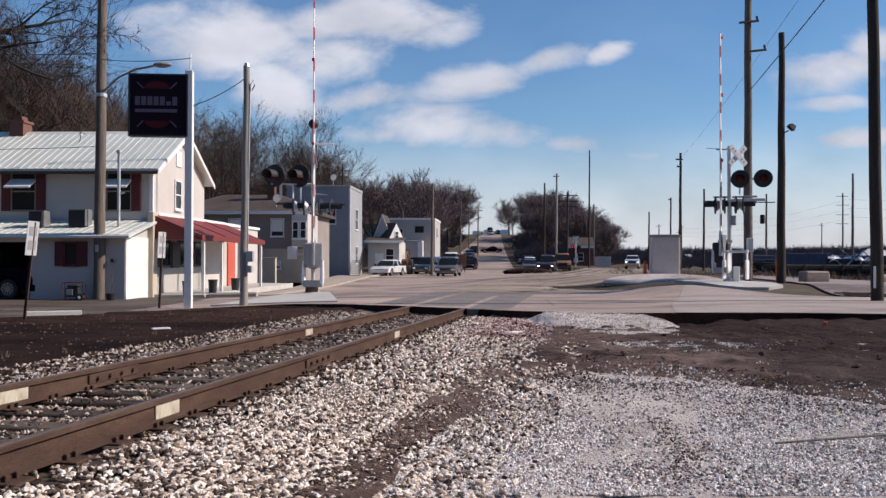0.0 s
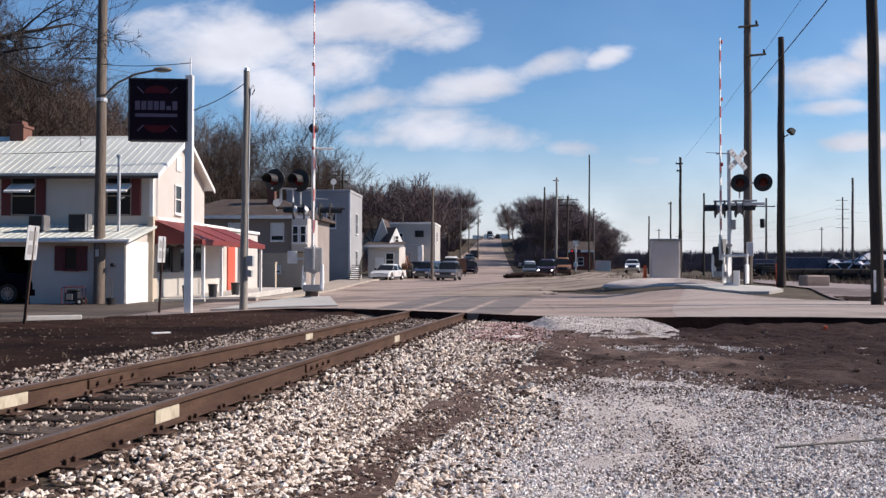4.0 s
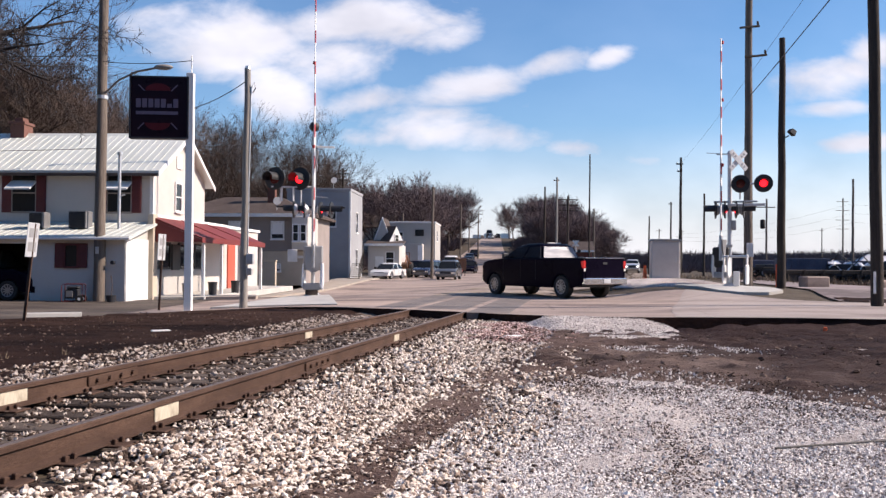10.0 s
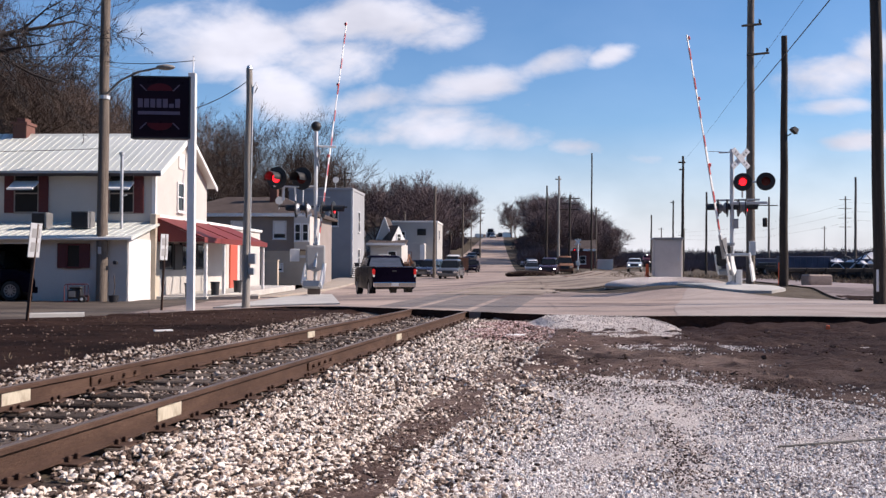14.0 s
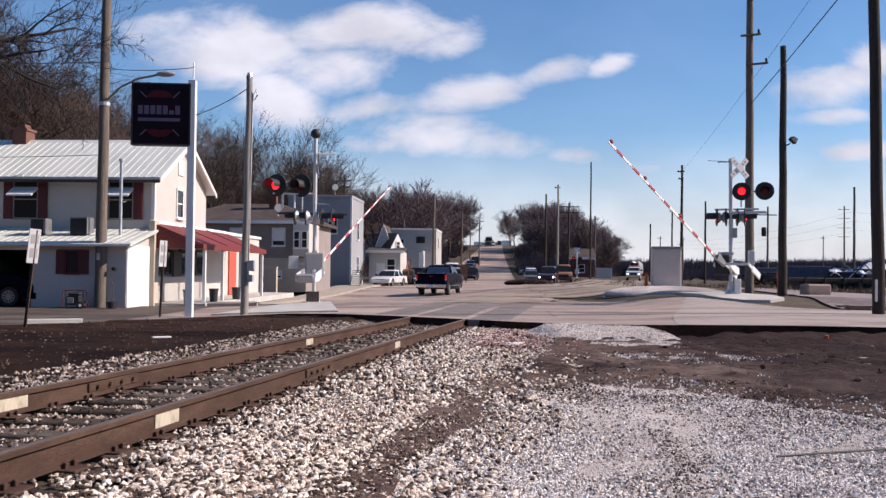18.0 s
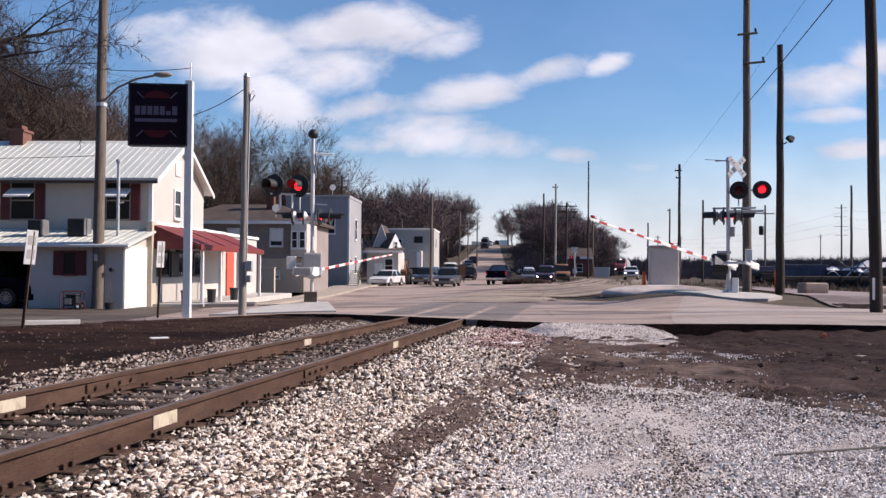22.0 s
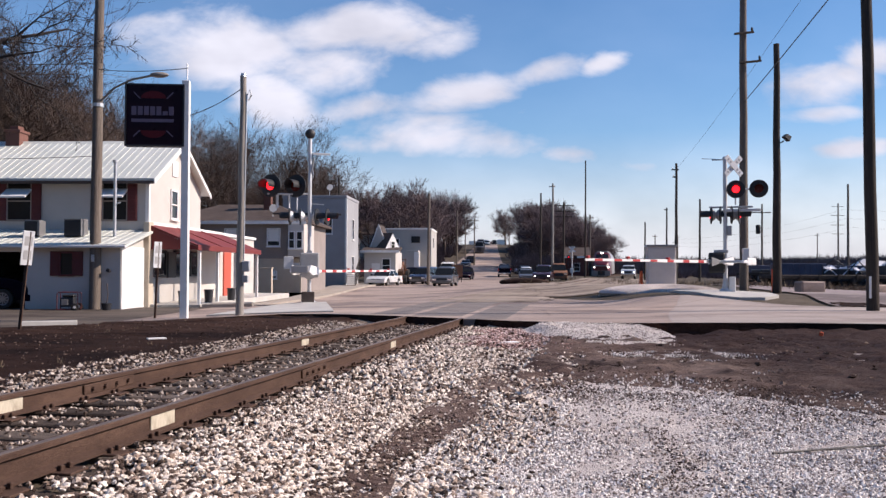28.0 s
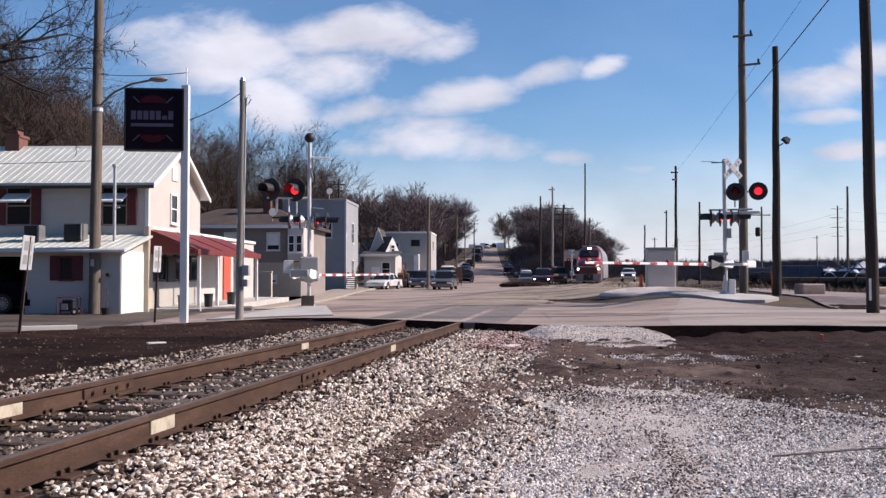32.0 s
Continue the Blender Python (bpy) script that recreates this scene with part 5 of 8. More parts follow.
def gable_roof(parent, x0, x1, y0, y1, ze, zr, over, mat, ribs=0.0, thick=0.1):
    """A roof whose ridge runs along x; ribs: spacing of the metal seams."""
    ym = (y0 + y1) / 2
    sl = (zr - ze) / (ym - y0)
    for sgn, ya in ((1, y0), (-1, y1)):
        lo = (ya - sgn * over, ze - over * sl)
        slope = part("roof", MB().slab([lo, (ym, zr), (ym, zr + thick), (lo[0], lo[1] + thick)], 0, x0 - over, x1 + over), mat, parent)
        if ribs:
            seam = MB().slab([(lo[0], lo[1] + thick), (ym, zr + thick), (ym, zr + thick + 0.018), (lo[0], lo[1] + thick + 0.018)], 0, -0.016, 0.016).mesh("seam", M[mat])
            k = x0 - over + 0.1
            while k < x1 + over:
                part("seam", seam, mat, slope, m=pose(k, 0, 0))
                k += ribs
    part("ridge_cap", MB().slab([(ym - 0.16, zr + thick - 0.09), (ym, zr + thick + 0.05), (ym + 0.16, zr + thick - 0.09), (ym, zr + thick + 0.01)], 0, x0 - over, x1 + over), mat, parent)


def brick_stack(parent, x0, x1, y0, y1, z0, z1):
    part("chimney", MB().box(x0, x1, y0, y1, z0, z1, 0.01).box(x0 - 0.05, x1 + 0.05, y0 - 0.05, y1 + 0.05, z1 - 0.12, z1, 0.01).box(x0 + 0.12, x1 - 0.12, y0 + 0.12, y1 - 0.12, z1, z1 + 0.18, 0.01), "brick", parent, "red brick chimney")


# white bar and grill house with a metal roof
jh = thing("white_house", "white two-storey house with pale metal roof and maroon shutters", "house", pose(-11.2, 32.0, -0.3, 0, 0, -2.2))
part("wall", MB().box(-15, 0, 0, 6.1, 0, 5.05).slab([(0, 5.05), (6.1, 5.05), (3.05, 6.72)], 0, -14.95, 0), "white_wall", jh, "white painted wall")
gable_roof(jh, -15, 0.0, 0, 6.1, 5.05, 6.75, 0.35, "metal_roof", 0.3)
# Eave board coloured dark to paint the shadow line below the roof.
part("eave_board", MB().box(-15.3, 0.36, -0.4, -0.36, 4.74, 4.86, 0.01), "shingle", jh, "eave board coloured as a dark shadow line")
for sgn in (1, -1):
    part("barge_board", MB().slab([(3.05, 6.62), (3.05, 6.8), (3.05 - sgn * 3.45, 4.92), (3.05 - sgn * 3.45, 4.74)], 0, 0.34, 0.38), "white_paint", jh)
part("corner_board", MB().box(-0.12, 0.02, -0.02, 0.12, 2.6, 5.05), "white_paint", jh)
for xw in (-5.05, -1.3):
    f = window(jh, pose(xw, -0.02, 3.4), 0.9, 1.42, "grey_wall", False)
    for sgn in (-1, 1):
        sh = part("shutter", MB().box(-0.19, 0.19, -0.05, 0.0, -0.05, 1.5, 0.01), "maroon", jh, "maroon slatted shutter", m=pose(xw + sgn * 0.68, -0.02, 3.4))
        for k in range(9):
            part("slat", MB().box(-0.15, 0.15, -0.066, -0.05, 0.05 + 0.155 * k, 0.15 + 0.155 * k, 0.004), "maroon", sh)
    part("window_awning", MB().slab([(-0.02, 1.2), (-0.55, 0.86), (-0.55, 0.8), (-0.02, 1.13)], 0, xw - 0.5, xw + 0.5, m=pose(0, 0, 3.4)), "white_paint", jh, "small white metal window awning")
part("window_unit", MB().box(-14.7, -14.1, -0.4, 0.0, 3.5, 4.0, 0.02), "grey_case", jh)
window(jh, pose(0.02, 2.66, 3.62, 0, 0, 90), 0.62, 1.1)
part("gable_vent", MB().box(0.0, 0.05, 2.45, 3.05, 5.35, 6.0, 0.01), "white_paint", jh, "white gable vent")
brick_stack(jh, -7.2, -6.6, 2.7, 3.4, 6.3, 7.35)
# lean-to on the yard side
part("lean_to", MB().slab([(-2.45, 0), (-0.02, 0), (-0.02, 2.86), (-2.45, 2.3)], 0, -3.45, -0.02), "white_wall", jh, "white single-storey lean-to")
for xp in (-8.0, -14.8):
    part("carport_post", MB().box(xp - 0.06, xp + 0.06, -2.5, -2.38, 0, 2.3, 0.01), "white_paint", jh)
# Added dark sheet that paints the shade under the carport roof.
part("carport_shade", MB().box(-14.9, -3.5, -0.09, -0.03, 0.0, 2.6), "pole_dark", jh, "dark sheet painting the carport shade")
part("carport_beam", MB().box(-15.0, -3.45, -2.5, -2.38, 2.1, 2.3, 0.01), "white_paint", jh)
part("carport_end", MB().slab([(-2.45, 0), (-0.02, 0), (-0.02, 2.86), (-2.45, 2.3)], 0, -15.1, -15.0), "white_wall", jh)
part("corner_pier", MB().box(-0.02, 0.2, -0.42, 0.02, 0, 3.3, 0.015), "tan_wall", jh, "weathered block corner pier")
lr = part("lean_to_roof", MB().slab([(-2.72, 2.26), (-0.01, 2.92), (-0.01, 3.0), (-2.72, 2.36)], 0, -15.2, 0.28), "metal_roof", jh, "pale ribbed metal lean-to roof")
lseam = MB().slab([(-2.72, 2.36), (-0.01, 3.0), (-0.01, 3.016), (-2.72, 2.376)], 0, -0.016, 0.016).mesh("seam", M["metal_roof"])
for k in range(51):
    part("seam", lseam, "metal_roof", lr, m=pose(0.2 - 0.3 * k, 0, 0))
part("gutter", MB().box(-15.2, 0.28, -2.8, -2.7, 2.24, 2.34, 0.02), "white_paint", jh)
# Panel over the lean-to end; its brighter white paints in the sunlight.
part("sunlit_end_panel", MB().box(-0.02, 0.02, -2.43, -0.02, 0, 2.3), "white_paint", jh, "lean-to end panel in a painted sunlit white")
window(jh, pose(-1.95, -2.47, 1.3), 0.42, 0.75, "maroon", False, 0)
for sgn in (-1, 1):
    part("shutter", MB().box(-0.17, 0.17, -0.05, 0.0, -0.05, 0.82, 0.01), "maroon", jh, "maroon shutter", m=pose(-1.95 + sgn * 0.42, -2.46, 1.3))
part("wall_vent", MB().tube([(-0.42, -2.6, 1.45), (-0.42, -2.46, 1.45)], 0.07, 8), "plastic_black", jh)
part("flue", MB().tube([(-0.75, -1.3, 2.6), (-0.75, -1.3, 5.45)], 0.06, 10).tube([(-0.75, -1.3, 5.42), (-0.75, -1.3, 5.52)], 0.1, 10).tube([(-0.75, -1.3, 3.9), (-0.55, -1.3, 3.95)], 0.03, 6), "galv", jh, "galvanised flue pipe", smooth=True)
# porch awning along the street front
part("porch_awning", MB().slab([(0.05, 3.22), (2.0, 2.42), (2.0, 2.36), (0.05, 3.1)], 1, -0.25, 9.2), "red_awning", jh, "dark red sloped porch awning")
part("awning_fascia", MB().box(1.97, 2.03, -0.25, 9.2, 2.22, 2.44, 0.01), "red_awning", jh, "dark red fascia board")
part("awning_end", MB().slab([(0.05, 3.1), (1.96, 2.36), (1.96, 2.25), (0.05, 2.25)], 1, -0.24, -0.2), "red_awning", jh, "dark red boarded awning end")
for ys_ in (2.9, 6.0):
    part("awning_seam", MB().slab([(0.05, 3.22), (2.0, 2.42), (2.0, 2.45), (0.05, 3.25)], 1, ys_, ys_ + 0.04), "red_awning", jh)
part("parapet_trim", MB().box(0.0, 0.07, -0.25, 9.3, 3.2, 3.32, 0.01), "white_paint", jh)
for yp in (0.3, 2.6, 5.2, 8.9):
    part("porch_post", MB().box(1.83, 1.95, yp - 0.06, yp + 0.06, 0, 2.3, 0.01), "white_paint", jh, "white square porch post")
part("porch_floor", MB().box(0.02, 2.15, -0.3, 15, -0.1, 0.17, 0.02), "concrete", jh, "tan concrete porch slab")
part("porch_dado", MB().box(0.02, 0.12, 0.0, 6.0, 0.17, 1.15, 0.01), "cream_wall", jh, "pale half-height wall")
for y0, w in ((0.9, 1.5), (3.6, 1.7), (5.3, 1.2)):
    window(jh, pose(0.06, y0, 1.25, 0, 0, 90), w, 0.95, "black_paint", False, 0)
part("door", MB().box(0.02, 0.1, 1.9, 2.8, 0.17, 2.2, 0.01), "black_paint", jh, "dark entrance door")
part("low_wing", MB().box(-6, 0.0, 6.1, 15.5, 0, 3.15, 0.02), "white_wall", jh, "white low wing with parapet")
part("wing_coping", MB().box(-6.05, 0.1, 6.12, 15.6, 3.15, 3.3, 0.015), "white_paint", jh)
part("door", MB().box(0.0, 0.08, 9.6, 10.8, 0.17, 2.35, 0.01), "red_door", jh, "bright red door")
window(jh, pose(0.02, 12.6, 1.2, 0, 0, 90), 1.2, 0.9, "black_paint", False, 0)
# rooftop coolers on the lean-to
for xa, w, h in ((-2.25, 0.62, 0.6), (-3.8, 0.5, 0.55)):
    ac = thing("cooling_unit", "grey metal cooling unit on the lean-to roof", "air conditioner", jh.matrix_basis @ pose(xa, -1.25, 2.7), "rooftop cooling units")
    part("case", MB().box(-w / 2, w / 2, -0.25, 0.25, 0.0, h, 0.025), "plastic_black", ac, "dark louvred case")
    part("side_panel", MB().box(w / 2, w / 2 + 0.05, -0.27, 0.27, 0, h + 0.02, 0.01), "galv_dull", ac)
    for k in range(5):
        part("louvre", MB().box(-w / 2 + 0.05, w / 2 - 0.05, -0.275, -0.25, 0.08 + 0.1 * k, 0.12 + 0.1 * k), "plastic_black", ac)
    part("top", MB().box(-w / 2, w / 2 + 0.04, -0.26, 0.26, h, h + 0.04, 0.01), "galv_dull", ac)
for px_, py_ in ((-9.6, 31.2), (-9.25, 33.4), (-9.0, 36.0)):
    bn = thing("litter_bin", "black round litter bin beside a porch post", "bin", pose(px_, py_, -0.14), "bins on the porch")
    part("drum", MB().tube([(0, 0, 0), (0, 0, 0.5)], [0.15, 0.18], 14), "plastic_black", bn, smooth=True)
    part("rim", MB().tube([(0, 0, 0.48), (0, 0, 0.53)], 0.195, 14), "plastic_black", bn)
gr = thing("generator_cart", "small dark portable generator in a maroon tube frame", "generator", pose(-12.85, 28.95, -0.25, 0, 0, 8))
part("engine", MB().box(-0.24, 0.2, -0.18, 0.18, 0.14, 0.46, 0.03), "plastic_black", gr, "dark engine block")
part("fuel_tank", MB().box(-0.2, 0.22, -0.17, 0.17, 0.47, 0.56, 0.04), "black_paint", gr)
for q in (-0.2, 0.2):
    part("frame_hoop", MB().tube([(-0.34, q, 0.05), (-0.34, q, 0.6), (-0.3, q, 0.64), (0.3, q, 0.64), (0.34, q, 0.6), (0.34, q, 0.05), (-0.34, q, 0.05)], 0.018, 7), "maroon", gr, "maroon tube hoop", smooth=True)
    w = part("wheel", MB().tube([(0.26, q * 1.25 - 0.03, 0.13), (0.26, q * 1.25 + 0.03, 0.13)], 0.13, 16), "rubber", gr, smooth=True)
    part("hub", MB().tube([(0.26, q * 1.25 - 0.04, 0.13), (0.26, q * 1.25 + 0.04, 0.13)], 0.05, 10), "white_paint", w, "pale wheel hub")
part("outlet_panel", MB().box(-0.2, 0.02, -0.2, -0.181, 0.2, 0.4, 0.006), "galv_dull", gr, "grey outlet panel")
pt = thing("flower_pot", "dark planter with a bare stem beside the wall", "plant pot", pose(-11.55, 28.95, -0.25))
part("pot", MB().tube([(0, 0, 0), (0, 0, 0.26)], [0.13, 0.18], 12), "plastic_black", pt, smooth=True)
part("stem", MB().tube([(0, 0, 0.2), (0.04, 0, 0.6), (0.0, 0, 0.95)], 0.015, 5), "bark", pt)
fn = thing("yard_screen", "tan painted block screen wall beside the pavement", "wall", pose(-11.2, 52.0, -0.3, 0, 0, -3))
part("blockwork", MB().box(-1.2, 0.75, -0.15, 0.15, 0, 1.55, 0.02), "tan_wall", fn)
part("coping", MB().box(-1.23, 0.78, -0.18, 0.18, 1.55, 1.62, 0.01), "tan_wall", fn)

# grey house
gh = thing("grey_house", "brown-grey two-storey house with dark hip roof", "house", pose(-9.0, 54.0, -0.3, 0, 0, -3.5))
part("wall", MB().box(-9, 0, 0, 8, 0, 4.55, 0.01), "grey_wall", gh, "brown-grey siding wall")
part("lower_wall", MB().box(-9.02, 0.03, -0.04, 0.02, 0, 2.2, 0.01), "tan_wall", gh, "pale tan rendered lower storey")
part("belt_board", MB().box(-9.04, 0.05, -0.07, 0.0, 2.2, 2.32, 0.01), "grey_wall", gh)
for k in range(13):
    part("siding_board", MB().box(-9.0, 0.0, -0.018, 0.002, 2.36 + 0.168 * k, 2.50 + 0.168 * k, 0.004), "grey_wall", gh)
rv = [(-9.4, -0.4, 4.5), (0.4, -0.4, 4.5), (0.4, 8.4, 4.5), (-9.4, 8.4, 4.5), (-6.5, 3.6, 6.0), (-2.5, 3.6, 6.0), (-9.4, -0.4, 4.65), (0.4, -0.4, 4.65), (0.4, 8.4, 4.65), (-9.4, 8.4, 4.65)]
part("roof", MB().add(rv, [(0, 1, 7, 6), (1, 2, 8, 7), (2, 3, 9, 8), (3, 0, 6, 9), (6, 7, 5, 4), (7, 8, 5), (8, 9, 4, 5), (9, 6, 4), (3, 2, 1, 0)]), "shingle", gh, "dark shingle hip roof")
part("eave_board", MB().box(-9.4, 0.4, -0.44, -0.405, 4.42, 4.64), "white_paint", gh)
for xw, zw, w, h in ((-1.8, 3.05, 0.75, 1.05), (-2.0, 0.95, 0.75, 0.4), (-4.6, 3.05, 0.75, 1.05)):
    window(gh, pose(xw, -0.06, zw), w, h, blind=0.75)
brick_stack(gh, -3.1, -2.6, 2.2, 2.7, 5.2, 7.3)
part("dish", MB().tube([(0, 0, 0), (0, -0.1, 0)], [0.08, 0.27], 14), "white_paint", gh, "white satellite dish", smooth=True, m=pose(-2.0, 0.5, 5.55, 20, 0, 25))
part("dish_mast", MB().tube([(-2.0, 0.5, 4.9), (-2.0, 0.5, 5.5)], 0.03, 6), "galv", gh)
part("side_bay", MB().box(-0.75, 0.3, -0.5, 2.5, 2.3, 4.45, 0.02), "white_wall", gh, "white enclosed upper bay")
for k in range(2):
    window(gh, pose(-0.5 + 0.5 * k, -0.52, 2.9), 0.3, 1.0)

bh = thing("blue_building", "blue-grey two-storey flat-roofed building", "building", pose(-8.0, 71.0, -0.3, 0, 0, -4))
part("wall", MB().box(-5.5, 0, 0, 6.2, 0, 7.6, 0.02), "blue_wall", bh, "blue-grey boarded wall")
part("parapet", MB().box(-5.55, 0.05, -0.05, 6.25, 7.6, 7.85, 0.02), "blue_wall", bh)
part("corner_trim", MB().box(-0.1, 0.06, -0.06, 0.1, 0, 7.6), "white_paint", bh)
for xw, zw in ((-3.2, 4.6), (-1.6, 4.6), (-3.2, 1.6)):
    window(bh, pose(xw, -0.02, zw), 0.7, 1.2)
window(bh, pose(0.02, 3.2, 4.2, 0, 0, 90), 0.8, 1.7)
window(bh, pose(0.02, 3.2, 1.2, 0, 0, 90), 0.8, 1.4)
part("dish", MB().tube([(0, 0, 0), (0, -0.1, 0)], [0.08, 0.27], 14), "white_paint", bh, "white satellite dish", smooth=True, m=pose(-1.55, 0.5, 8.6, 20, 0, 25))
part("dish_mast", MB().tube([(-1.55, 0.5, 7.3), (-1.55, 0.5, 8.6)], 0.03, 6), "galv", bh)
stair = MB()
for k in range(9):
    stair.box(0.12, 1.1, -1.9 + 0.28 * k, -1.62 + 0.28 * k, 0.17 * k, 0.17 * k + 0.06)
part("stair", stair, "pole_dark", bh, "dark wooden outside steps")
for k in range(5):
    part("baluster", MB().box(1.08, 1.14, -1.8 + 0.55 * k, -1.74 + 0.55 * k, 0.3 * k, 0.3 * k + 1.2), "pole_dark", bh)
part("handrail", MB().tube([(1.11, -1.9, 1.15), (1.11, 0.5, 2.55)], 0.04, 6), "pole_dark", bh)

wc = thing("white_cottage", "small white cottage with porch and dark gable roof", "house", pose(-4.2, 79.0, -0.3, 0, 0, -4))
part("wall", MB().box(-3.0, 0, 0, 5, 0, 3.2, 0.01), "white_wall", wc)
part("porch_roof", MB().slab([(-0.5, 3.15), (2.0, 3.55), (2.0, 3.68), (-0.5, 3.28)], 0, -3.3, 0.4), "shingle", wc)
part("fascia", MB().box(-3.3, 0.4, -0.56, -0.5, 3.1, 3.32), "white_paint", wc)
part("upper_storey", MB().slab([(-2.75, 3.0), (-1.2, 3.0), (-1.2, 3.7), (-1.95, 5.8), (-2.75, 3.7)], 1, 2.2, 6.0), "white_wall", wc, "white steep gable")
for sgn in (-1, 1):
    part("roof", MB().slab([(-1.95, 5.8), (-1.95, 5.92), (-1.95 + sgn * 0.95, 3.45), (-1.95 + sgn * 0.95, 3.33)], 1, 2.3, 6.2), "shingle", wc)
    part("bargeboard", MB().slab([(-1.95, 5.74), (-1.95, 5.96), (-1.95 + sgn * 0.97, 3.42), (-1.95 + sgn * 0.97, 3.22)], 1, 2.12, 2.29), "white_paint", wc, "white bargeboard")
turned = pose(-0.95, 2.2, 3.1, 0, 0, 48)
part("dormer", MB().slab([(-0.95, 0), (0.95, 0), (0.95, 0.35), (0, 1.9), (-0.95, 0.35)], 1, -0.6, 2.2), "white_paint", wc, "white dormer gable in the sun", m=turned)
for sgn in (-1, 1):
    part("dormer_roof", MB().slab([(0, 1.9), (0, 2.0), (sgn * 1.1, 0.15), (sgn * 1.1, 0.05)], 1, -0.55, 2.3), "shingle", wc, m=turned)
window(wc, turned @ pose(0, -0.62, 0.5), 0.4, 0.6)
window(wc, pose(-0.9, -0.02, 1.3), 0.7, 1.2)
part("door", MB().box(-2.3, -1.5, -0.04, 0.02, 0.1, 2.1, 0.01), "white_paint", wc)
fb = thing("flat_roof_building", "cream two-storey building with flat roof", "building", pose(-1.1, 106.0, -0.3, 0, 0, -4))
part("wall", MB().box(-7.0, 0, 0, 9, 0, 6.6, 0.02), "cream_wall", fb, "cream boarded wall")
part("coping", MB().box(-7.08, 0.08, -0.08, 9.08, 6.6, 6.8, 0.02), "white_paint", fb)
window(fb, pose(-2.0, -0.02, 5.0), 1.0, 0.7, "black_paint", False, 0)
window(fb, pose(-4.4, -0.02, 4.4), 0.5, 1.0)
window(fb, pose(0.02, 3.0, 4.4, 0, 0, 90), 1.0, 1.2)
part("front_wing", MB().box(-3.4, -1.4, -3.0, -0.02, 0, 3.9, 0.02), "cream_wall", fb)
part("sign_board", MB().box(-1.9, -1.3, -3.1, -3.02, 0.9, 3.7, 0.01), "white_paint", fb, "bright white sign board")
for x, y, w, d, h, mat, nm in ((-19, 128, 10, 9, 6.5, "grey_wall", "grey"), (-14, 150, 9, 9, 7.0, "cream_wall", "cream"), (24.0, 430, 12, 9, 3.0, "white_wall", "white")):
    hz = ground_z(x, y)
    fh = thing("distant_house", "distant " + nm + " house with a gable roof on the hill", "house", pose(x, y, hz - 0.3, 0, 0, -6), "houses up the hill")
    part("wall", MB().box(-w / 2, w / 2, 0, d, 0, h, 0.02), mat, fh)
    gable_roof(fh, -w / 2, w / 2, 0, d, h, h + (2.2 if h > 3 else 1.3), 0.4, "shingle", 0, 0.15)
    for k in (-0.25, 0.25):
        window(fh, pose(k * w, -0.02, h * 0.55), 1.0, 1.4)
rsd = thing("red_depot", "small red-brown building with white gable trim", "building", pose(24.5, 138, -0.1, 0, 0, -8))
part("wall", MB().box(-3.6, 0, 0, 6, 0, 3.6, 0.01), "red_shed", rsd)
gable_roof(rsd, -3.6, 0, 0, 6, 3.6, 5.0, 0.4, "shingle", 0, 0.12)
part("fascia", MB().box(-4.0, 0.4, -0.46, -0.41, 3.3, 3.6), "white_paint", rsd)
window(rsd, pose(-1.8, -0.02, 1.2), 0.9, 1.2)
part("white_shed", MB().box(0.6, 3.2, 1, 4, 0, 1.9, 0.02), "white_wall", rsd, "low white lean-to")
for x, y in ((20.3, 128), (35.2, 128)):
    fsg = thing("crossing_signal", "distant silver crossing signal with crossed boards", "crossing signal", pose(x, y, 0, 0, 0, -10), "signals of the far crossing")
    part("mast", MB().tube([(0, 0, 0), (0, 0, 4.9)], 0.09, 8), "silver_paint", fsg)
    for a in (45, -45):
        part("board", MB().box(-0.61, 0.61, -0.02, 0.02, -0.12, 0.12, m=pose(0, -0.1 - 0.0005 * a, 4.4, 0, a, 0)), "gate_white", fsg)
    for q in (-0.5, 0.5):
        part("lamp_head", MB().tube([(q, -0.2, 3.2), (q, -0.1, 3.2)], 0.3, 14), "black_paint", fsg)
        part("lens", MB().tube([(q, -0.23, 3.2), (q, -0.2, 3.2)], 0.09, 12), "lamp_red" if q < 0 and x < 30 else "lens_dark", fsg)
    part("lamp_bar", MB().box(-0.6, 0.6, -0.1, -0.04, 3.17, 3.23), "silver_paint", fsg)
    part("mechanism", MB().box(-0.3, 0.3, -0.2, 0.2, 0.8, 1.5, 0.03), "silver_paint", fsg)


# ---- vehicles (forward is +y, the origin on the ground under the middle) ----
def bevelled(mb, off, seg=2):
    bm = bmesh.new()
    vs = [bm.verts.new(p) for p in mb.v]
    for f in mb.f:
        bm.faces.new([vs[i] for i in f])
    bmesh.ops.recalc_face_normals(bm, faces=bm.faces)
    sharp = [e for e in bm.edges if len(e.link_faces) == 2 and e.calc_face_angle() > radians(25)]
    bmesh.ops.bevel(bm, geom=sharp, offset=off, segments=seg, affect="EDGES", profile=0.6, clamp_overlap=True)
    bm.verts.index_update()
    out = MB().add([v.co.copy() for v in bm.verts], [[v.index for v in f.verts] for f in bm.faces])
    bm.free()
    return out


def arch(yc, r, z0, n=9):
    return [(yc - r * math.cos(math.pi * k / n), z0 + r * math.sin(math.pi * k / n)) for k in range(n + 1)]


WHEELS = {}


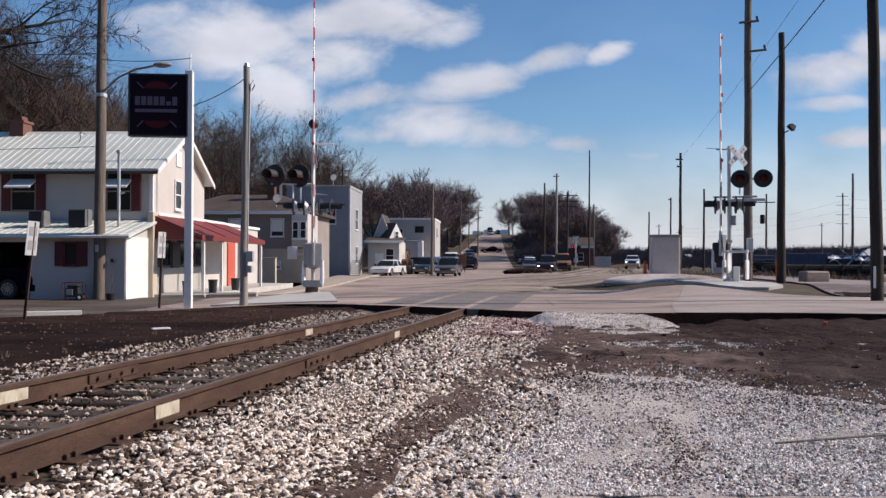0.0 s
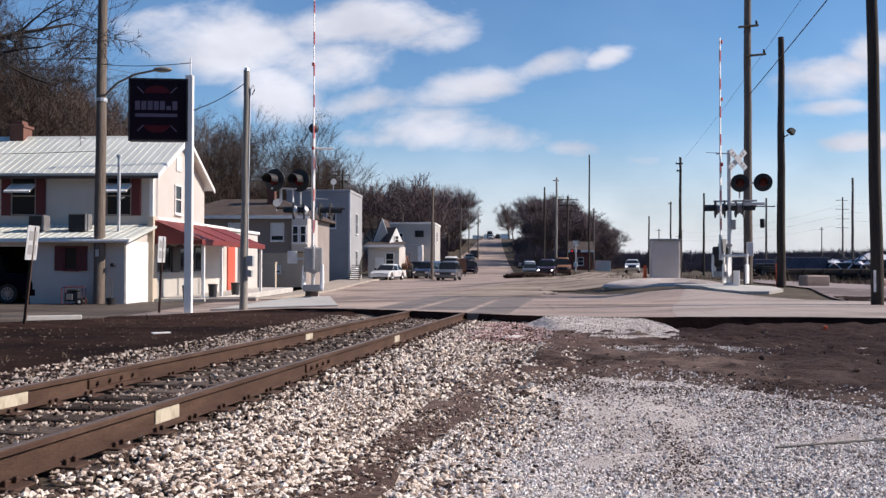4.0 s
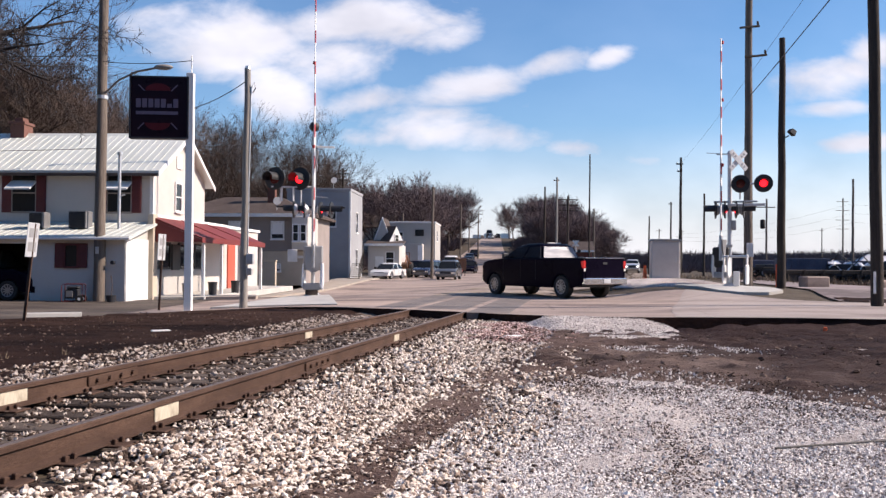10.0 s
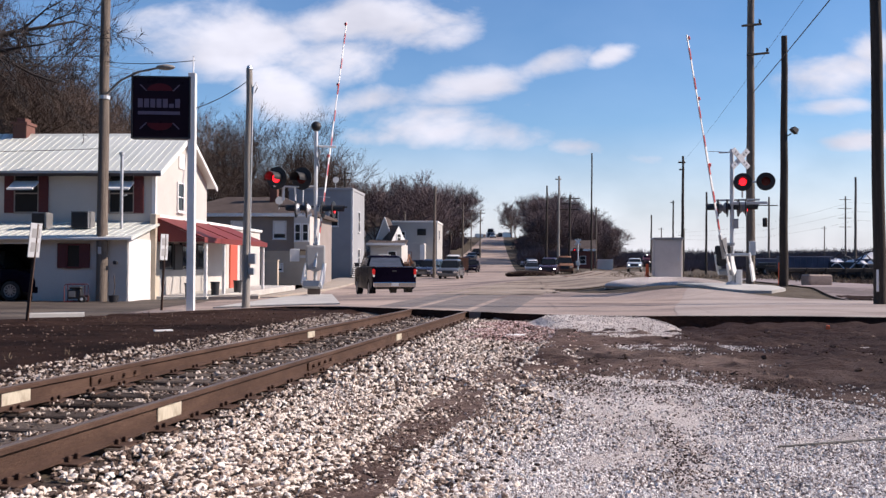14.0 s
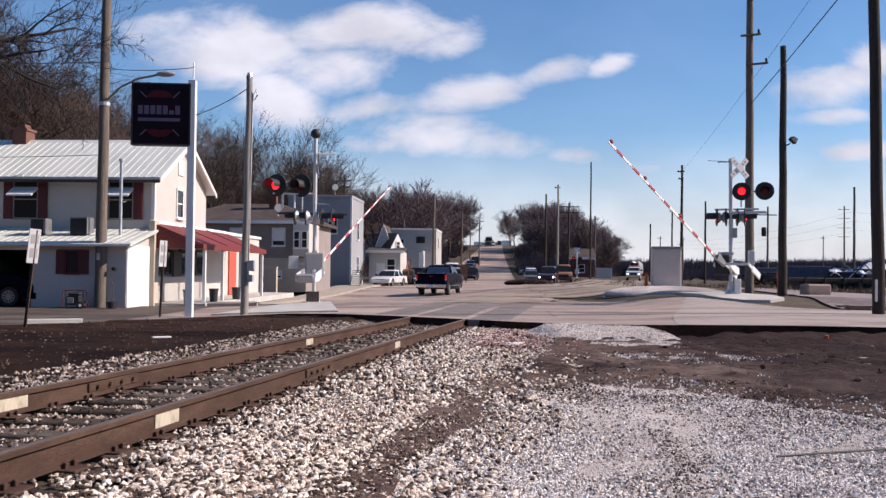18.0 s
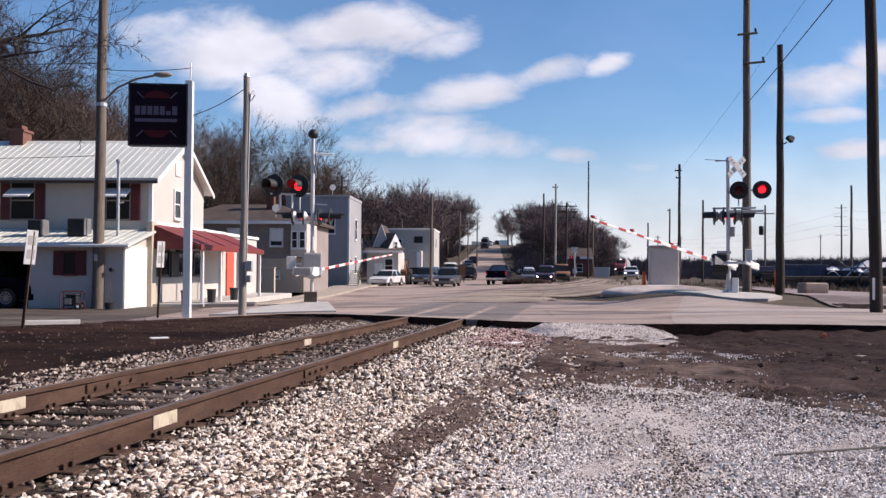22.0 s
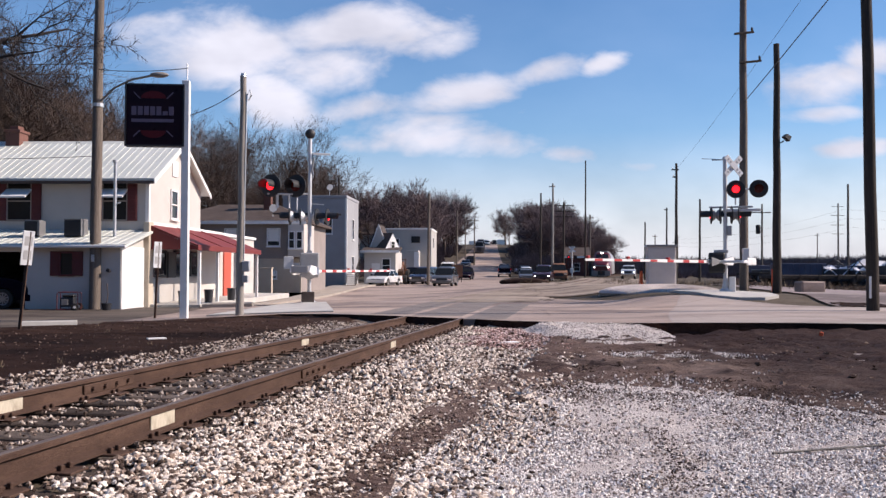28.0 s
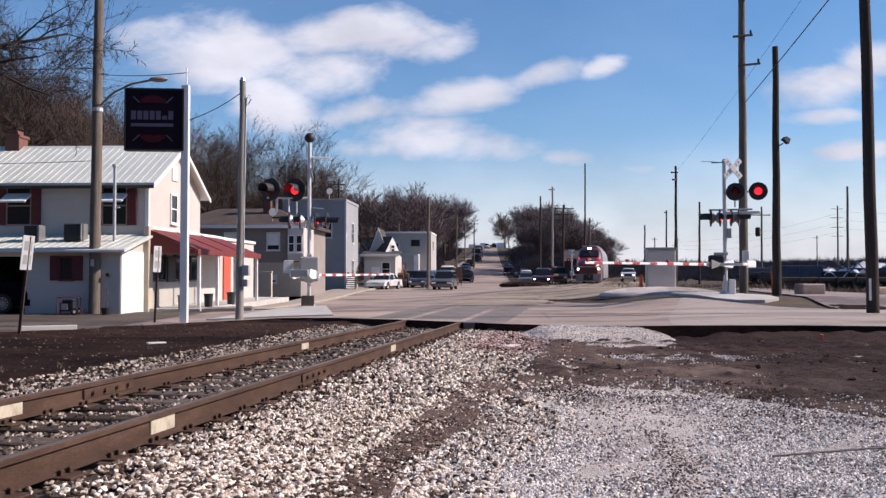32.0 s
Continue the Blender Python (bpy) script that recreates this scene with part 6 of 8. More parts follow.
def wheel_mesh(r, w):
    if (r, w) not in WHEELS:
        prof = [(r * 0.62, -w / 2), (r * 0.93, -w / 2), (r, -w / 2 + 0.03), (r, w / 2 - 0.03), (r * 0.93, w / 2), (r * 0.62, w / 2)]
        n, vs, fs = 26, [], []
        for j in range(n):
            a = 2 * math.pi * j / n
            vs += [(p[1], p[0] * math.cos(a), p[0] * math.sin(a)) for p in prof]
        k = len(prof)
        for j in range(n):
            fs += [(j * k + i, j * k + (i + 1) % k, ((j + 1) % n) * k + (i + 1) % k, ((j + 1) % n) * k + i) for i in range(k)]
        tyre = MB().add(vs, fs)
        rim = MB().tube([(w * 0.30, 0, 0), (w * 0.42, 0, 0)], [r * 0.62, r * 0.6], 20).tube([(-w * 0.42, 0, 0), (w * 0.30, 0, 0)], r * 0.615, 20)
        spoke = MB()
        for j in range(10):
            spoke.box(w * 0.42, w * 0.47, -0.022, 0.022, 0.03, r * 0.6, m=pose(0, 0, 0, 36 * j, 0, 0))
        ring = [(w * 0.47, r * 0.6 * math.cos(0.2618 * j), r * 0.6 * math.sin(0.2618 * j)) for j in range(25)]
        spoke.tube(ring, r * 0.05, 5)
        spoke.tube([(w * 0.4, 0, 0), (w * 0.5, 0, 0)], r * 0.16, 10)
        WHEELS[(r, w)] = [x.mesh(nm, M[mt], sm) for x, nm, mt, sm in ((tyre, "tyre", "rubber", True), (rim, "rim", "black_paint", False), (spoke, "spokes", "alloy", False))]
    return WHEELS[(r, w)]


def shell(side, x0, x1, off):
    """A side panel with rounded rims: vertices and faces."""
    b = bevelled(MB().slab(list(side), 0, x0, x1), off, 3)
    return b.v, b.f


def ring(y0, y1, w, z, n=28, power=7.0):
    """A rounded rectangle at the height z."""
    out = []
    for j in range(n):
        a = 2 * math.pi * (j + 0.5) / n
        c, q = math.cos(a), math.sin(a)
        k = (abs(c) ** power + abs(q) ** power) ** (-1 / power)
        out.append((w * c * k, (y0 + y1) / 2 + (y1 - y0) / 2 * q * k, z))
    return out


def cabin_mesh(levels):
    """Rounded cabin through rings: rear y, front y, half width and height of each."""
    vs = [v for lv in levels for v in ring(*lv)]
    n = len(vs) // len(levels)
    fs = [(k * n + j, k * n + (j + 1) % n, (k + 1) * n + (j + 1) % n, (k + 1) * n + j) for k in range(len(levels) - 1) for j in range(n)]
    fs += [tuple(reversed(range(n))), tuple(range(len(vs) - n, len(vs)))]
    return MB().add(vs, fs)


def car(name, label, category, m, L, W, H, paint, kind="suv", wheel_r=0.33, head=False, group=""):
    c = thing(name, label, category, m, group)
    hw, hl = W / 2, L / 2
    wf, wb = hl - 0.92 * (L / 4.8), -hl + 0.98 * (L / 4.8)
    if kind == "pickup":
        wf, wb = hl - 0.78, -hl + 1.12
    belt = H * {"sedan": 0.60, "suv": 0.575, "pickup": 0.715}[kind]
    zb = 0.28 if kind != "pickup" else 0.48
    ar = wheel_r + 0.07
    hood_y = {"sedan": hl - 1.25, "suv": hl - 1.1, "pickup": hl - 1.22}[kind]
    front_z = belt - 0.16 if kind != "pickup" else belt - 0.14
    side = [(-hl + 0.02, zb + 0.1), (-hl, belt - 0.2), (-hl + 0.06, belt)]
    if kind == "pickup":
        side = [(-hl, zb + 0.12), (-hl, belt + 0.0)]
    if kind == "pickup":
        side += [(hood_y, belt), (hl - 0.7, belt - 0.03), (hl - 0.3, belt - 0.08), (hl - 0.08, front_z), (hl, front_z - 0.14), (hl, zb + 0.08), (hl - 0.1, zb)]
    else:
        side += [(hood_y, belt + 0.0), (hood_y + 0.5, belt - 0.03), (hl - 0.28, front_z + 0.03), (hl - 0.08, front_z - 0.07), (hl, front_z - 0.24), (hl, zb + 0.08), (hl - 0.1, zb)]
    side += [p for p in reversed(arch(wf, ar, wheel_r * 0.9))] + [p for p in reversed(arch(wb, ar, wheel_r * 0.9))] + [(-hl + 0.12, zb)]
    floor_z = belt - 0.5
    bed = None
    if kind == "pickup":
        cab_back = -0.62
        # shell with an open bed behind the cab
        body = MB().add(*shell(side, -hw, -hw + 0.12, 0.05)).add(*shell(side, hw - 0.12, hw, 0.05))
        body.slab([(cab_back, zb + 0.1), (cab_back, belt), (hood_y, belt + 0.012), (hl - 0.7, belt - 0.018), (hl - 0.3, belt - 0.066), (hl - 0.08, front_z + 0.012), (hl, front_z - 0.13), (hl, zb + 0.08), (wf + ar + 0.05, zb), (wf + ar, wheel_r + 0.5), (wf - ar, wheel_r + 0.5), (wf - ar - 0.02, zb + 0.1)], 0, -hw + 0.11, hw - 0.11)
        body.box(-hw + 0.09, hw - 0.09, -hl + 0.02, cab_back, floor_z - 0.05, floor_z)
        body.box(-hw + 0.3, hw - 0.3, -hl + 0.1, wf, zb, zb + 0.12)
        bd = part("body", body, paint, c, smooth=True)
        part("tailgate", MB().box(-hw + 0.1, hw - 0.1, -hl - 0.02, -hl + 0.06, zb + 0.22, belt + 0.0, 0.025), paint, c, "black tailgate with a central latch")
        part("tailgate_cap", MB().box(-hw + 0.12, hw - 0.12, -hl - 0.03, -hl + 0.07, belt + 0.003, belt + 0.035, 0.01), "chrome", c, "bright tailgate cap")
        part("rocker_trim", MB().box(hw - 0.02, hw + 0.012, wb + 0.6, wf - 0.6, zb + 0.1, zb + 0.16, 0.01), "chrome", c, "chrome side trim")
        part("latch", MB().box(-0.1, 0.1, -hl - 0.035, -hl - 0.02, belt - 0.2, belt - 0.13, 0.005), "plastic_black", c)
        for sgn in (-1, 1):
            part("bed_rail", MB().box(sgn * hw - sgn * 0.05 - 0.06, sgn * hw - sgn * 0.05 + 0.06, -hl, cab_back, belt, belt + 0.03, 0.01), "plastic_black", c)
    else:
        bd = part("body", bevelled(MB().slab(side, 0, -hw, hw), 0.06), paint, c, smooth=True)
    # greenhouse
    if kind == "sedan":
        gy = [(-hl + 0.75, -hl + 1.45), (hood_y - 0.05, hood_y - 0.95)]
    elif kind == "suv":
        gy = [(-hl + 0.05, -hl + 0.35), (hood_y - 0.05, hood_y - 0.75)]
    else:
        gy = [(-0.64, -0.44), (hood_y - 0.02, hood_y - 0.92)]
    (ya, yb), (yd, yc) = gy
    i0, i1 = hw - 0.07, hw - 0.24
    gv = [(-i0, ya, belt), (i0, ya, belt), (i0, yd, belt), (-i0, yd, belt), (-i1, yb, H), (i1, yb, H), (i1, yc, H), (-i1, yc, H)]
    levels = []
    for k, slim in ((0.0, 1.0), (0.45, 1.0), (0.8, 1.0), (0.93, 0.965), (1.0, 0.86)):
        levels.append((ya + (yb - ya) * k + (1 - slim) * 1.2, yd + (yc - yd) * k - (1 - slim) * 1.6, (i0 + (i1 - i0) * k) * slim, belt - 0.03 * (k == 0) + (H - belt) * k))
    part("cabin", cabin_mesh(levels), paint, c, smooth=True)
    gv = [(x, y, z) for x, y, z in (Vector(q) for q in gv)]
    roof_k = 0.84
    for q in range(4):
        gv[q + 4] = tuple(Vector(gv[q]).lerp(Vector(gv[q + 4]), roof_k))

    def pane(a, b, cc, d, push, nm, inset=0.1, top=0.12):
        a, b, cc, d = (Vector(p) for p in (a, b, cc, d))
        cen = (a + b + cc + d) / 4
        q = []
        for p in (a, b, cc, d):
            q.append(p + (cen - p) * inset)
        nrm = (b - a).cross(d - a).normalized()
        if nrm.dot(Vector(push)) < 0:
            nrm = -nrm
        o = [p + nrm * 0.006 for p in q] + [p - nrm * 0.03 for p in q]
        part(nm, MB().add(o, [(0, 1, 2, 3), (7, 6, 5, 4), (0, 4, 5, 1), (1, 5, 6, 2), (2, 6, 7, 3), (3, 7, 4, 0)]), {"side_window": "truck_glass", "rear_window": "sky_reflection_glass"}.get(nm, "car_glass") if kind == "pickup" else "car_glass", c)
    pane(gv[3], gv[2], gv[6], gv[7], (0, 1, 0.4), "windscreen")
    pane(gv[0], gv[1], gv[5], gv[4], (0, -1, 0.3), "rear_window", 0.13)
    for sgn, (p0, p1, p2, p3) in ((1, (gv[1], gv[2], gv[6], gv[5])), (-1, (gv[0], gv[3], gv[7], gv[4]))):
        p0, p1, p2, p3 = (Vector(p) for p in (p0, p1, p2, p3))
        cuts = (0.0, 0.46, 1.0) if kind != "suv" else (0.0, 0.3, 0.62, 1.0)
        for u, w in zip(cuts, cuts[1:]):
            pane(p0.lerp(p1, u), p0.lerp(p1, w), p3.lerp(p2, w), p3.lerp(p2, u), (sgn, 0, 0.2), "side_window", 0.13)
        ymid = (p0.y + p1.y) / 2
        for yy in (p0.y + 0.25, ymid - 0.02, p1.y - 0.12):
            part("door_gap", MB().box(sgn * hw - 0.008, sgn * hw + 0.003, yy - 0.006, yy + 0.006, zb + 0.15, belt - 0.02), "plastic_black", c)
        for yy in (p0.y + 0.45, ymid + 0.15):
            part("door_handle", MB().box(sgn * hw - 0.01, sgn * hw + 0.03, yy - 0.1, yy + 0.1, belt - 0.14, belt - 0.1, 0.008), paint, c)
        part("mirror", bevelled(MB().box(sgn * hw, sgn * (hw + 0.22), yd - 0.42, yd - 0.3, belt, belt + 0.2), 0.03), "plastic_black", c)
    for wy in (wf, wb):
        for sgn in (-1, 1):
            ms = wheel_mesh(wheel_r, 0.22 if kind != "pickup" else 0.27)
            w = part("wheel", ms[0], "rubber", c, m=pose(sgn * (hw - 0.14), wy, wheel_r, 0, 0, 0 if sgn > 0 else 180))
            part("rim", ms[1], "black_paint", w)
            part("spokes", ms[2], "alloy", w, "grey alloy spokes")
    hb = "chrome" if kind == "pickup" else paint
    part("front_bumper", bevelled(MB().box(-hw + 0.03, hw - 0.03, hl - 0.1, hl + 0.09, zb, zb + 0.24), 0.03), hb, c)
    part("rear_bumper", bevelled(MB().box(-hw + 0.03, hw - 0.03, -hl - 0.12, -hl + 0.08, zb + 0.02, zb + 0.24), 0.03), hb, c, "chrome step bumper" if kind == "pickup" else "")
    part("grille", MB().box(-hw * 0.5, hw * 0.5, hl - 0.02, hl + 0.03, zb + 0.28, front_z - 0.1, 0.01), "plastic_black", c)
    for sgn in (-1, 1):
        xa, xb = sorted((sgn * (hw - 0.04), sgn * (hw - 0.42)))
        part("headlight", MB().box(xa + 0.1 * head, xb - 0.1 * head, hl - 0.1, hl + 0.02, front_z - 0.32, front_z - 0.14 - 0.06 * head, 0.015), "lamp_white" if head else "chrome", c, "clear headlight")
        xa, xb = sorted((sgn * (hw - 0.0), sgn * (hw - 0.12)))
        tz = belt - 0.33
        part("tail_light", MB().box(xa, xb, -hl - 0.025, -hl + 0.1, tz, tz + (0.25 if kind != "sedan" else 0.16), 0.015), "tail_red", c, "red tail light")
        if kind == "pickup":
            part("tail_lens", MB().box(xa + 0.02, xb - 0.02, -hl - 0.032, -hl - 0.02, tz - 0.1, tz - 0.005, 0.004), "white_paint", c)
    part("number_plate", MB().box(-0.16, 0.16, -hl - 0.14, -hl - 0.121, zb + 0.06, zb + 0.2, 0.004), "silver_paint", c, "pale number plate")
    part("underbody", MB().box(-hw + 0.25, hw - 0.25, -hl + 0.3, hl - 0.3, zb - 0.08, zb + 0.06), "plastic_black", c)
    return c


truck = car("pickup_truck", "black crew-cab pickup truck with chrome rear bumper", "pickup truck", pose(20, 18, 0.1), 5.75, 1.98, 1.93, "car_black", "pickup", 0.4)
part("roof_marker", MB().box(-0.3, 0.3, -0.28, -0.2, 1.93, 1.97, 0.01), "white_paint", truck)


def on_street(x, y):
    return upper(x, y) + 0.013


def park(name, label, cat, x, y, rz, *dims, **kw):
    return car(name, label, cat, pose(x, y, on_street(x, y), 0, 0, rz), *dims, **kw)


park("sedan", "silver-white sedan parked at the kerb", "car", -5.0, 75.5, 163, 4.6, 1.8, 1.45, "car_white", "sedan", group="parked cars")
park("suv", "dark grey sport utility car facing down the street", "car", 0.5, 74.0, 171, 4.5, 1.8, 1.72, "car_grey", "suv", group="parked cars")
park("suv", "dark maroon sport utility car with lights on", "car", 11.2, 90, 168, 4.8, 1.9, 1.8, "car_maroon", "suv", head=True, group="parked cars")
park("suv", "dark blue sport utility car at the kerb", "car", -1.5, 84, 160, 4.7, 1.85, 1.75, "car_blue", "suv", group="parked cars")
park("suv", "dark sport utility car beside an old tractor", "car", -2.75, 86.5, 150, 4.6, 1.85, 1.7, "car_black", "suv", group="parked cars")
park("van", "dull orange van parked beside the track", "van", 13.7, 96, 172, 4.9, 1.95, 2.0, "rust_orange", "suv", 0.34, group="parked cars")
park("pickup_truck", "white pickup truck on the gravel road", "pickup truck", 25.4, 112, 166, 5.3, 1.9, 1.85, "car_white", "pickup", 0.38, head=True, group="parked cars")
park("van", "white box-shaped van parked on the street", "van", 1.0, 110, 176, 5.4, 2.1, 2.4, "car_white", "suv", 0.36, group="parked cars")
park("suv", "black sport utility car under the carport roof", "car", -17.0, 30.7, -92, 4.8, 1.95, 1.95, "car_black", "suv", 0.36, group="parked cars")
for i, (x, y, pt_, kd, nm) in enumerate(((10.8, 104, "car_grey", "sedan", "grey"), (11.6, 112, "car_white", "suv", "white"), (12.4, 121, "car_blue", "suv", "dark blue"), (13.2, 130, "car_black", "pickup", "black"),
                                          (13.6, 141, "car_silver", "sedan", "silver"), (14.4, 152, "car_grey", "suv", "grey"), (15.2, 166, "car_blue", "sedan", "dark blue"), (3.2, 134, "car_black", "suv", "black"),
                                          (3.6, 115, "car_black", "suv", "black"), (5.0, 160, "car_grey", "pickup", "grey"), (6.6, 180, "car_black", "suv", "black"), (17.0, 300, "car_white", "suv", "white"), (21.5, 330, "car_black", "suv", "black"))):
    park({"sedan": "sedan", "suv": "suv", "pickup": "pickup_truck"}[kd], nm + " " + {"sedan": "sedan", "suv": "sport utility car", "pickup": "pickup"}[kd] + " parked along the street", "car", x, y, 176 - (i % 3) * 2, 4.8, 1.85, 1.5 if kd == "sedan" else 1.75, pt_, kd, group="parked cars")

HILL_TRUCKS = [park("box_truck", nm, "truck", x, y, 176, 6.5, 2.4, 3.3, "car_grey", "suv", 0.45, group="trucks coming down the hill")
               for x, y, nm in ((18.0, 340, "dark box-bodied truck coming down the hill"), (19.0, 360, "dark covered truck following down the hill"))]
crossing_car = park("sedan", "dark sedan turning off the hill street", "car", 10.6, 185, 88, 4.7, 1.8, 1.42, "car_black", "sedan")

# old orange tractor by the cottage
tr = thing("tractor", "old rusty orange tractor with a loader", "tractor", pose(-4.1, 83.5, on_street(-4.1, 83.5), 0, 0, 175))
part("bonnet", bevelled(MB().box(-0.35, 0.35, 0.0, 1.7, 0.8, 1.5), 0.06), "rust_orange", tr)
part("mudguard", bevelled(MB().box(-0.85, 0.85, -1.0, 0.0, 0.9, 1.5), 0.08), "rust_orange", tr)
part("canopy_frame", MB().box(-0.6, -0.54, -0.9, -0.84, 1.4, 2.5).box(0.54, 0.6, -0.9, -0.84, 1.4, 2.5).box(-0.6, 0.6, -0.9, -0.84, 2.44, 2.5), "rust_orange", tr)
part("loader_arm", MB().tube([(-0.6, 0.0, 1.5), (-0.6, 1.4, 2.2), (-0.6, 2.4, 1.4)], 0.08, 6).tube([(0.6, 0.0, 1.5), (0.6, 1.4, 2.2), (0.6, 2.4, 1.4)], 0.08, 6), "rust_orange", tr)
part("bucket", MB().slab([(2.3, 1.5), (2.9, 1.3), (2.9, 1.2), (2.4, 0.9), (2.2, 1.2)], 0, -0.8, 0.8), "rail_rust", tr)
for sgn in (-1, 1):
    for wy, wr in ((-0.5, 0.75), (1.3, 0.45)):
        ms = wheel_mesh(wr, 0.35)
        w = part("wheel", ms[0], "rubber", tr, m=pose(sgn * 0.8, wy, wr, 0, 0, 0 if sgn > 0 else 180))
        part("rim", ms[1], "rust_orange", w)
# white trailers at the crest of the hill
for dx, L, h in ((-8.2, 3.6, 2.3), (-3.4, 2.6, 2.9), (5.2, 4.4, 3.0)):
    y = 392
    x = street_x(y) + dx
    bt = thing("box_trailer", "white box trailer at the crest of the hill", "trailer", pose(x, y, upper(x, y)), "white trailers on the hill")
    part("body", bevelled(MB().box(-L / 2, L / 2, -3.0, 3.0, 0.6, 0.6 + h), 0.08), "gate_white", bt)
    part("bumper", MB().box(-L / 2, L / 2, -3.1, -3.0, 0.35, 0.6, 0.02), "pole_dark", bt)
    part("roof_edge", MB().box(-L / 2, L / 2, -3.02, 3.02, 0.56 + h, 0.63 + h, 0.01), "galv", bt)
    for sgn in (-1, 1):
        part("wheel", wheel_mesh(0.5, 0.3)[0], "rubber", bt, m=pose(sgn * (L / 2 - 0.25), -1.8, 0.5, 0, 0, 0 if sgn > 0 else 180))
# orange board and depot clutter
ob = thing("site_board", "faded red-orange board beside the street", "board", pose(2.0, 96, on_street(2, 96)))
part("plate", MB().box(-0.6, 0.6, -0.03, 0.03, 0.6, 2.0, 0.01), "rust_orange", ob)
part("leg", MB().box(-0.5, -0.42, -0.03, 0.03, 0, 0.6), "pole_dark", ob)
part("leg", MB().box(0.42, 0.5, -0.03, 0.03, 0, 0.6), "pole_dark", ob)


def trailer(x, y, rz, L, h, mat, label, top=None):
    t = thing("flatbed_trailer", label, "trailer", pose(x, y, upper(x, y), 0, 0, rz), "machines in the depot yard")
    part("deck", MB().box(-L / 2, L / 2, -1.2, 1.2, 0.75, 1.0, 0.03), "pole_dark", t, "dark steel deck")
    if h > 0:
        part("load", bevelled(MB().box(-L / 2 + 0.3, L / 2 - 0.3, -1.1, 1.1, 1.0, 1.0 + h), 0.06), mat, t)
    if top:
        part("cover", MB().add([(-L * 0.3, -1, 1.0 + h), (L * 0.3, -1, 1.0 + h), (L * 0.3, 1, 1.0 + h), (-L * 0.3, 1, 1.0 + h), (-L * 0.15, -0.4, 2.0 + h), (L * 0.1, 0.2, 1.8 + h)],
                               [(0, 1, 5, 4), (1, 2, 5), (2, 3, 4, 5), (3, 0, 4), (3, 2, 1, 0)]), "tarp", t, "crumpled pale tarpaulin")
    for q in (-0.35, -0.2, 0.3):
        for sgn in (-1, 1):
            part("wheel", wheel_mesh(0.45, 0.27)[0], "rubber", t, m=pose(q * L, sgn * 1.0, 0.45, 0, 0, 90 * sgn))
    return t


trailer(36, 86, 4, 10, 0.75, "trailer_blue", "low trailer with blue containers in the yard")
trailer(44, 84, -3, 9, 0.4, "plastic_black", "dark low-loader trailer with pale tarpaulin", True)
trailer(48, 92, 6, 8, 1.0, "plastic_black", "dark covered trailer in the depot yard")
trailer(33, 72, 2, 12, 0.25, "plastic_black", "long dark flatbed trailer in the yard")
trailer(58, 95, 0, 10, 0.8, "plastic_black", "dark low-loader with pale tarpaulin", True)
park("pickup_truck", "dark pickup parked in the depot yard", "pickup truck", 38.5, 96, 80, 5.4, 1.95, 1.8, "car_blue", "pickup", 0.38, group="parked cars")
park("sedan", "dark sedan parked in the depot yard", "car", 44.5, 98, 75, 4.7, 1.8, 1.45, "car_black", "sedan", group="parked cars")
low = thing("low_loader", "long dark low-loader trailer in the depot yard", "trailer", pose(24.0, 50.5, upper(24, 50.5), 0, 0, 3), "machines in the depot yard")
part("deck", MB().box(-4.2, 4.6, -1.25, 1.25, 0.62, 0.86, 0.03), "pole_dark", low, "dark steel deck")
part("gooseneck", MB().slab([(4.4, 0.7), (5.6, 1.15), (7.0, 1.15), (7.0, 1.35), (5.4, 1.35), (4.4, 0.88)], 1, -0.9, 0.9), "pole_dark", low, "raised dark gooseneck")
part("headboard", MB().box(4.35, 4.5, -1.2, 1.2, 0.86, 1.7, 0.02), "pole_dark", low)
for q in range(8):
    part("stake", MB().box(-4.0 + 1.15 * q, -3.9 + 1.15 * q, -1.31, -1.25, 0.55, 0.9, 0.01), "pole_dark", low)
for q in (-3.4, -2.4, -1.4):
    for sgn in (-1, 1):
        w = part("wheel", wheel_mesh(0.42, 0.27)[0], "rubber", low, m=pose(q, sgn * 1.0, 0.42, 0, 0, 90 * sgn))
        part("rim", wheel_mesh(0.42, 0.27)[1], "galv", w)
for x, y, L, h, mat, nm in ((25.8, 60, 3.2, 1.15, "trailer_pale", "pale blue box body on blocks in the yard"), (30.2, 61, 2.4, 1.0, "trailer_blue", "dark blue steel bin in the depot yard")):
    bx_ = thing("storage_box", nm, "container", pose(x, y, upper(x, y), 0, 0, -6), "machines in the depot yard")
    part("body", bevelled(MB().box(-L / 2, L / 2, -1.1, 1.1, 0.5, 0.5 + h), 0.04), mat, bx_)
    for q in range(int(L / 0.4)):
        part("rib", MB().box(-L / 2 + 0.15 + 0.4 * q, -L / 2 + 0.2 + 0.4 * q, -1.14, -1.1, 0.55, 0.45 + h, 0.008), mat, bx_)
    part("skid", MB().box(-L / 2, L / 2, -0.9, -0.7, 0, 0.5).box(-L / 2, L / 2, 0.7, 0.9, 0, 0.5), "pole_dark", bx_)
rr = random.Random(18)
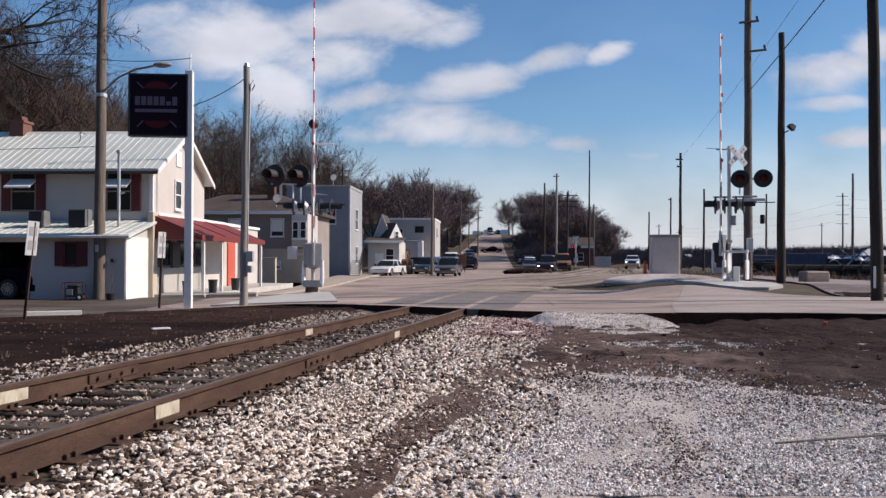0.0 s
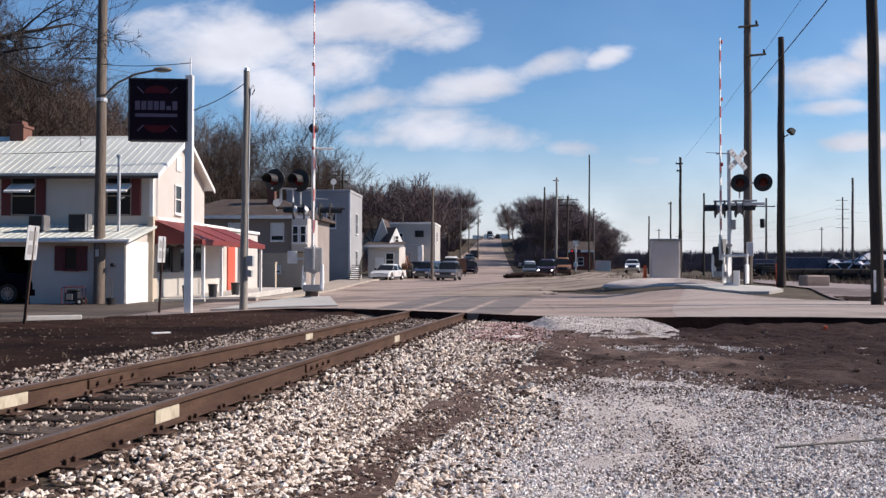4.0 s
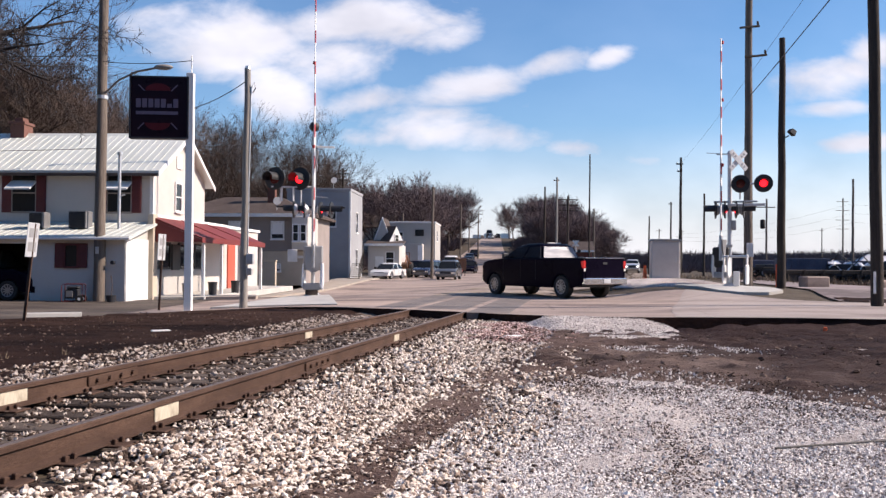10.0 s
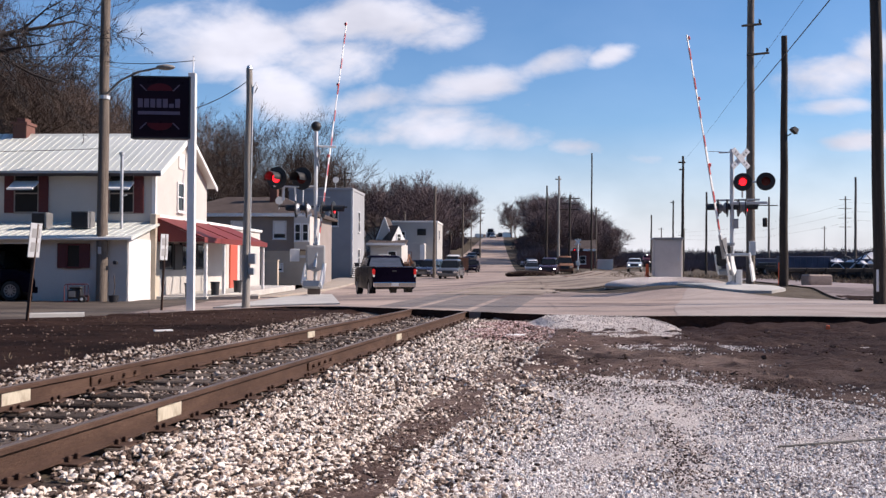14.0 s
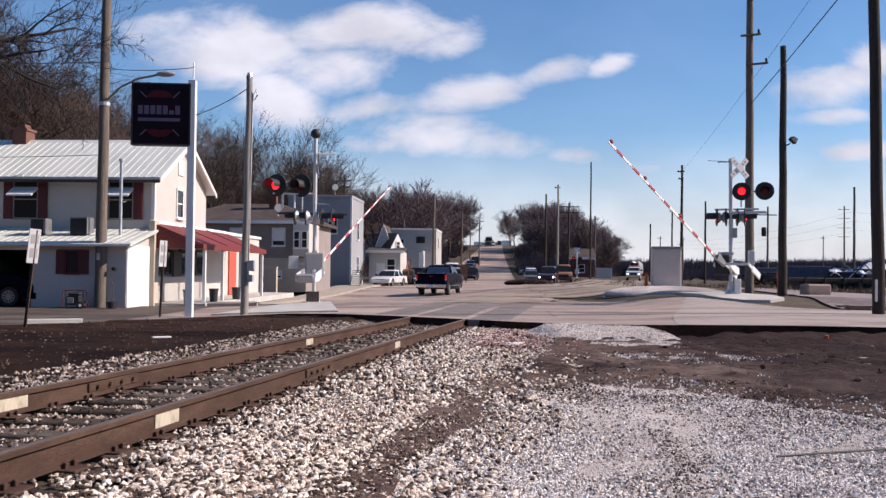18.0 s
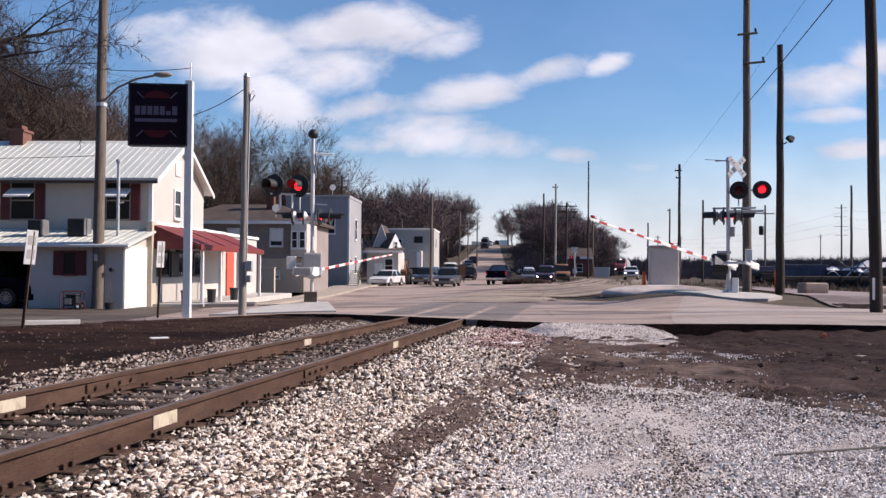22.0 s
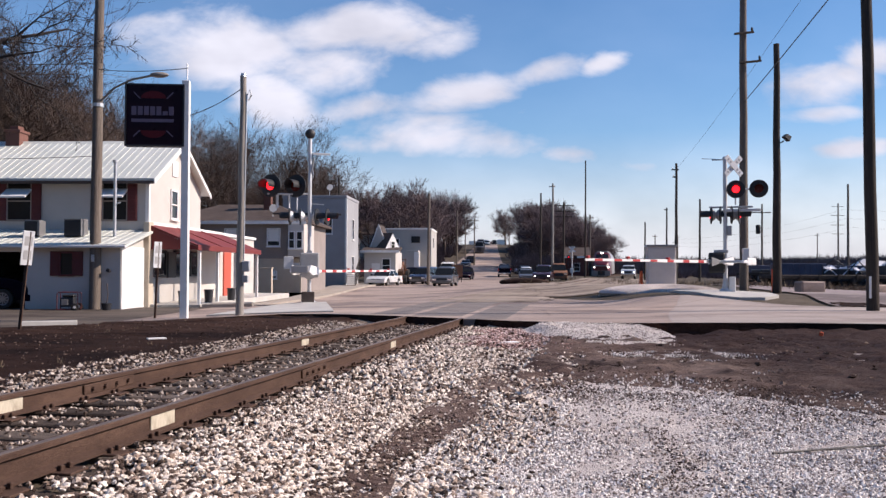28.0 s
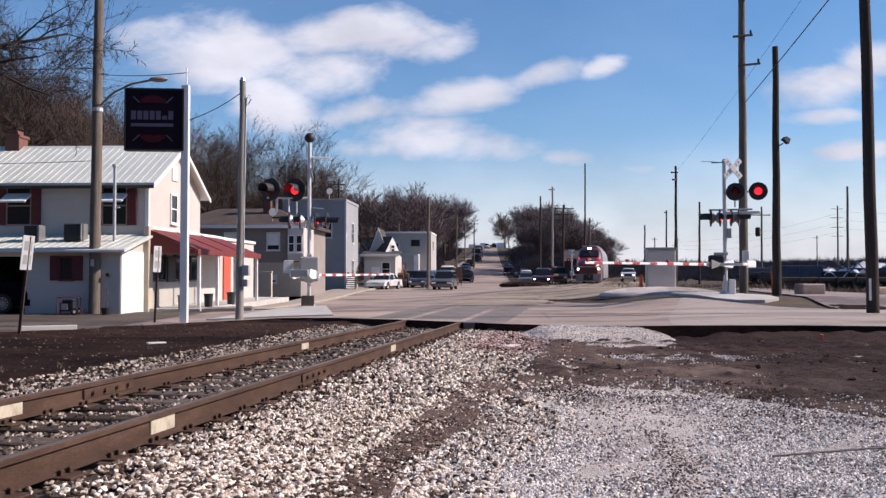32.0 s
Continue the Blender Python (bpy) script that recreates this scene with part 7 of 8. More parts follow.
for x, y, w_, h in ((27.9, 59, 1.5, 1.75), (29.3, 58.5, 1.1, 1.6), (31.2, 57.5, 0.8, 2.05), (33.5, 60, 1.6, 1.7)):
    mc = thing("covered_machine", "dark machine under a torn white tarpaulin", "machine", pose(x, y, upper(x, y), 0, 0, rr.uniform(-20, 20)), "machines in the depot yard")
    part("machine", bevelled(MB().box(-w_ * 0.55, w_ * 0.55, -0.8, 0.8, 0.35, h * 0.72), 0.08), "plastic_black", mc, "dark machine body")
    part("boom", MB().tube([(-w_ * 0.5, 0, h * 0.7), (0, -0.2, h + 0.25), (w_ * 0.7, -0.3, h * 0.65)], [0.06, 0.05, 0.04], 8), "plastic_black", mc)
    grid = [(-w_ * 0.5 + w_ * i / 8, -0.85 + 1.7 * j / 6, h * 0.74 + 0.3 * math.sin(i * 0.9 + j) * math.cos(j * 1.1) + rr.uniform(-0.07, 0.07) - 0.35 * (j in (0, 6))) for j in range(7) for i in range(9)]
    part("tarpaulin", MB().add(grid + [(a, b, c - 0.03) for a, b, c in grid], [(j * 9 + i, j * 9 + i + 1, j * 9 + i + 10, j * 9 + i + 9) for j in range(6) for i in range(8)] + [(63 + j * 9 + i + 9, 63 + j * 9 + i + 10, 63 + j * 9 + i + 1, 63 + j * 9 + i) for j in range(6) for i in range(8)]), "tarp", mc, "crumpled white tarpaulin")
    for q in (-0.4, 0.4):
        for sgn in (-1, 1):
            part("wheel", wheel_mesh(0.35, 0.22)[0], "rubber", mc, m=pose(q * w_, sgn * 0.75, 0.35, 0, 0, 90 * sgn))
pile = thing("brush_pile", "low heap of brown brushwood and soil", "brush pile", pose(8.0, 79, on_street(8, 79)))
part("mound", MB().ball((0, 0, 0.1), (2.4, 1.4, 0.4), 20, 10), "soil", pile, smooth=True)
br = MB()
rr = random.Random(9)
for _ in range(160):
    a, r = rr.uniform(0, 6.28), rr.random() ** 0.5 * 2.1
    p = Vector((r * math.cos(a), 0.7 * r * math.sin(a), 0.35 * (1 - r / 2.6)))
    br.tube([p, p + Vector((rr.uniform(-0.5, 0.5), rr.uniform(-0.4, 0.4), rr.uniform(0.02, 0.4)))], [0.02, 0.008], 4)
part("brushwood", br, "weed", pile)

# ---- the train ----
loco = thing("locomotive", "dark red and silver diesel locomotive with lit headlights", "locomotive", pose(40, 200, 0.2))
secs = [(0.0, 1.0, 1.05, 2.2), (-0.5, 1.35, 0.55, 2.75), (-1.3, 1.48, 0.5, 3.05), (-2.1, 1.52, 0.5, 3.3), (-2.9, 1.53, 0.5, 4.35), (-3.4, 1.53, 0.5, 4.55), (-18, 1.53, 0.5, 4.55)]


def hull(secs):
    vs, fs, n = [], [], 14
    for y, w, z0, z1 in secs:
        for k in range(n):
            a = math.pi * k / (n - 1)
            c, q = math.cos(a), max(0.0, math.sin(a))
            vs.append((w * math.copysign(abs(c) ** 0.4, c), y, z0 + (z1 - z0) * q ** 0.5))
    for j in range(len(secs) - 1):
        fs += [(j * n + i, j * n + (i + 1) % n, (j + 1) * n + (i + 1) % n, (j + 1) * n + i) for i in range(n)]
    fs += [tuple(range(n)), tuple(reversed(range((len(secs) - 1) * n, len(secs) * n)))]
    return MB().add(vs, fs)


part("nose", hull(secs[:4]), "loco_red", loco, "rounded red nose", smooth=True)
part("cab", hull(secs[3:6]), "loco_red", loco, "red cab", smooth=True)
part("carbody", hull([(-3.42, 1.53, 0.6, 4.55), (-18, 1.53, 0.6, 4.55)]), "loco_silver", loco, "silver car body", smooth=True)
part("roof_band", MB().box(-0.9, 0.9, -17, -3.3, 4.5, 4.75, 0.06), "loco_silver", loco)
for sgn in (-1, 1):
    part("windscreen", MB().add([(sgn * 0.1, -2.0, 3.42), (sgn * 1.05, -2.12, 3.4), (sgn * 0.95, -2.78, 4.12), (sgn * 0.12, -2.66, 4.16), (sgn * 0.1, -2.3, 3.4), (sgn * 1.05, -2.4, 3.38), (sgn * 0.95, -3.0, 4.1), (sgn * 0.12, -2.9, 4.14)],
                                [(0, 1, 2, 3), (7, 6, 5, 4), (0, 4, 5, 1), (1, 5, 6, 2), (2, 6, 7, 3), (3, 7, 4, 0)]), "glass", loco)
    part("ditch_light", MB().tube([(sgn * 1.12, -0.3, 1.75), (sgn * 1.12, 0.05, 1.75)], 0.12, 14), "lamp_white", loco, "bright white ditch light")
    part("class_light", MB().tube([(sgn * 1.1, -1.0, 3.1), (sgn * 1.1, -0.8, 3.1)], 0.09, 10), "lamp_red", loco)
part("headlight", MB().box(-0.24, 0.24, -2.9, -2.5, 4.22, 4.5, 0.05), "black_paint", loco, "black headlight box")
for sgn in (-1, 1):
    part("headlight", MB().tube([(sgn * 0.12, -2.6, 4.36), (sgn * 0.12, -2.46, 4.36)], 0.11, 12), "lamp_white", loco, "bright twin headlight")
part("silver_band", MB().box(-1.05, 1.05, -0.45, 0.03, 1.95, 2.08, 0.02), "loco_silver", loco)
part("pilot", MB().add([(-1.4, 0.1, 0.2), (1.4, 0.1, 0.2), (1.4, 0.1, 1.15), (-1.4, 0.1, 1.15), (-1.4, -1.2, 0.2), (1.4, -1.2, 0.2), (1.4, -1.2, 1.15), (-1.4, -1.2, 1.15)],
                       [(0, 1, 2, 3), (7, 6, 5, 4), (0, 4, 5, 1), (1, 5, 6, 2), (2, 6, 7, 3), (3, 7, 4, 0)]), "grey_wall", loco, "grey pilot plate")
part("coupler_pocket", MB().box(-0.55, 0.55, 0.08, 0.13, 0.35, 1.1, 0.02), "black_paint", loco, "dark coupler pocket")
part("coupler", MB().box(-0.15, 0.15, 0.0, 0.55, 0.7, 1.0, 0.04), "rail_rust", loco)
for y0 in (-4.5, -14.5):
    bogie = part("bogie", MB().box(-1.25, 1.25, y0 - 1.9, y0 + 1.9, 0.35, 0.85, 0.05), "black_paint", loco, "dark wheel bogie")
    for q in (-1.2, 1.2):
        for sgn in (-1, 1):
            part("wheel", MB().tube([(sgn * 0.7, y0 + q, 0.5), (sgn * 0.84, y0 + q, 0.5)], 0.5, 18), "rail_rust", bogie)
part("fuel_tank", MB().box(-1.2, 1.2, -11.8, -7.2, 0.3, 0.9, 0.06), "black_paint", loco)
for piece in loco.children_recursive:
    piece.data.transform(Matrix.Diagonal((1, 1, 0.9, 1)))


# ---- loose stone ----
def stones(name, spots, sizes, mat, label, category, flat=0.7, seed=1, simple=False):
    """Many small angular stones in one mesh."""
    rng = np.random.default_rng(seed)
    g = (1 + 5 ** 0.5) / 2
    base = np.array([(-1, g, 0), (1, g, 0), (-1, -g, 0), (1, -g, 0), (0, -1, g), (0, 1, g), (0, -1, -g), (0, 1, -g), (g, 0, -1), (g, 0, 1), (-g, 0, -1), (-g, 0, 1)]) / (1 + g * g) ** 0.5
    tri = np.array([(0, 11, 5), (0, 5, 1), (0, 1, 7), (0, 7, 10), (0, 10, 11), (1, 5, 9), (5, 11, 4), (11, 10, 2), (10, 7, 6), (7, 1, 8), (3, 9, 4), (3, 4, 2), (3, 2, 6), (3, 6, 8), (3, 8, 9), (4, 9, 5), (2, 4, 11), (6, 2, 10), (8, 6, 7), (9, 8, 1)])
    if simple:
        base = np.array([(1, 0, 0), (-1, 0, 0), (0, 1, 0), (0, -1, 0), (0, 0, 1), (0, 0, -1)], float)
        tri = np.array([(0, 2, 4), (2, 1, 4), (1, 3, 4), (3, 0, 4), (2, 0, 5), (1, 2, 5), (3, 1, 5), (0, 3, 5)])
    n, nv = len(spots), len(base)
    scale = sizes[:, None] * rng.uniform(0.5, 1.32, (n, 3)) * np.array([1, 1, flat])
    radial = rng.uniform(0.68, 1.22, (n, nv, 1))
    v = base[None] * radial * scale[:, None, :]
    a = rng.uniform(0, 2 * np.pi, n)
    b = rng.uniform(-0.6, 0.6, n)
    ca, sa, cb, sb = np.cos(a), np.sin(a), np.cos(b), np.sin(b)
    y2 = v[..., 1] * cb[:, None] - v[..., 2] * sb[:, None]
    z2 = v[..., 1] * sb[:, None] + v[..., 2] * cb[:, None]
    x3 = v[..., 0] * ca[:, None] - y2 * sa[:, None]
    y3 = v[..., 0] * sa[:, None] + y2 * ca[:, None]
    v = np.stack([x3, y3, z2], -1) + spots[:, None, :]
    f = (tri[None] + (np.arange(n) * nv)[:, None, None]).reshape(-1, 3)
    me = bpy.data.meshes.new(name)
    me.vertices.add(n * nv)
    me.vertices.foreach_set("co", v.reshape(-1).astype(np.float32))
    me.loops.add(len(f) * 3)
    me.loops.foreach_set("vertex_index", f.reshape(-1).astype(np.int32))
    me.polygons.add(len(f))
    me.polygons.foreach_set("loop_start", np.arange(0, len(f) * 3, 3, dtype=np.int32))
    me.update(calc_edges=True)
    me.validate()
    me.shade_flat()
    me.materials.append(M[mat])
    return tagged(new(name, me), label, category, "", "stuff")


def ballast():
    rng = np.random.default_rng(11)
    pts, size = [], []

    def tie_gap(y):
        return abs(((y + 13.88) / 0.495 + 0.5) % 1 - 0.5) * 0.495

    for n, y0, y1, s0, s1 in ((70000, 2.9, 8.0, 0.013, 0.026), (44000, 8.0, 21.0, 0.022, 0.038), (16000, -13.5, 2.9, 0.03, 0.05)):
        for _ in range(n):
            y = y0 + (y1 - y0) * rng.random()
            v = rng.uniform(-6.4, 0.1)
            x = (v + 0.171 * y) / 0.985
            edge = v + 1.42 - 0.03 * y
            if edge > 0 and rng.random() < 0.22 + 0.72 * edge + 0.3 * noise.noise((x * 1.3, y * 0.8, 12)):
                continue
            if v < -5.7 and rng.random() < 0.6:
                continue
            if y > along(NEAR_EDGE, x) - 0.12:
                continue
            w = v + 3.77
            if 2.9 < y and x < -0.62 * y - 0.4 and rng.random() < 0.7:
                continue
            if abs(abs(w) - 0.753) < 0.08:
                continue
            z = lower(x, y)
            top = rail_z(y) - 0.187
            if abs(w) < 1.3:
                if tie_gap(y) < 0.145:
                    if rng.random() > (0.05 if abs(w) < 0.98 else 0.4):
                        continue
                    z = top + 0.008
                else:
                    z = top - rng.uniform(0.015, 0.05) + 0.05 * max(0, abs(w) - 0.8)
            s = rng.uniform(s0, s1)
            pts.append((x, y, z + s * 0.4 + (0.012 if edge > 0.2 else 0.0)))
            size.append(s)
    pts, size = np.array(pts), np.array(size)
    near = (pts[:, 1] < 5.8) & (pts[:, 1] > 2.8)
    stained = (pts[:, 1] > 14.3) & (pts[:, 0] * 0.985 - pts[:, 1] * 0.171 > -2.2 + 0.25 * np.sin(pts[:, 1] * 3))
    stones("ballast", pts[stained], size[stained], "stone_red", "rust-stained pinkish ballast beside the road edge", "ballast", 0.8, 7, True)
    v_ = pts[:, 0] * 0.985 - pts[:, 1] * 0.171
    # Rust tone between the rails; behind them it also paints lens vignetting.
    rusty = ~stained & ((np.abs(v_ + 3.77) < 1.0) | (v_ < -4.6))
    stones("ballast", pts[rusty], size[rusty], "stone_rust_vignette", "rust-brown ballast between and behind the rails with vignetting painted in", "ballast", 0.8, 9, True)
    near = near & ~rusty
    stones("ballast", pts[near], size[near], "stone", "pale grey and pinkish crushed rock ballast", "ballast", 0.75, 3)
    near = near | stained | rusty
    stones("ballast", pts[~near], size[~near], "stone", "pale crushed rock ballast near the crossing", "ballast", 0.8, 5, True)
    # beyond the road
    pts, size = [], []
    for _ in range(5000):
        y = 31 + 60 * rng.random() ** 1.4
        w = rng.uniform(-2.3, 2.3)
        if abs(abs(w) - 0.753) < 0.1:
            continue
        x = track_x(y) + w
        pts.append((x, y, rail_z(y) - 0.21 - 0.12 * max(0, abs(w) - 1.3)))
        size.append(rng.uniform(0.05, 0.09))
    stones("ballast", np.array(pts), np.array(size), "stone", "grey rock ballast beyond the crossing", "ballast", 0.6, 4, True)


def grit():
    rng = np.random.default_rng(21)
    pts, size = [], []
    while len(pts) < 44000:
        y = 4.7 + 13.4 * rng.random() ** 1.9
        x = rng.uniform(-0.62 * y, 0.62 * y)
        v = x * 0.985 - y * 0.171
        if x < toe(y) or y > along(NEAR_EDGE, x) - 0.05:
            continue
        keep = ss(0.45, 1.05, (x - toe(y)) / (strip_edge(y) - toe(y) + 0.04)) * 0.8 + 0.2
        keep *= 1 - 0.8 * math.exp(-((x - 1.55 - 0.14 * (y - 5.14)) / 0.11) ** 2) * ss(7.6, 6.6, y) * ss(-0.4, 0.3, noise.noise((x * 4, y * 2.5, 1)))
        keep *= 1 - (1.0 - 0.16 * ss(0.1, 0.4, noise.noise((x * 0.7, y * 1.1, 9))) * ss(5.0, 3.5, x)) * ss(-1.2, 1.1, dirt_line(x, y))
        ramp = 1 if 2.2 < x < 5.2 and y > 15.3 else 0
        if ramp:
            continue
        keep *= 0.25 + 0.75 * ss(-0.3, 0.1, noise.noise((x * 0.9, y * 0.6, 5)))
        # Fewer pale chips to the right add to the painted vignette.
        keep *= 1 - 0.5 * ss(-0.2, 0.9, x - 0.40 * y + noise.noise((x, y, 6)))
        if rng.random() > keep:
            continue
        s = rng.uniform(0.006, 0.013) * (1 + 0.05 * y)
        pts.append((x, y, lower(x, y) + 0.012 + (0.045 * ss(-0.2, 0.4, dirt_line(x, y)) + 0.12 * ss(1.7, 0.1, along(NEAR_EDGE, x) - y) * ss(4.8, 6.5, x)) * (x > strip_edge(y))))
        size.append(s)
    for _ in range(7000):
        x, y = rng.uniform(2.0, 5.2), 14.9 + 3.9 * rng.random()
        if y < along(NEAR_EDGE, x) - 0.02 and ramp_z(x, y) > lower(x, y) + 0.035:
            pts.append((x, y, ramp_z(x, y) + 0.008))
            size.append(rng.uniform(0.008, 0.018))
    for _ in range(6000):
        y = rng.uniform(-13, 5.0)
        x = rng.uniform(toe(y) + 0.1, 8.5)
        pts.append((x, y, lower(x, y) + 0.014))
        size.append(rng.uniform(0.015, 0.035))
    for _ in range(1500):
        x, y = rng.normal(3.8, 0.6), rng.normal(13.1, 0.3)
        pts.append((x, y, lower(x, y) + 0.045))
        size.append(rng.uniform(0.008, 0.02))
    stones("gravel", np.array(pts), np.array(size), "grit", "white and grey crushed limestone chips", "gravel", 0.8, 6, True)
    pts, size = [], []
    while len(pts) < 6500:
        if rng.random() < 0.5:
            y = rng.uniform(3.0, 17.5)
            x = toe(y) + rng.uniform(-0.3, strip_edge(y) - toe(y))
        elif rng.random() < 0.6:
            y = rng.uniform(8.6, 17.2)
            x = rng.uniform(toe(y) + 0.4, 11)
        else:
            y = rng.uniform(6, 21)
            x = (rng.uniform(-12, -5.8) + 0.171 * y) / 0.985
            if y > along(NEAR_EDGE, x) - 0.1:
                continue
        s = rng.uniform(0.01, 0.028)
        pts.append((x, y, lower(x, y) + 0.02))
        size.append(s)
    for _ in range(900):
        x, y = rng.uniform(0.5, 11), rng.uniform(9, 17.6)
        if dirt_line(x, y) > 0.5 and y < along(NEAR_EDGE, x) - 0.1 and noise.noise((x * 0.8, y * 0.8, 15)) > -0.1:
            pts.append((x, y, lower(x, y) + 0.045))
            size.append(rng.uniform(0.025, 0.055))
    while len(pts) < 10900:
        x, y = rng.uniform(0.2, 7.5), rng.uniform(6.0, 13.5)
        d = dirt_line(x, y)
        e = x - strip_edge(y)
        if e > 0 and (-1.7 < d < 1.0 or e < 0.45) and rng.random() < 0.15 + 0.85 * ss(-0.1, 0.3, noise.noise((x * 1.1, y * 1.4, 4))):
            pts.append((x, y, lower(x, y) + 0.02 + 0.04 * ss(-0.2, 0.4, d)))
            size.append(rng.uniform(0.006, 0.018))
    for n, x0, y0, sx, sy in ((200, 1.33, 5.2, 0.2, 0.2), (260, 2.63, 7.2, 0.3, 0.25), (700, 1.5, 9.0, 0.25, 0.5), (160, 2.95, 5.5, 0.25, 0.2)):
        for _ in range(n):
            x, y = rng.normal(x0, sx), rng.normal(y0, sy)
            pts.append((x, y, lower(x, y) + 0.018))
            size.append(rng.uniform(0.005, 0.013))
    for _ in range(420):
        y = rng.uniform(4.8, 7.0)
        x = 1.55 + 0.14 * (y - 5.14) + rng.normal(0, 0.07)
        pts.append((x, y, lower(x, y) + 0.018))
        size.append(rng.uniform(0.005, 0.013))
    stones("soil_clods", np.array(pts), np.array(size), "clod", "dark crumbs of soil", "soil", 0.6, 8, True)
    # light riprap round the signal case
    pts, size = [], []
    for _ in range(6000):
        a, r = rng.uniform(0, 6.283), rng.random() ** 0.5
        x, y = 8.9 + 2.3 * r * math.cos(a), 34.6 + 1.8 * r * math.sin(a)
        pts.append((x, y, upper(x, y) + 0.2 * (1 - r * r) + 0.02))
        size.append(rng.uniform(0.012, 0.03))
    stones("riprap", np.array(pts), np.array(size), "grit", "white broken rock round the signal case", "rock", 0.7, 9, True)


ballast()
grit()


# ---- trees ----
def tree_mesh(seed, height, trunk_r, forks, twig_r, twig_len, per_step, clear=0.8, open_=1.0, fine_mat="twig"):
    """Two meshes: a forking trunk with its limbs, and the crown of fine branches and twigs. Scaled to the height."""
    rng = random.Random(seed)
    trunk, crown = ([], []), ([], [])

    def seg(store, a, b, ra, rb, n):
        vs, fs = store
        d = (b - a).normalized()
        u = d.orthogonal().normalized()
        w = d.cross(u)
        k = len(vs)
        for p, r in ((a, ra), (b, rb)):
            for j in range(n):
                t = 2 * math.pi * j / n
                vs.append(p + r * (math.cos(t) * u + math.sin(t) * w))
        fs.extend((k + j, k + (j + 1) % n, k + n + (j + 1) % n, k + n + j) for j in range(n if n > 2 else 1))

    def twig(a, d, scale):
        """A thin bent twig of two tapering blades."""
        vs, fs = crown
        d = (d + Vector((rng.gauss(0, 0.5), rng.gauss(0, 0.5), rng.gauss(0.12, 0.4)))).normalized()
        b = a + d * twig_len * scale * rng.uniform(0.45, 1.15)
        u = d.orthogonal().normalized()
        u.rotate(Matrix.Rotation(rng.uniform(0, 6.283), 3, d))
        w = d.cross(u)
        m = a.lerp(b, 0.5) + w * (b - a).length * rng.uniform(0.03, 0.16)
        r = twig_r * rng.uniform(0.7, 1.3)
        k = len(vs)
        vs.extend((a + r * u, a - r * u, m, m + r * 0.8 * u, m - r * 0.8 * u, b))
        fs.extend(((k, k + 1, k + 2), (k + 3, k + 4, k + 5)))

    def grow(p, d, length, r, lev):
        store, n = (trunk, 7) if lev < 3 else (crown, 3 if lev < forks else 2)
        end = r * 0.66
        for i in range(3):
            wob = 0.10 + 0.05 * lev
            d = (d + Vector((rng.uniform(-wob, wob), rng.uniform(-wob, wob), rng.uniform(-wob, wob) * 0.5 + 0.05))).normalized()
            q = p + d * (length / 3)
            seg(store, p, q, max(r + (end - r) * i / 3, twig_r), max(r + (end - r) * (i + 1) / 3, twig_r), n)
            p = q
            if lev >= forks - 1:
                for _ in range(per_step if lev == forks else per_step // 2):
                    twig(p - d * rng.random() * length / 3, d, 1.0)
            elif lev >= 2:
                for _ in range(2):
                    twig(p, d, 1.3)
            if lev <= 2 and lev + i > 0 and lev + 2 <= forks:
                side = d.orthogonal().normalized()
                side.rotate(Matrix.Rotation(rng.uniform(0, 6.283), 3, d))
                grow(p, (d * 0.35 + side + Vector((0, 0, 0.3))).normalized(), length * rng.uniform(0.5, 0.8), r * rng.uniform(0.35, 0.5), lev + 2)
        if lev == forks:
            for _ in range(per_step):
                twig(p, d, 0.8)
            return
        kids = 3 if lev < 2 else rng.choice((2, 3, 3))
        turn = rng.uniform(0, 6.283)
        for k in range(kids):
            side = d.orthogonal().normalized()
            side.rotate(Matrix.Rotation(turn + 6.283 * (k + rng.uniform(-0.2, 0.2)) / kids, 3, d))
            a = radians(rng.uniform(16, 46)) * open_
            nd = (d * math.cos(a) + side * math.sin(a) + Vector((0, 0, 0.08))).normalized()
            grow(p, nd, length * rng.uniform(0.66, 0.9) * (clear * 1.5 if lev == 0 else 1), end * rng.uniform(0.62, 0.8), lev + 1)

    grow(Vector((0, 0, -0.4)), Vector((0, 0, 1)), 2.7, trunk_r, 0)
    k = height / max(v.z for v in crown[0])
    out = []
    for nm, (vs, fs), mt in (("trunk", trunk, "bark"), ("crown", crown, fine_mat)):
        me = bpy.data.meshes.new(nm)
        me.from_pydata([v * k for v in vs], [], fs)
        me.materials.append(M[mt])
        me.shade_smooth()
        out.append(me)
    return out


def tree(meshes, label, x, y, scale, rz, group=""):
    t = thing("bare_tree", label, "tree", pose(x, y, ground_z(x, y) - 0.1, 0, 0, rz), group)
    t.scale = (scale, scale, scale)
    part("trunk", meshes[0], "bark", t)
    part("crown", meshes[1], "twig", t)
    return t


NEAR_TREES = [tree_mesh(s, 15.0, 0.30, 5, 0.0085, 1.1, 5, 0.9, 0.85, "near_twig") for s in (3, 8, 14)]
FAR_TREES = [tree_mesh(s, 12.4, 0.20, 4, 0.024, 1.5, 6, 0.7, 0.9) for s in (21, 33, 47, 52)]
rr = random.Random(77)


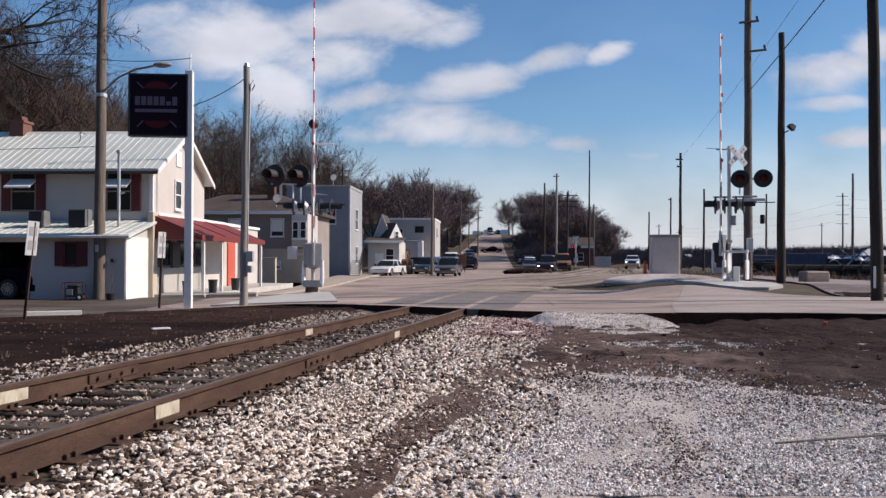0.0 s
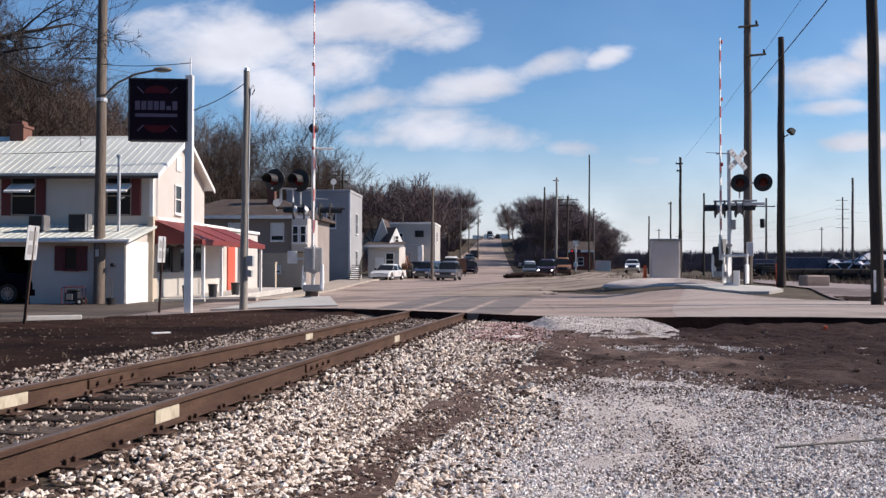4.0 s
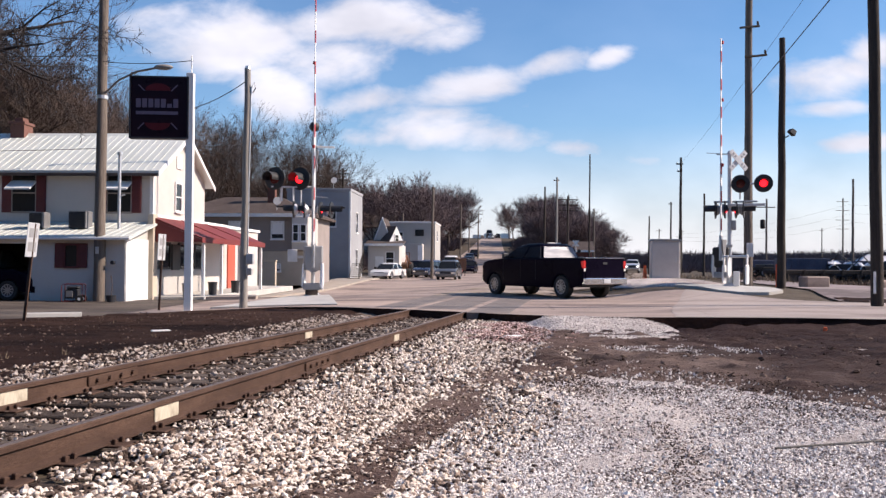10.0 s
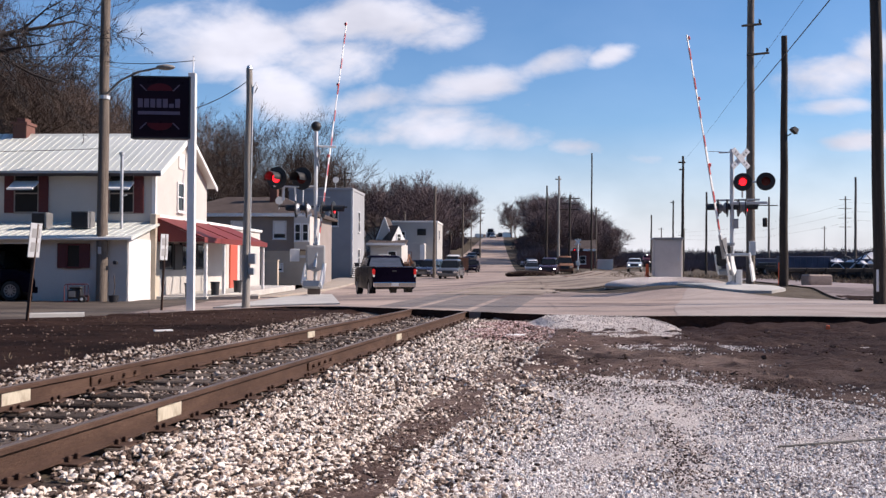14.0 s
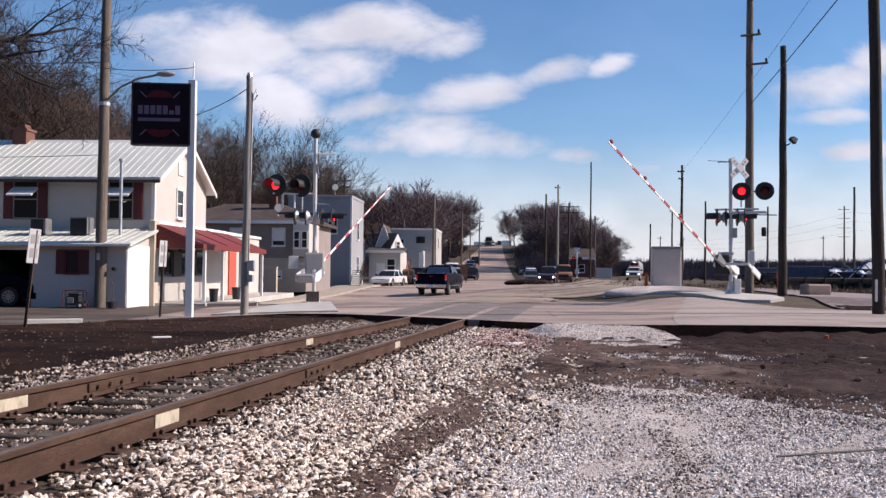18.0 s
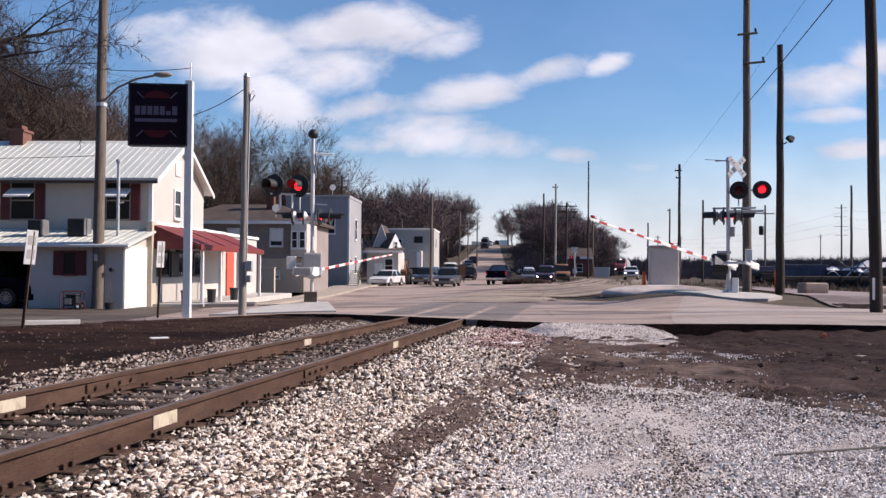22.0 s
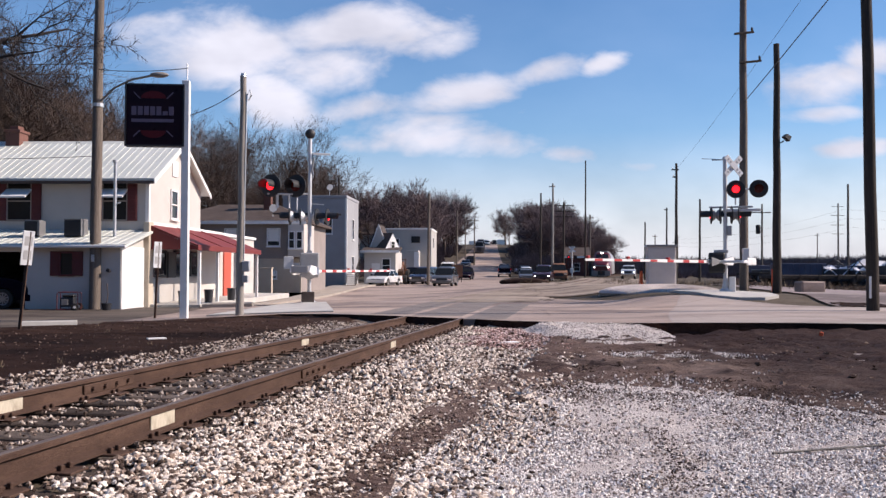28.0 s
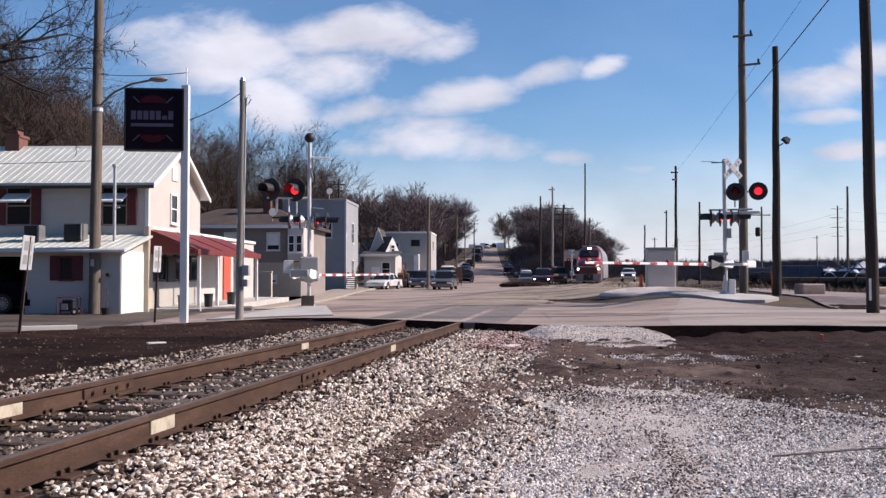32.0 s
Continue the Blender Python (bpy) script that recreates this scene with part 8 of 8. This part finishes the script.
def limb_tree(x, y):
    """A big old tree whose crooked limbs reach far out and droop."""
    rng = random.Random(5)
    t = thing("bare_tree", "big dark old bare tree with long crooked limbs", "tree", pose(x, y, ground_z(x, y) - 0.1))
    crown = MB()

    def limb(store, p, d, length, r, lev):
        n = (8, 6, 5, 4)[lev]
        pts, radii = [p], [r]
        for i in range(n):
            d = (d + Vector((rng.gauss(0, 0.2), rng.gauss(0, 0.2), rng.gauss(-0.05 * lev, 0.2)))).normalized()
            p = p + d * length / n
            pts.append(p)
            radii.append(r * (1 - 0.8 * (i + 1) / n))
        store.tube(pts, radii, (8, 6, 4, 3)[lev])
        if lev < 3:
            for i in range(2 if lev == 0 else 1, n + 1):
                for _ in range((1, 2, 2)[lev]):
                    side = (pts[i] - pts[i - 1]).orthogonal().normalized()
                    side.rotate(Matrix.Rotation(rng.uniform(0, 6.283), 3, (pts[i] - pts[i - 1]).normalized()))
                    nd = ((pts[i] - pts[i - 1]).normalized() * 0.7 + side * rng.uniform(0.4, 0.9)).normalized()
                    limb(crown, pts[i], nd, length * rng.uniform(0.3, 0.5) * (1.15 - 0.5 * i / n), max(radii[i] * 0.62, 0.011), lev + 1)

    part("trunk", MB().tube([(0, 0, -0.3), (0.1, 0, 0.4), (0.25, -0.1, 3), (0.1, 0.1, 6), (0.3, 0, 9), (0.2, 0.2, 13), (0.5, 0.1, 17)], [0.75, 0.55, 0.47, 0.42, 0.33, 0.2, 0.04], 12), "bark_dark", t)
    for z, d, length, r in ((5.6, (1, -0.25, 0.42), 7.8, 0.17), (7.0, (1, 0.15, 0.26), 8.0, 0.19), (7.8, (1, -0.1, 0.24), 8.4, 0.18), (8.6, (1, -0.2, 0.16), 7.8, 0.17), (9.6, (0.9, 0.3, 0.1), 7.8, 0.15), (9.0, (1, 0.4, 0.0), 8.0, 0.14), (6.4, (-1, 0.3, 0.4), 8, 0.18), (8.8, (-0.5, -0.9, 0.4), 7, 0.16), (11, (0.3, 0.9, 0.6), 6, 0.12)):
        m = MB()
        limb(m, Vector((0.15, 0, z)), Vector(d).normalized(), length, r, 0)
        part("limb", m, "bark_dark", t)
    part("crown", crown, "bark_dark", t)


limb_tree(-20.9, 27.0)
for i, (x, y, s) in enumerate(((-27.5, 46, 1.2), (-25.5, 49, 1.0), (-32, 50, 1.25), (-28, 56, 1.1), (-35, 41, 1.2), (-32, 63, 1.15), (-39, 48, 1.25), (-37, 71, 1.2), (-34, 76, 1.1), (-42, 62, 1.3), (-37, 56, 1.2), (-24, 52, 0.95), (-22, 50, 0.7), (-27, 60, 1.0), (-30, 46, 1.15), (-33, 47, 1.3), (-29, 52, 1.2), (-36, 50, 1.3), (-26, 55, 1.05), (-31, 57, 1.25), (-21.5, 47, 0.85), (-24, 46, 1.0), (-23, 57, 0.95), (-20.5, 55, 0.8), (-26, 44, 1.1), (-22, 61, 1.0))):
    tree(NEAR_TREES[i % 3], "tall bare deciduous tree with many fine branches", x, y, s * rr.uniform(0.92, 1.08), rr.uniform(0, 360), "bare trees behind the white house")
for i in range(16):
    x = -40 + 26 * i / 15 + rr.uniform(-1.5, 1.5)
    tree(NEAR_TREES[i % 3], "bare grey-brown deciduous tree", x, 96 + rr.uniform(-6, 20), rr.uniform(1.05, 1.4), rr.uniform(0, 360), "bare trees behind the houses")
for i in range(46):
    y = rr.uniform(130, 260)
    x = street_x(y) - 9 - rr.random() ** 1.3 * (22 + 0.1 * y)
    tree(FAR_TREES[i % 4], "bare brown tree on the wooded hill", x, y, rr.uniform(1.08, 1.42), rr.uniform(0, 360), "hillside woods west of the street")
for i in range(40):
    y = rr.uniform(150, 270)
    lo = street_x(y) + 9.5
    q = rr.random()
    x = max(lo + 3, y * (0.108 + 0.088 * q))
    tree(FAR_TREES[i % 4], "bare dark brown tree between street and track", x, y, rr.uniform(0.92, 1.08) * (0.92 + 0.42 * math.sin(math.pi * min(1, q + 0.15))) * y / 205, rr.uniform(0, 360), "woods between street and track")
for i in range(16):
    y = rr.uniform(330, 420)
    x = street_x(y) + rr.choice((-34, 16)) + rr.uniform(0, 16)
    tree(FAR_TREES[i % 4], "bare tree at the top of the hill", x, y, rr.uniform(0.9, 1.3), rr.uniform(0, 360), "trees on the hilltop")

tree(FAR_TREES[1], "single round-crowned bare tree beside the hill street", 23.6, 300, 1.12, 70)
tree(FAR_TREES[3], "round-crowned bare tree beside the hill street", 25.6, 306, 1.0, 200)


def thicket(name, spots, label, category, mat):
    """Many leafless bushes in one mesh; spots: x, y, z, height, half width, number of stems."""
    rng = random.Random(14)
    vs, fs = [], []
    for x, y, z, h, w, n in spots:
        for _ in range(n):
            q = rng.uniform(-1, 1)
            p = Vector((x + 0.6 * w * q, y + rng.uniform(-0.5, 0.5) * w, z))
            tip = Vector((x + w * q * rng.uniform(0.9, 1.5), y + rng.uniform(-1, 1) * w, z + h * (1 - 0.45 * q * q) * rng.uniform(0.6, 0.92)))
            r = 0.0007 * y * rng.uniform(0.6, 1.4)
            k = len(vs)
            vs.extend((p + Vector((r, 0, 0)), p + Vector((-r * 0.5, r, 0)), p + Vector((-r, -r * 0.5, 0)), tip))
            fs.extend(((k, k + 1, k + 3), (k + 1, k + 2, k + 3)))
            for _ in range(2):
                a = p.lerp(tip, rng.uniform(0.35, 0.75))
                b = a + Vector((rng.uniform(-0.5, 0.5) * w, 0, rng.uniform(0.05, 0.28) * h))
                k = len(vs)
                vs.extend((a + Vector((r * 0.6, 0, 0)), a - Vector((r * 0.6, 0, 0)), b))
                fs.append((k, k + 1, k + 2))
    me = bpy.data.meshes.new(name)
    me.from_pydata(vs, [], fs)
    me.materials.append(M[mat])
    tagged(new(name, me), label, category, "", "stuff")


def far_woods():
    rng = random.Random(4)
    spots = []
    for _ in range(2600):
        t = rng.random()
        x = 60 + 700 * t ** 0.8
        y = 640 - 280 * t + rng.uniform(-40, 60)
        h = (15.0 + 2.5 * noise.noise((x * 0.012, 0, 2)) + 1.5 * noise.noise((x * 0.05, 5, 2))) * rng.uniform(0.9, 1.02)
        spots.append((x, y, -0.5, h, rng.uniform(4, 8), 16))
    thicket("distant_woods", spots, "distant grey-brown belt of bare winter woods", "woods", "woods")
    spots = []
    for _ in range(1900):
        y = rng.uniform(125, 330)
        x = track_x(min(y, 240)) + 9 + rng.random() * (40 + 0.75 * y)
        spots.append((x, y, ground_z(x, y) - 0.1, rng.uniform(1.2, 3.0) * (0.5 + y / 300), rng.uniform(0.8, 2.2), 26))
    under = []
    for _ in range(900):
        y = rng.uniform(118, 262)
        if rng.random() < 0.5:
            x = street_x(y) - 8 - rng.random() * (22 + 0.1 * y)
        else:
            y = max(y, 140)
            lo, hi = street_x(y) + 8.5, track_x(y) - 5
            x = lo + (hi - lo) * rng.random()
        under.append((x, y, ground_z(x, y) - 0.2, rng.uniform(2.0, 5.0), rng.uniform(1.5, 3.0), 26))
    thicket("undergrowth", under, "dense leafless undergrowth below the woods", "undergrowth", "twig")
    thicket("scrub", spots, "low grey-brown leafless scrub on flat land", "scrub", "woods")


far_woods()


def weeds():
    """Dry grass and weeds along the verges."""
    rng = random.Random(31)
    vs, fs = [], []

    def tuft(x, y, z, h, n, spread_):
        for _ in range(n):
            a, r = rng.uniform(0, 6.283), rng.uniform(0, spread_)
            p = Vector((x + r * math.cos(a), y + r * math.sin(a), z))
            tip = p + Vector((rng.uniform(-0.5, 0.5) * h, rng.uniform(-0.5, 0.5) * h, h * rng.uniform(0.5, 1.0)))
            w = Vector((math.cos(a + 1.6), math.sin(a + 1.6), 0)) * 0.006 * (1 + y * 0.03)
            k = len(vs)
            vs.extend((p - w, p + w, p + Vector((0, 0.01, 0)), tip))
            fs.extend(((k, k + 1, k + 3), (k + 1, k + 2, k + 3), (k + 2, k, k + 3)))

    for _ in range(36):
        y = rng.uniform(5, 22)
        x = (rng.uniform(-13, -5.8) + 0.171 * y) / 0.985
        if y < along(NEAR_EDGE, x) - 0.1:
            tuft(x, y, lower(x, y), rng.uniform(0.03, 0.12), 5, 0.12)
    for _ in range(70):
        y = rng.uniform(72, 115)
        x = track_x(y) + rng.choice((-1, 1)) * rng.uniform(2.2, 4.5)
        if x > street_x(y) + street_half(y):
            tuft(x, y, upper(x, y), rng.uniform(0.15, 0.5), 7, 0.4)
    for _ in range(700):
        x, y = rng.uniform(14, 40), rng.uniform(36, 70)
        tuft(x, y, upper(x, y), rng.uniform(0.2, 0.6), 7, 0.5)
    for _ in range(500):
        x, y = rng.uniform(5, 14), rng.uniform(12, 17.2)
        tuft(x, y, lower(x, y), rng.uniform(0.02, 0.06), 4, 0.1)
    me = bpy.data.meshes.new("dry_grass")
    me.from_pydata(vs, [], fs)
    me.materials.append(M["weed"])
    tagged(new("dry_grass", me), "sparse dry brown grass and weeds", "grass", "", "stuff")


weeds()


# ---- what moves ----
def truck_rows():
    rows = []
    for t, x, y, dz, head, pitch in ((0.0, 36.0, 8.6, 0.02, 58, 0), (3.5, 25.0, 15.0, 0.02, 54, 0), (5.5, 18.6, 19.2, 0.02, 52, 0), (6.5, 14.2, 21.0, 0.0, 48, 0), (7.5, 10.35, 23.2, 0.0, 43, 0), (8.0, 8.65, 24.6, 0.0, 40, 0), (9.0, 6.15, 28.0, 0.0, 35, 0),
                                     (10.0, 3.92, 30.8, 0.0, 33, 0), (11.0, 1.55, 33.0, 0.0, 33, 0), (12.0, -0.5, 35.2, 0.0, 32, -2.2), (13.0, -2.15, 37.0, 0.0, 28, -2.4), (14.0, -2.98, 39.9, 0.0, 14, 0),
                                     (14.5, -2.8, 41.6, 0.0, 7, 0), (16.5, -1.75, 48.0, 0.0, -7, 0), (18.0, -0.3, 55.0, 0.0, -11, 0), (20.0, 2.65, 66.5, 0.0, -12, 0), (23.0, 6.8, 91.0, 0.0, -9, 0), (25.5, 8.6, 112.0, 0.0, -5, 1.0), (28.0, 9.9, 128.0, 0.0, -4, 1.5), (32.0, 12.3, 148.0, 0.0, -4, 3)):
        rows.append((t, pose(x, y, upper(x, y) + 0.013 + dz, pitch, 0, head)))
    return rows


def along_track(y, z=0.0):
    a = math.atan2(track_x(y + 3) - track_x(y - 3), 6)
    return pose(track_x(y), y, rail_z(y) + z, 0, 0, 180 - math.degrees(a))


def tumble(t):
    """How far the near-side and far-side gate arms have come down, in degrees."""
    r = [(0, 0), (12.9, 0), (13.5, 9), (14.0, 18.5), (14.5, 27.5), (16.5, 52), (17, 55.5), (18, 62.5), (19, 68.5), (20, 73), (21, 77.5), (22, 81), (23, 83.5), (24, 86), (25, 88), (26, 89.4), (27, 90), (32, 90)]
    l = [(0, 0), (13.0, 0), (13.5, 10), (14.0, 18), (14.5, 28), (16.5, 54), (17, 58), (18, 67), (19, 75), (20, 80), (21, 83), (22, 85.5), (23, 87.5), (24, 89), (25, 90), (26, 90), (32, 90)]
    return r if t == "r" else l


def motions():
    walk(truck, truck_rows())
    walk(loco, [(t, along_track(92.5 + 10.4 * (32 - t))) for t in range(0, 33, 2)])
    for lead, lorry in zip((0, 17), HILL_TRUCKS):
        rows = []
        for t, y in ((0, 352), (9, 334), (17, 296), (23, 260), (28, 232), (32, 209)):
            y += lead
            x = street_x(y) - 1.2
            rows.append((t, pose(x, y, on_street(x, y), -2.0, 0, 176)))
        walk(lorry, rows)
    walk(crossing_car, [(t, pose(x, 185 + 0.15 * (10.6 - x), on_street(x, 185 + 0.15 * (10.6 - x)), 0, 0, 84)) for t, x in ((0, 10.6), (1, 7.9), (2, 4.2), (3.5, -3.0), (5.5, -8.0), (32, -8.0))])
    for arm, ax, z, heading, side in GATES:
        walk(arm, [(t, Matrix.Translation((ax, -0.36, z)) @ pose(0, 0, 0, 0, 0, heading) @ pose(0, 0, 0, 0, a, 0)) for t, a in tumble(side)])
    period = 1.0975
    off, on = pose(0, 0.02, 0), pose(0, -0.028, 0)
    for bulb, lit in FLASH:
        rows = [(0.0, off)]
        for k in range(-3, 19):
            change = 13.07 + period * k     # the light goes over from the first lamp of the pair to the second
            a, b = (change - 0.549, change + 0.05) if lit == "L" else (change + 0.06, change + 0.549)
            a, b = round(30 * a), round(30 * b)
            rows += [(q / 30, m) for q, m in ((a - 1, off), (a, on), (b - 1, on), (b, off)) if q < 960]
        rows.append((32.0, rows[-1][1] if rows[-1][0] < 31.95 else on))
        walk(bulb, rows)


motions()
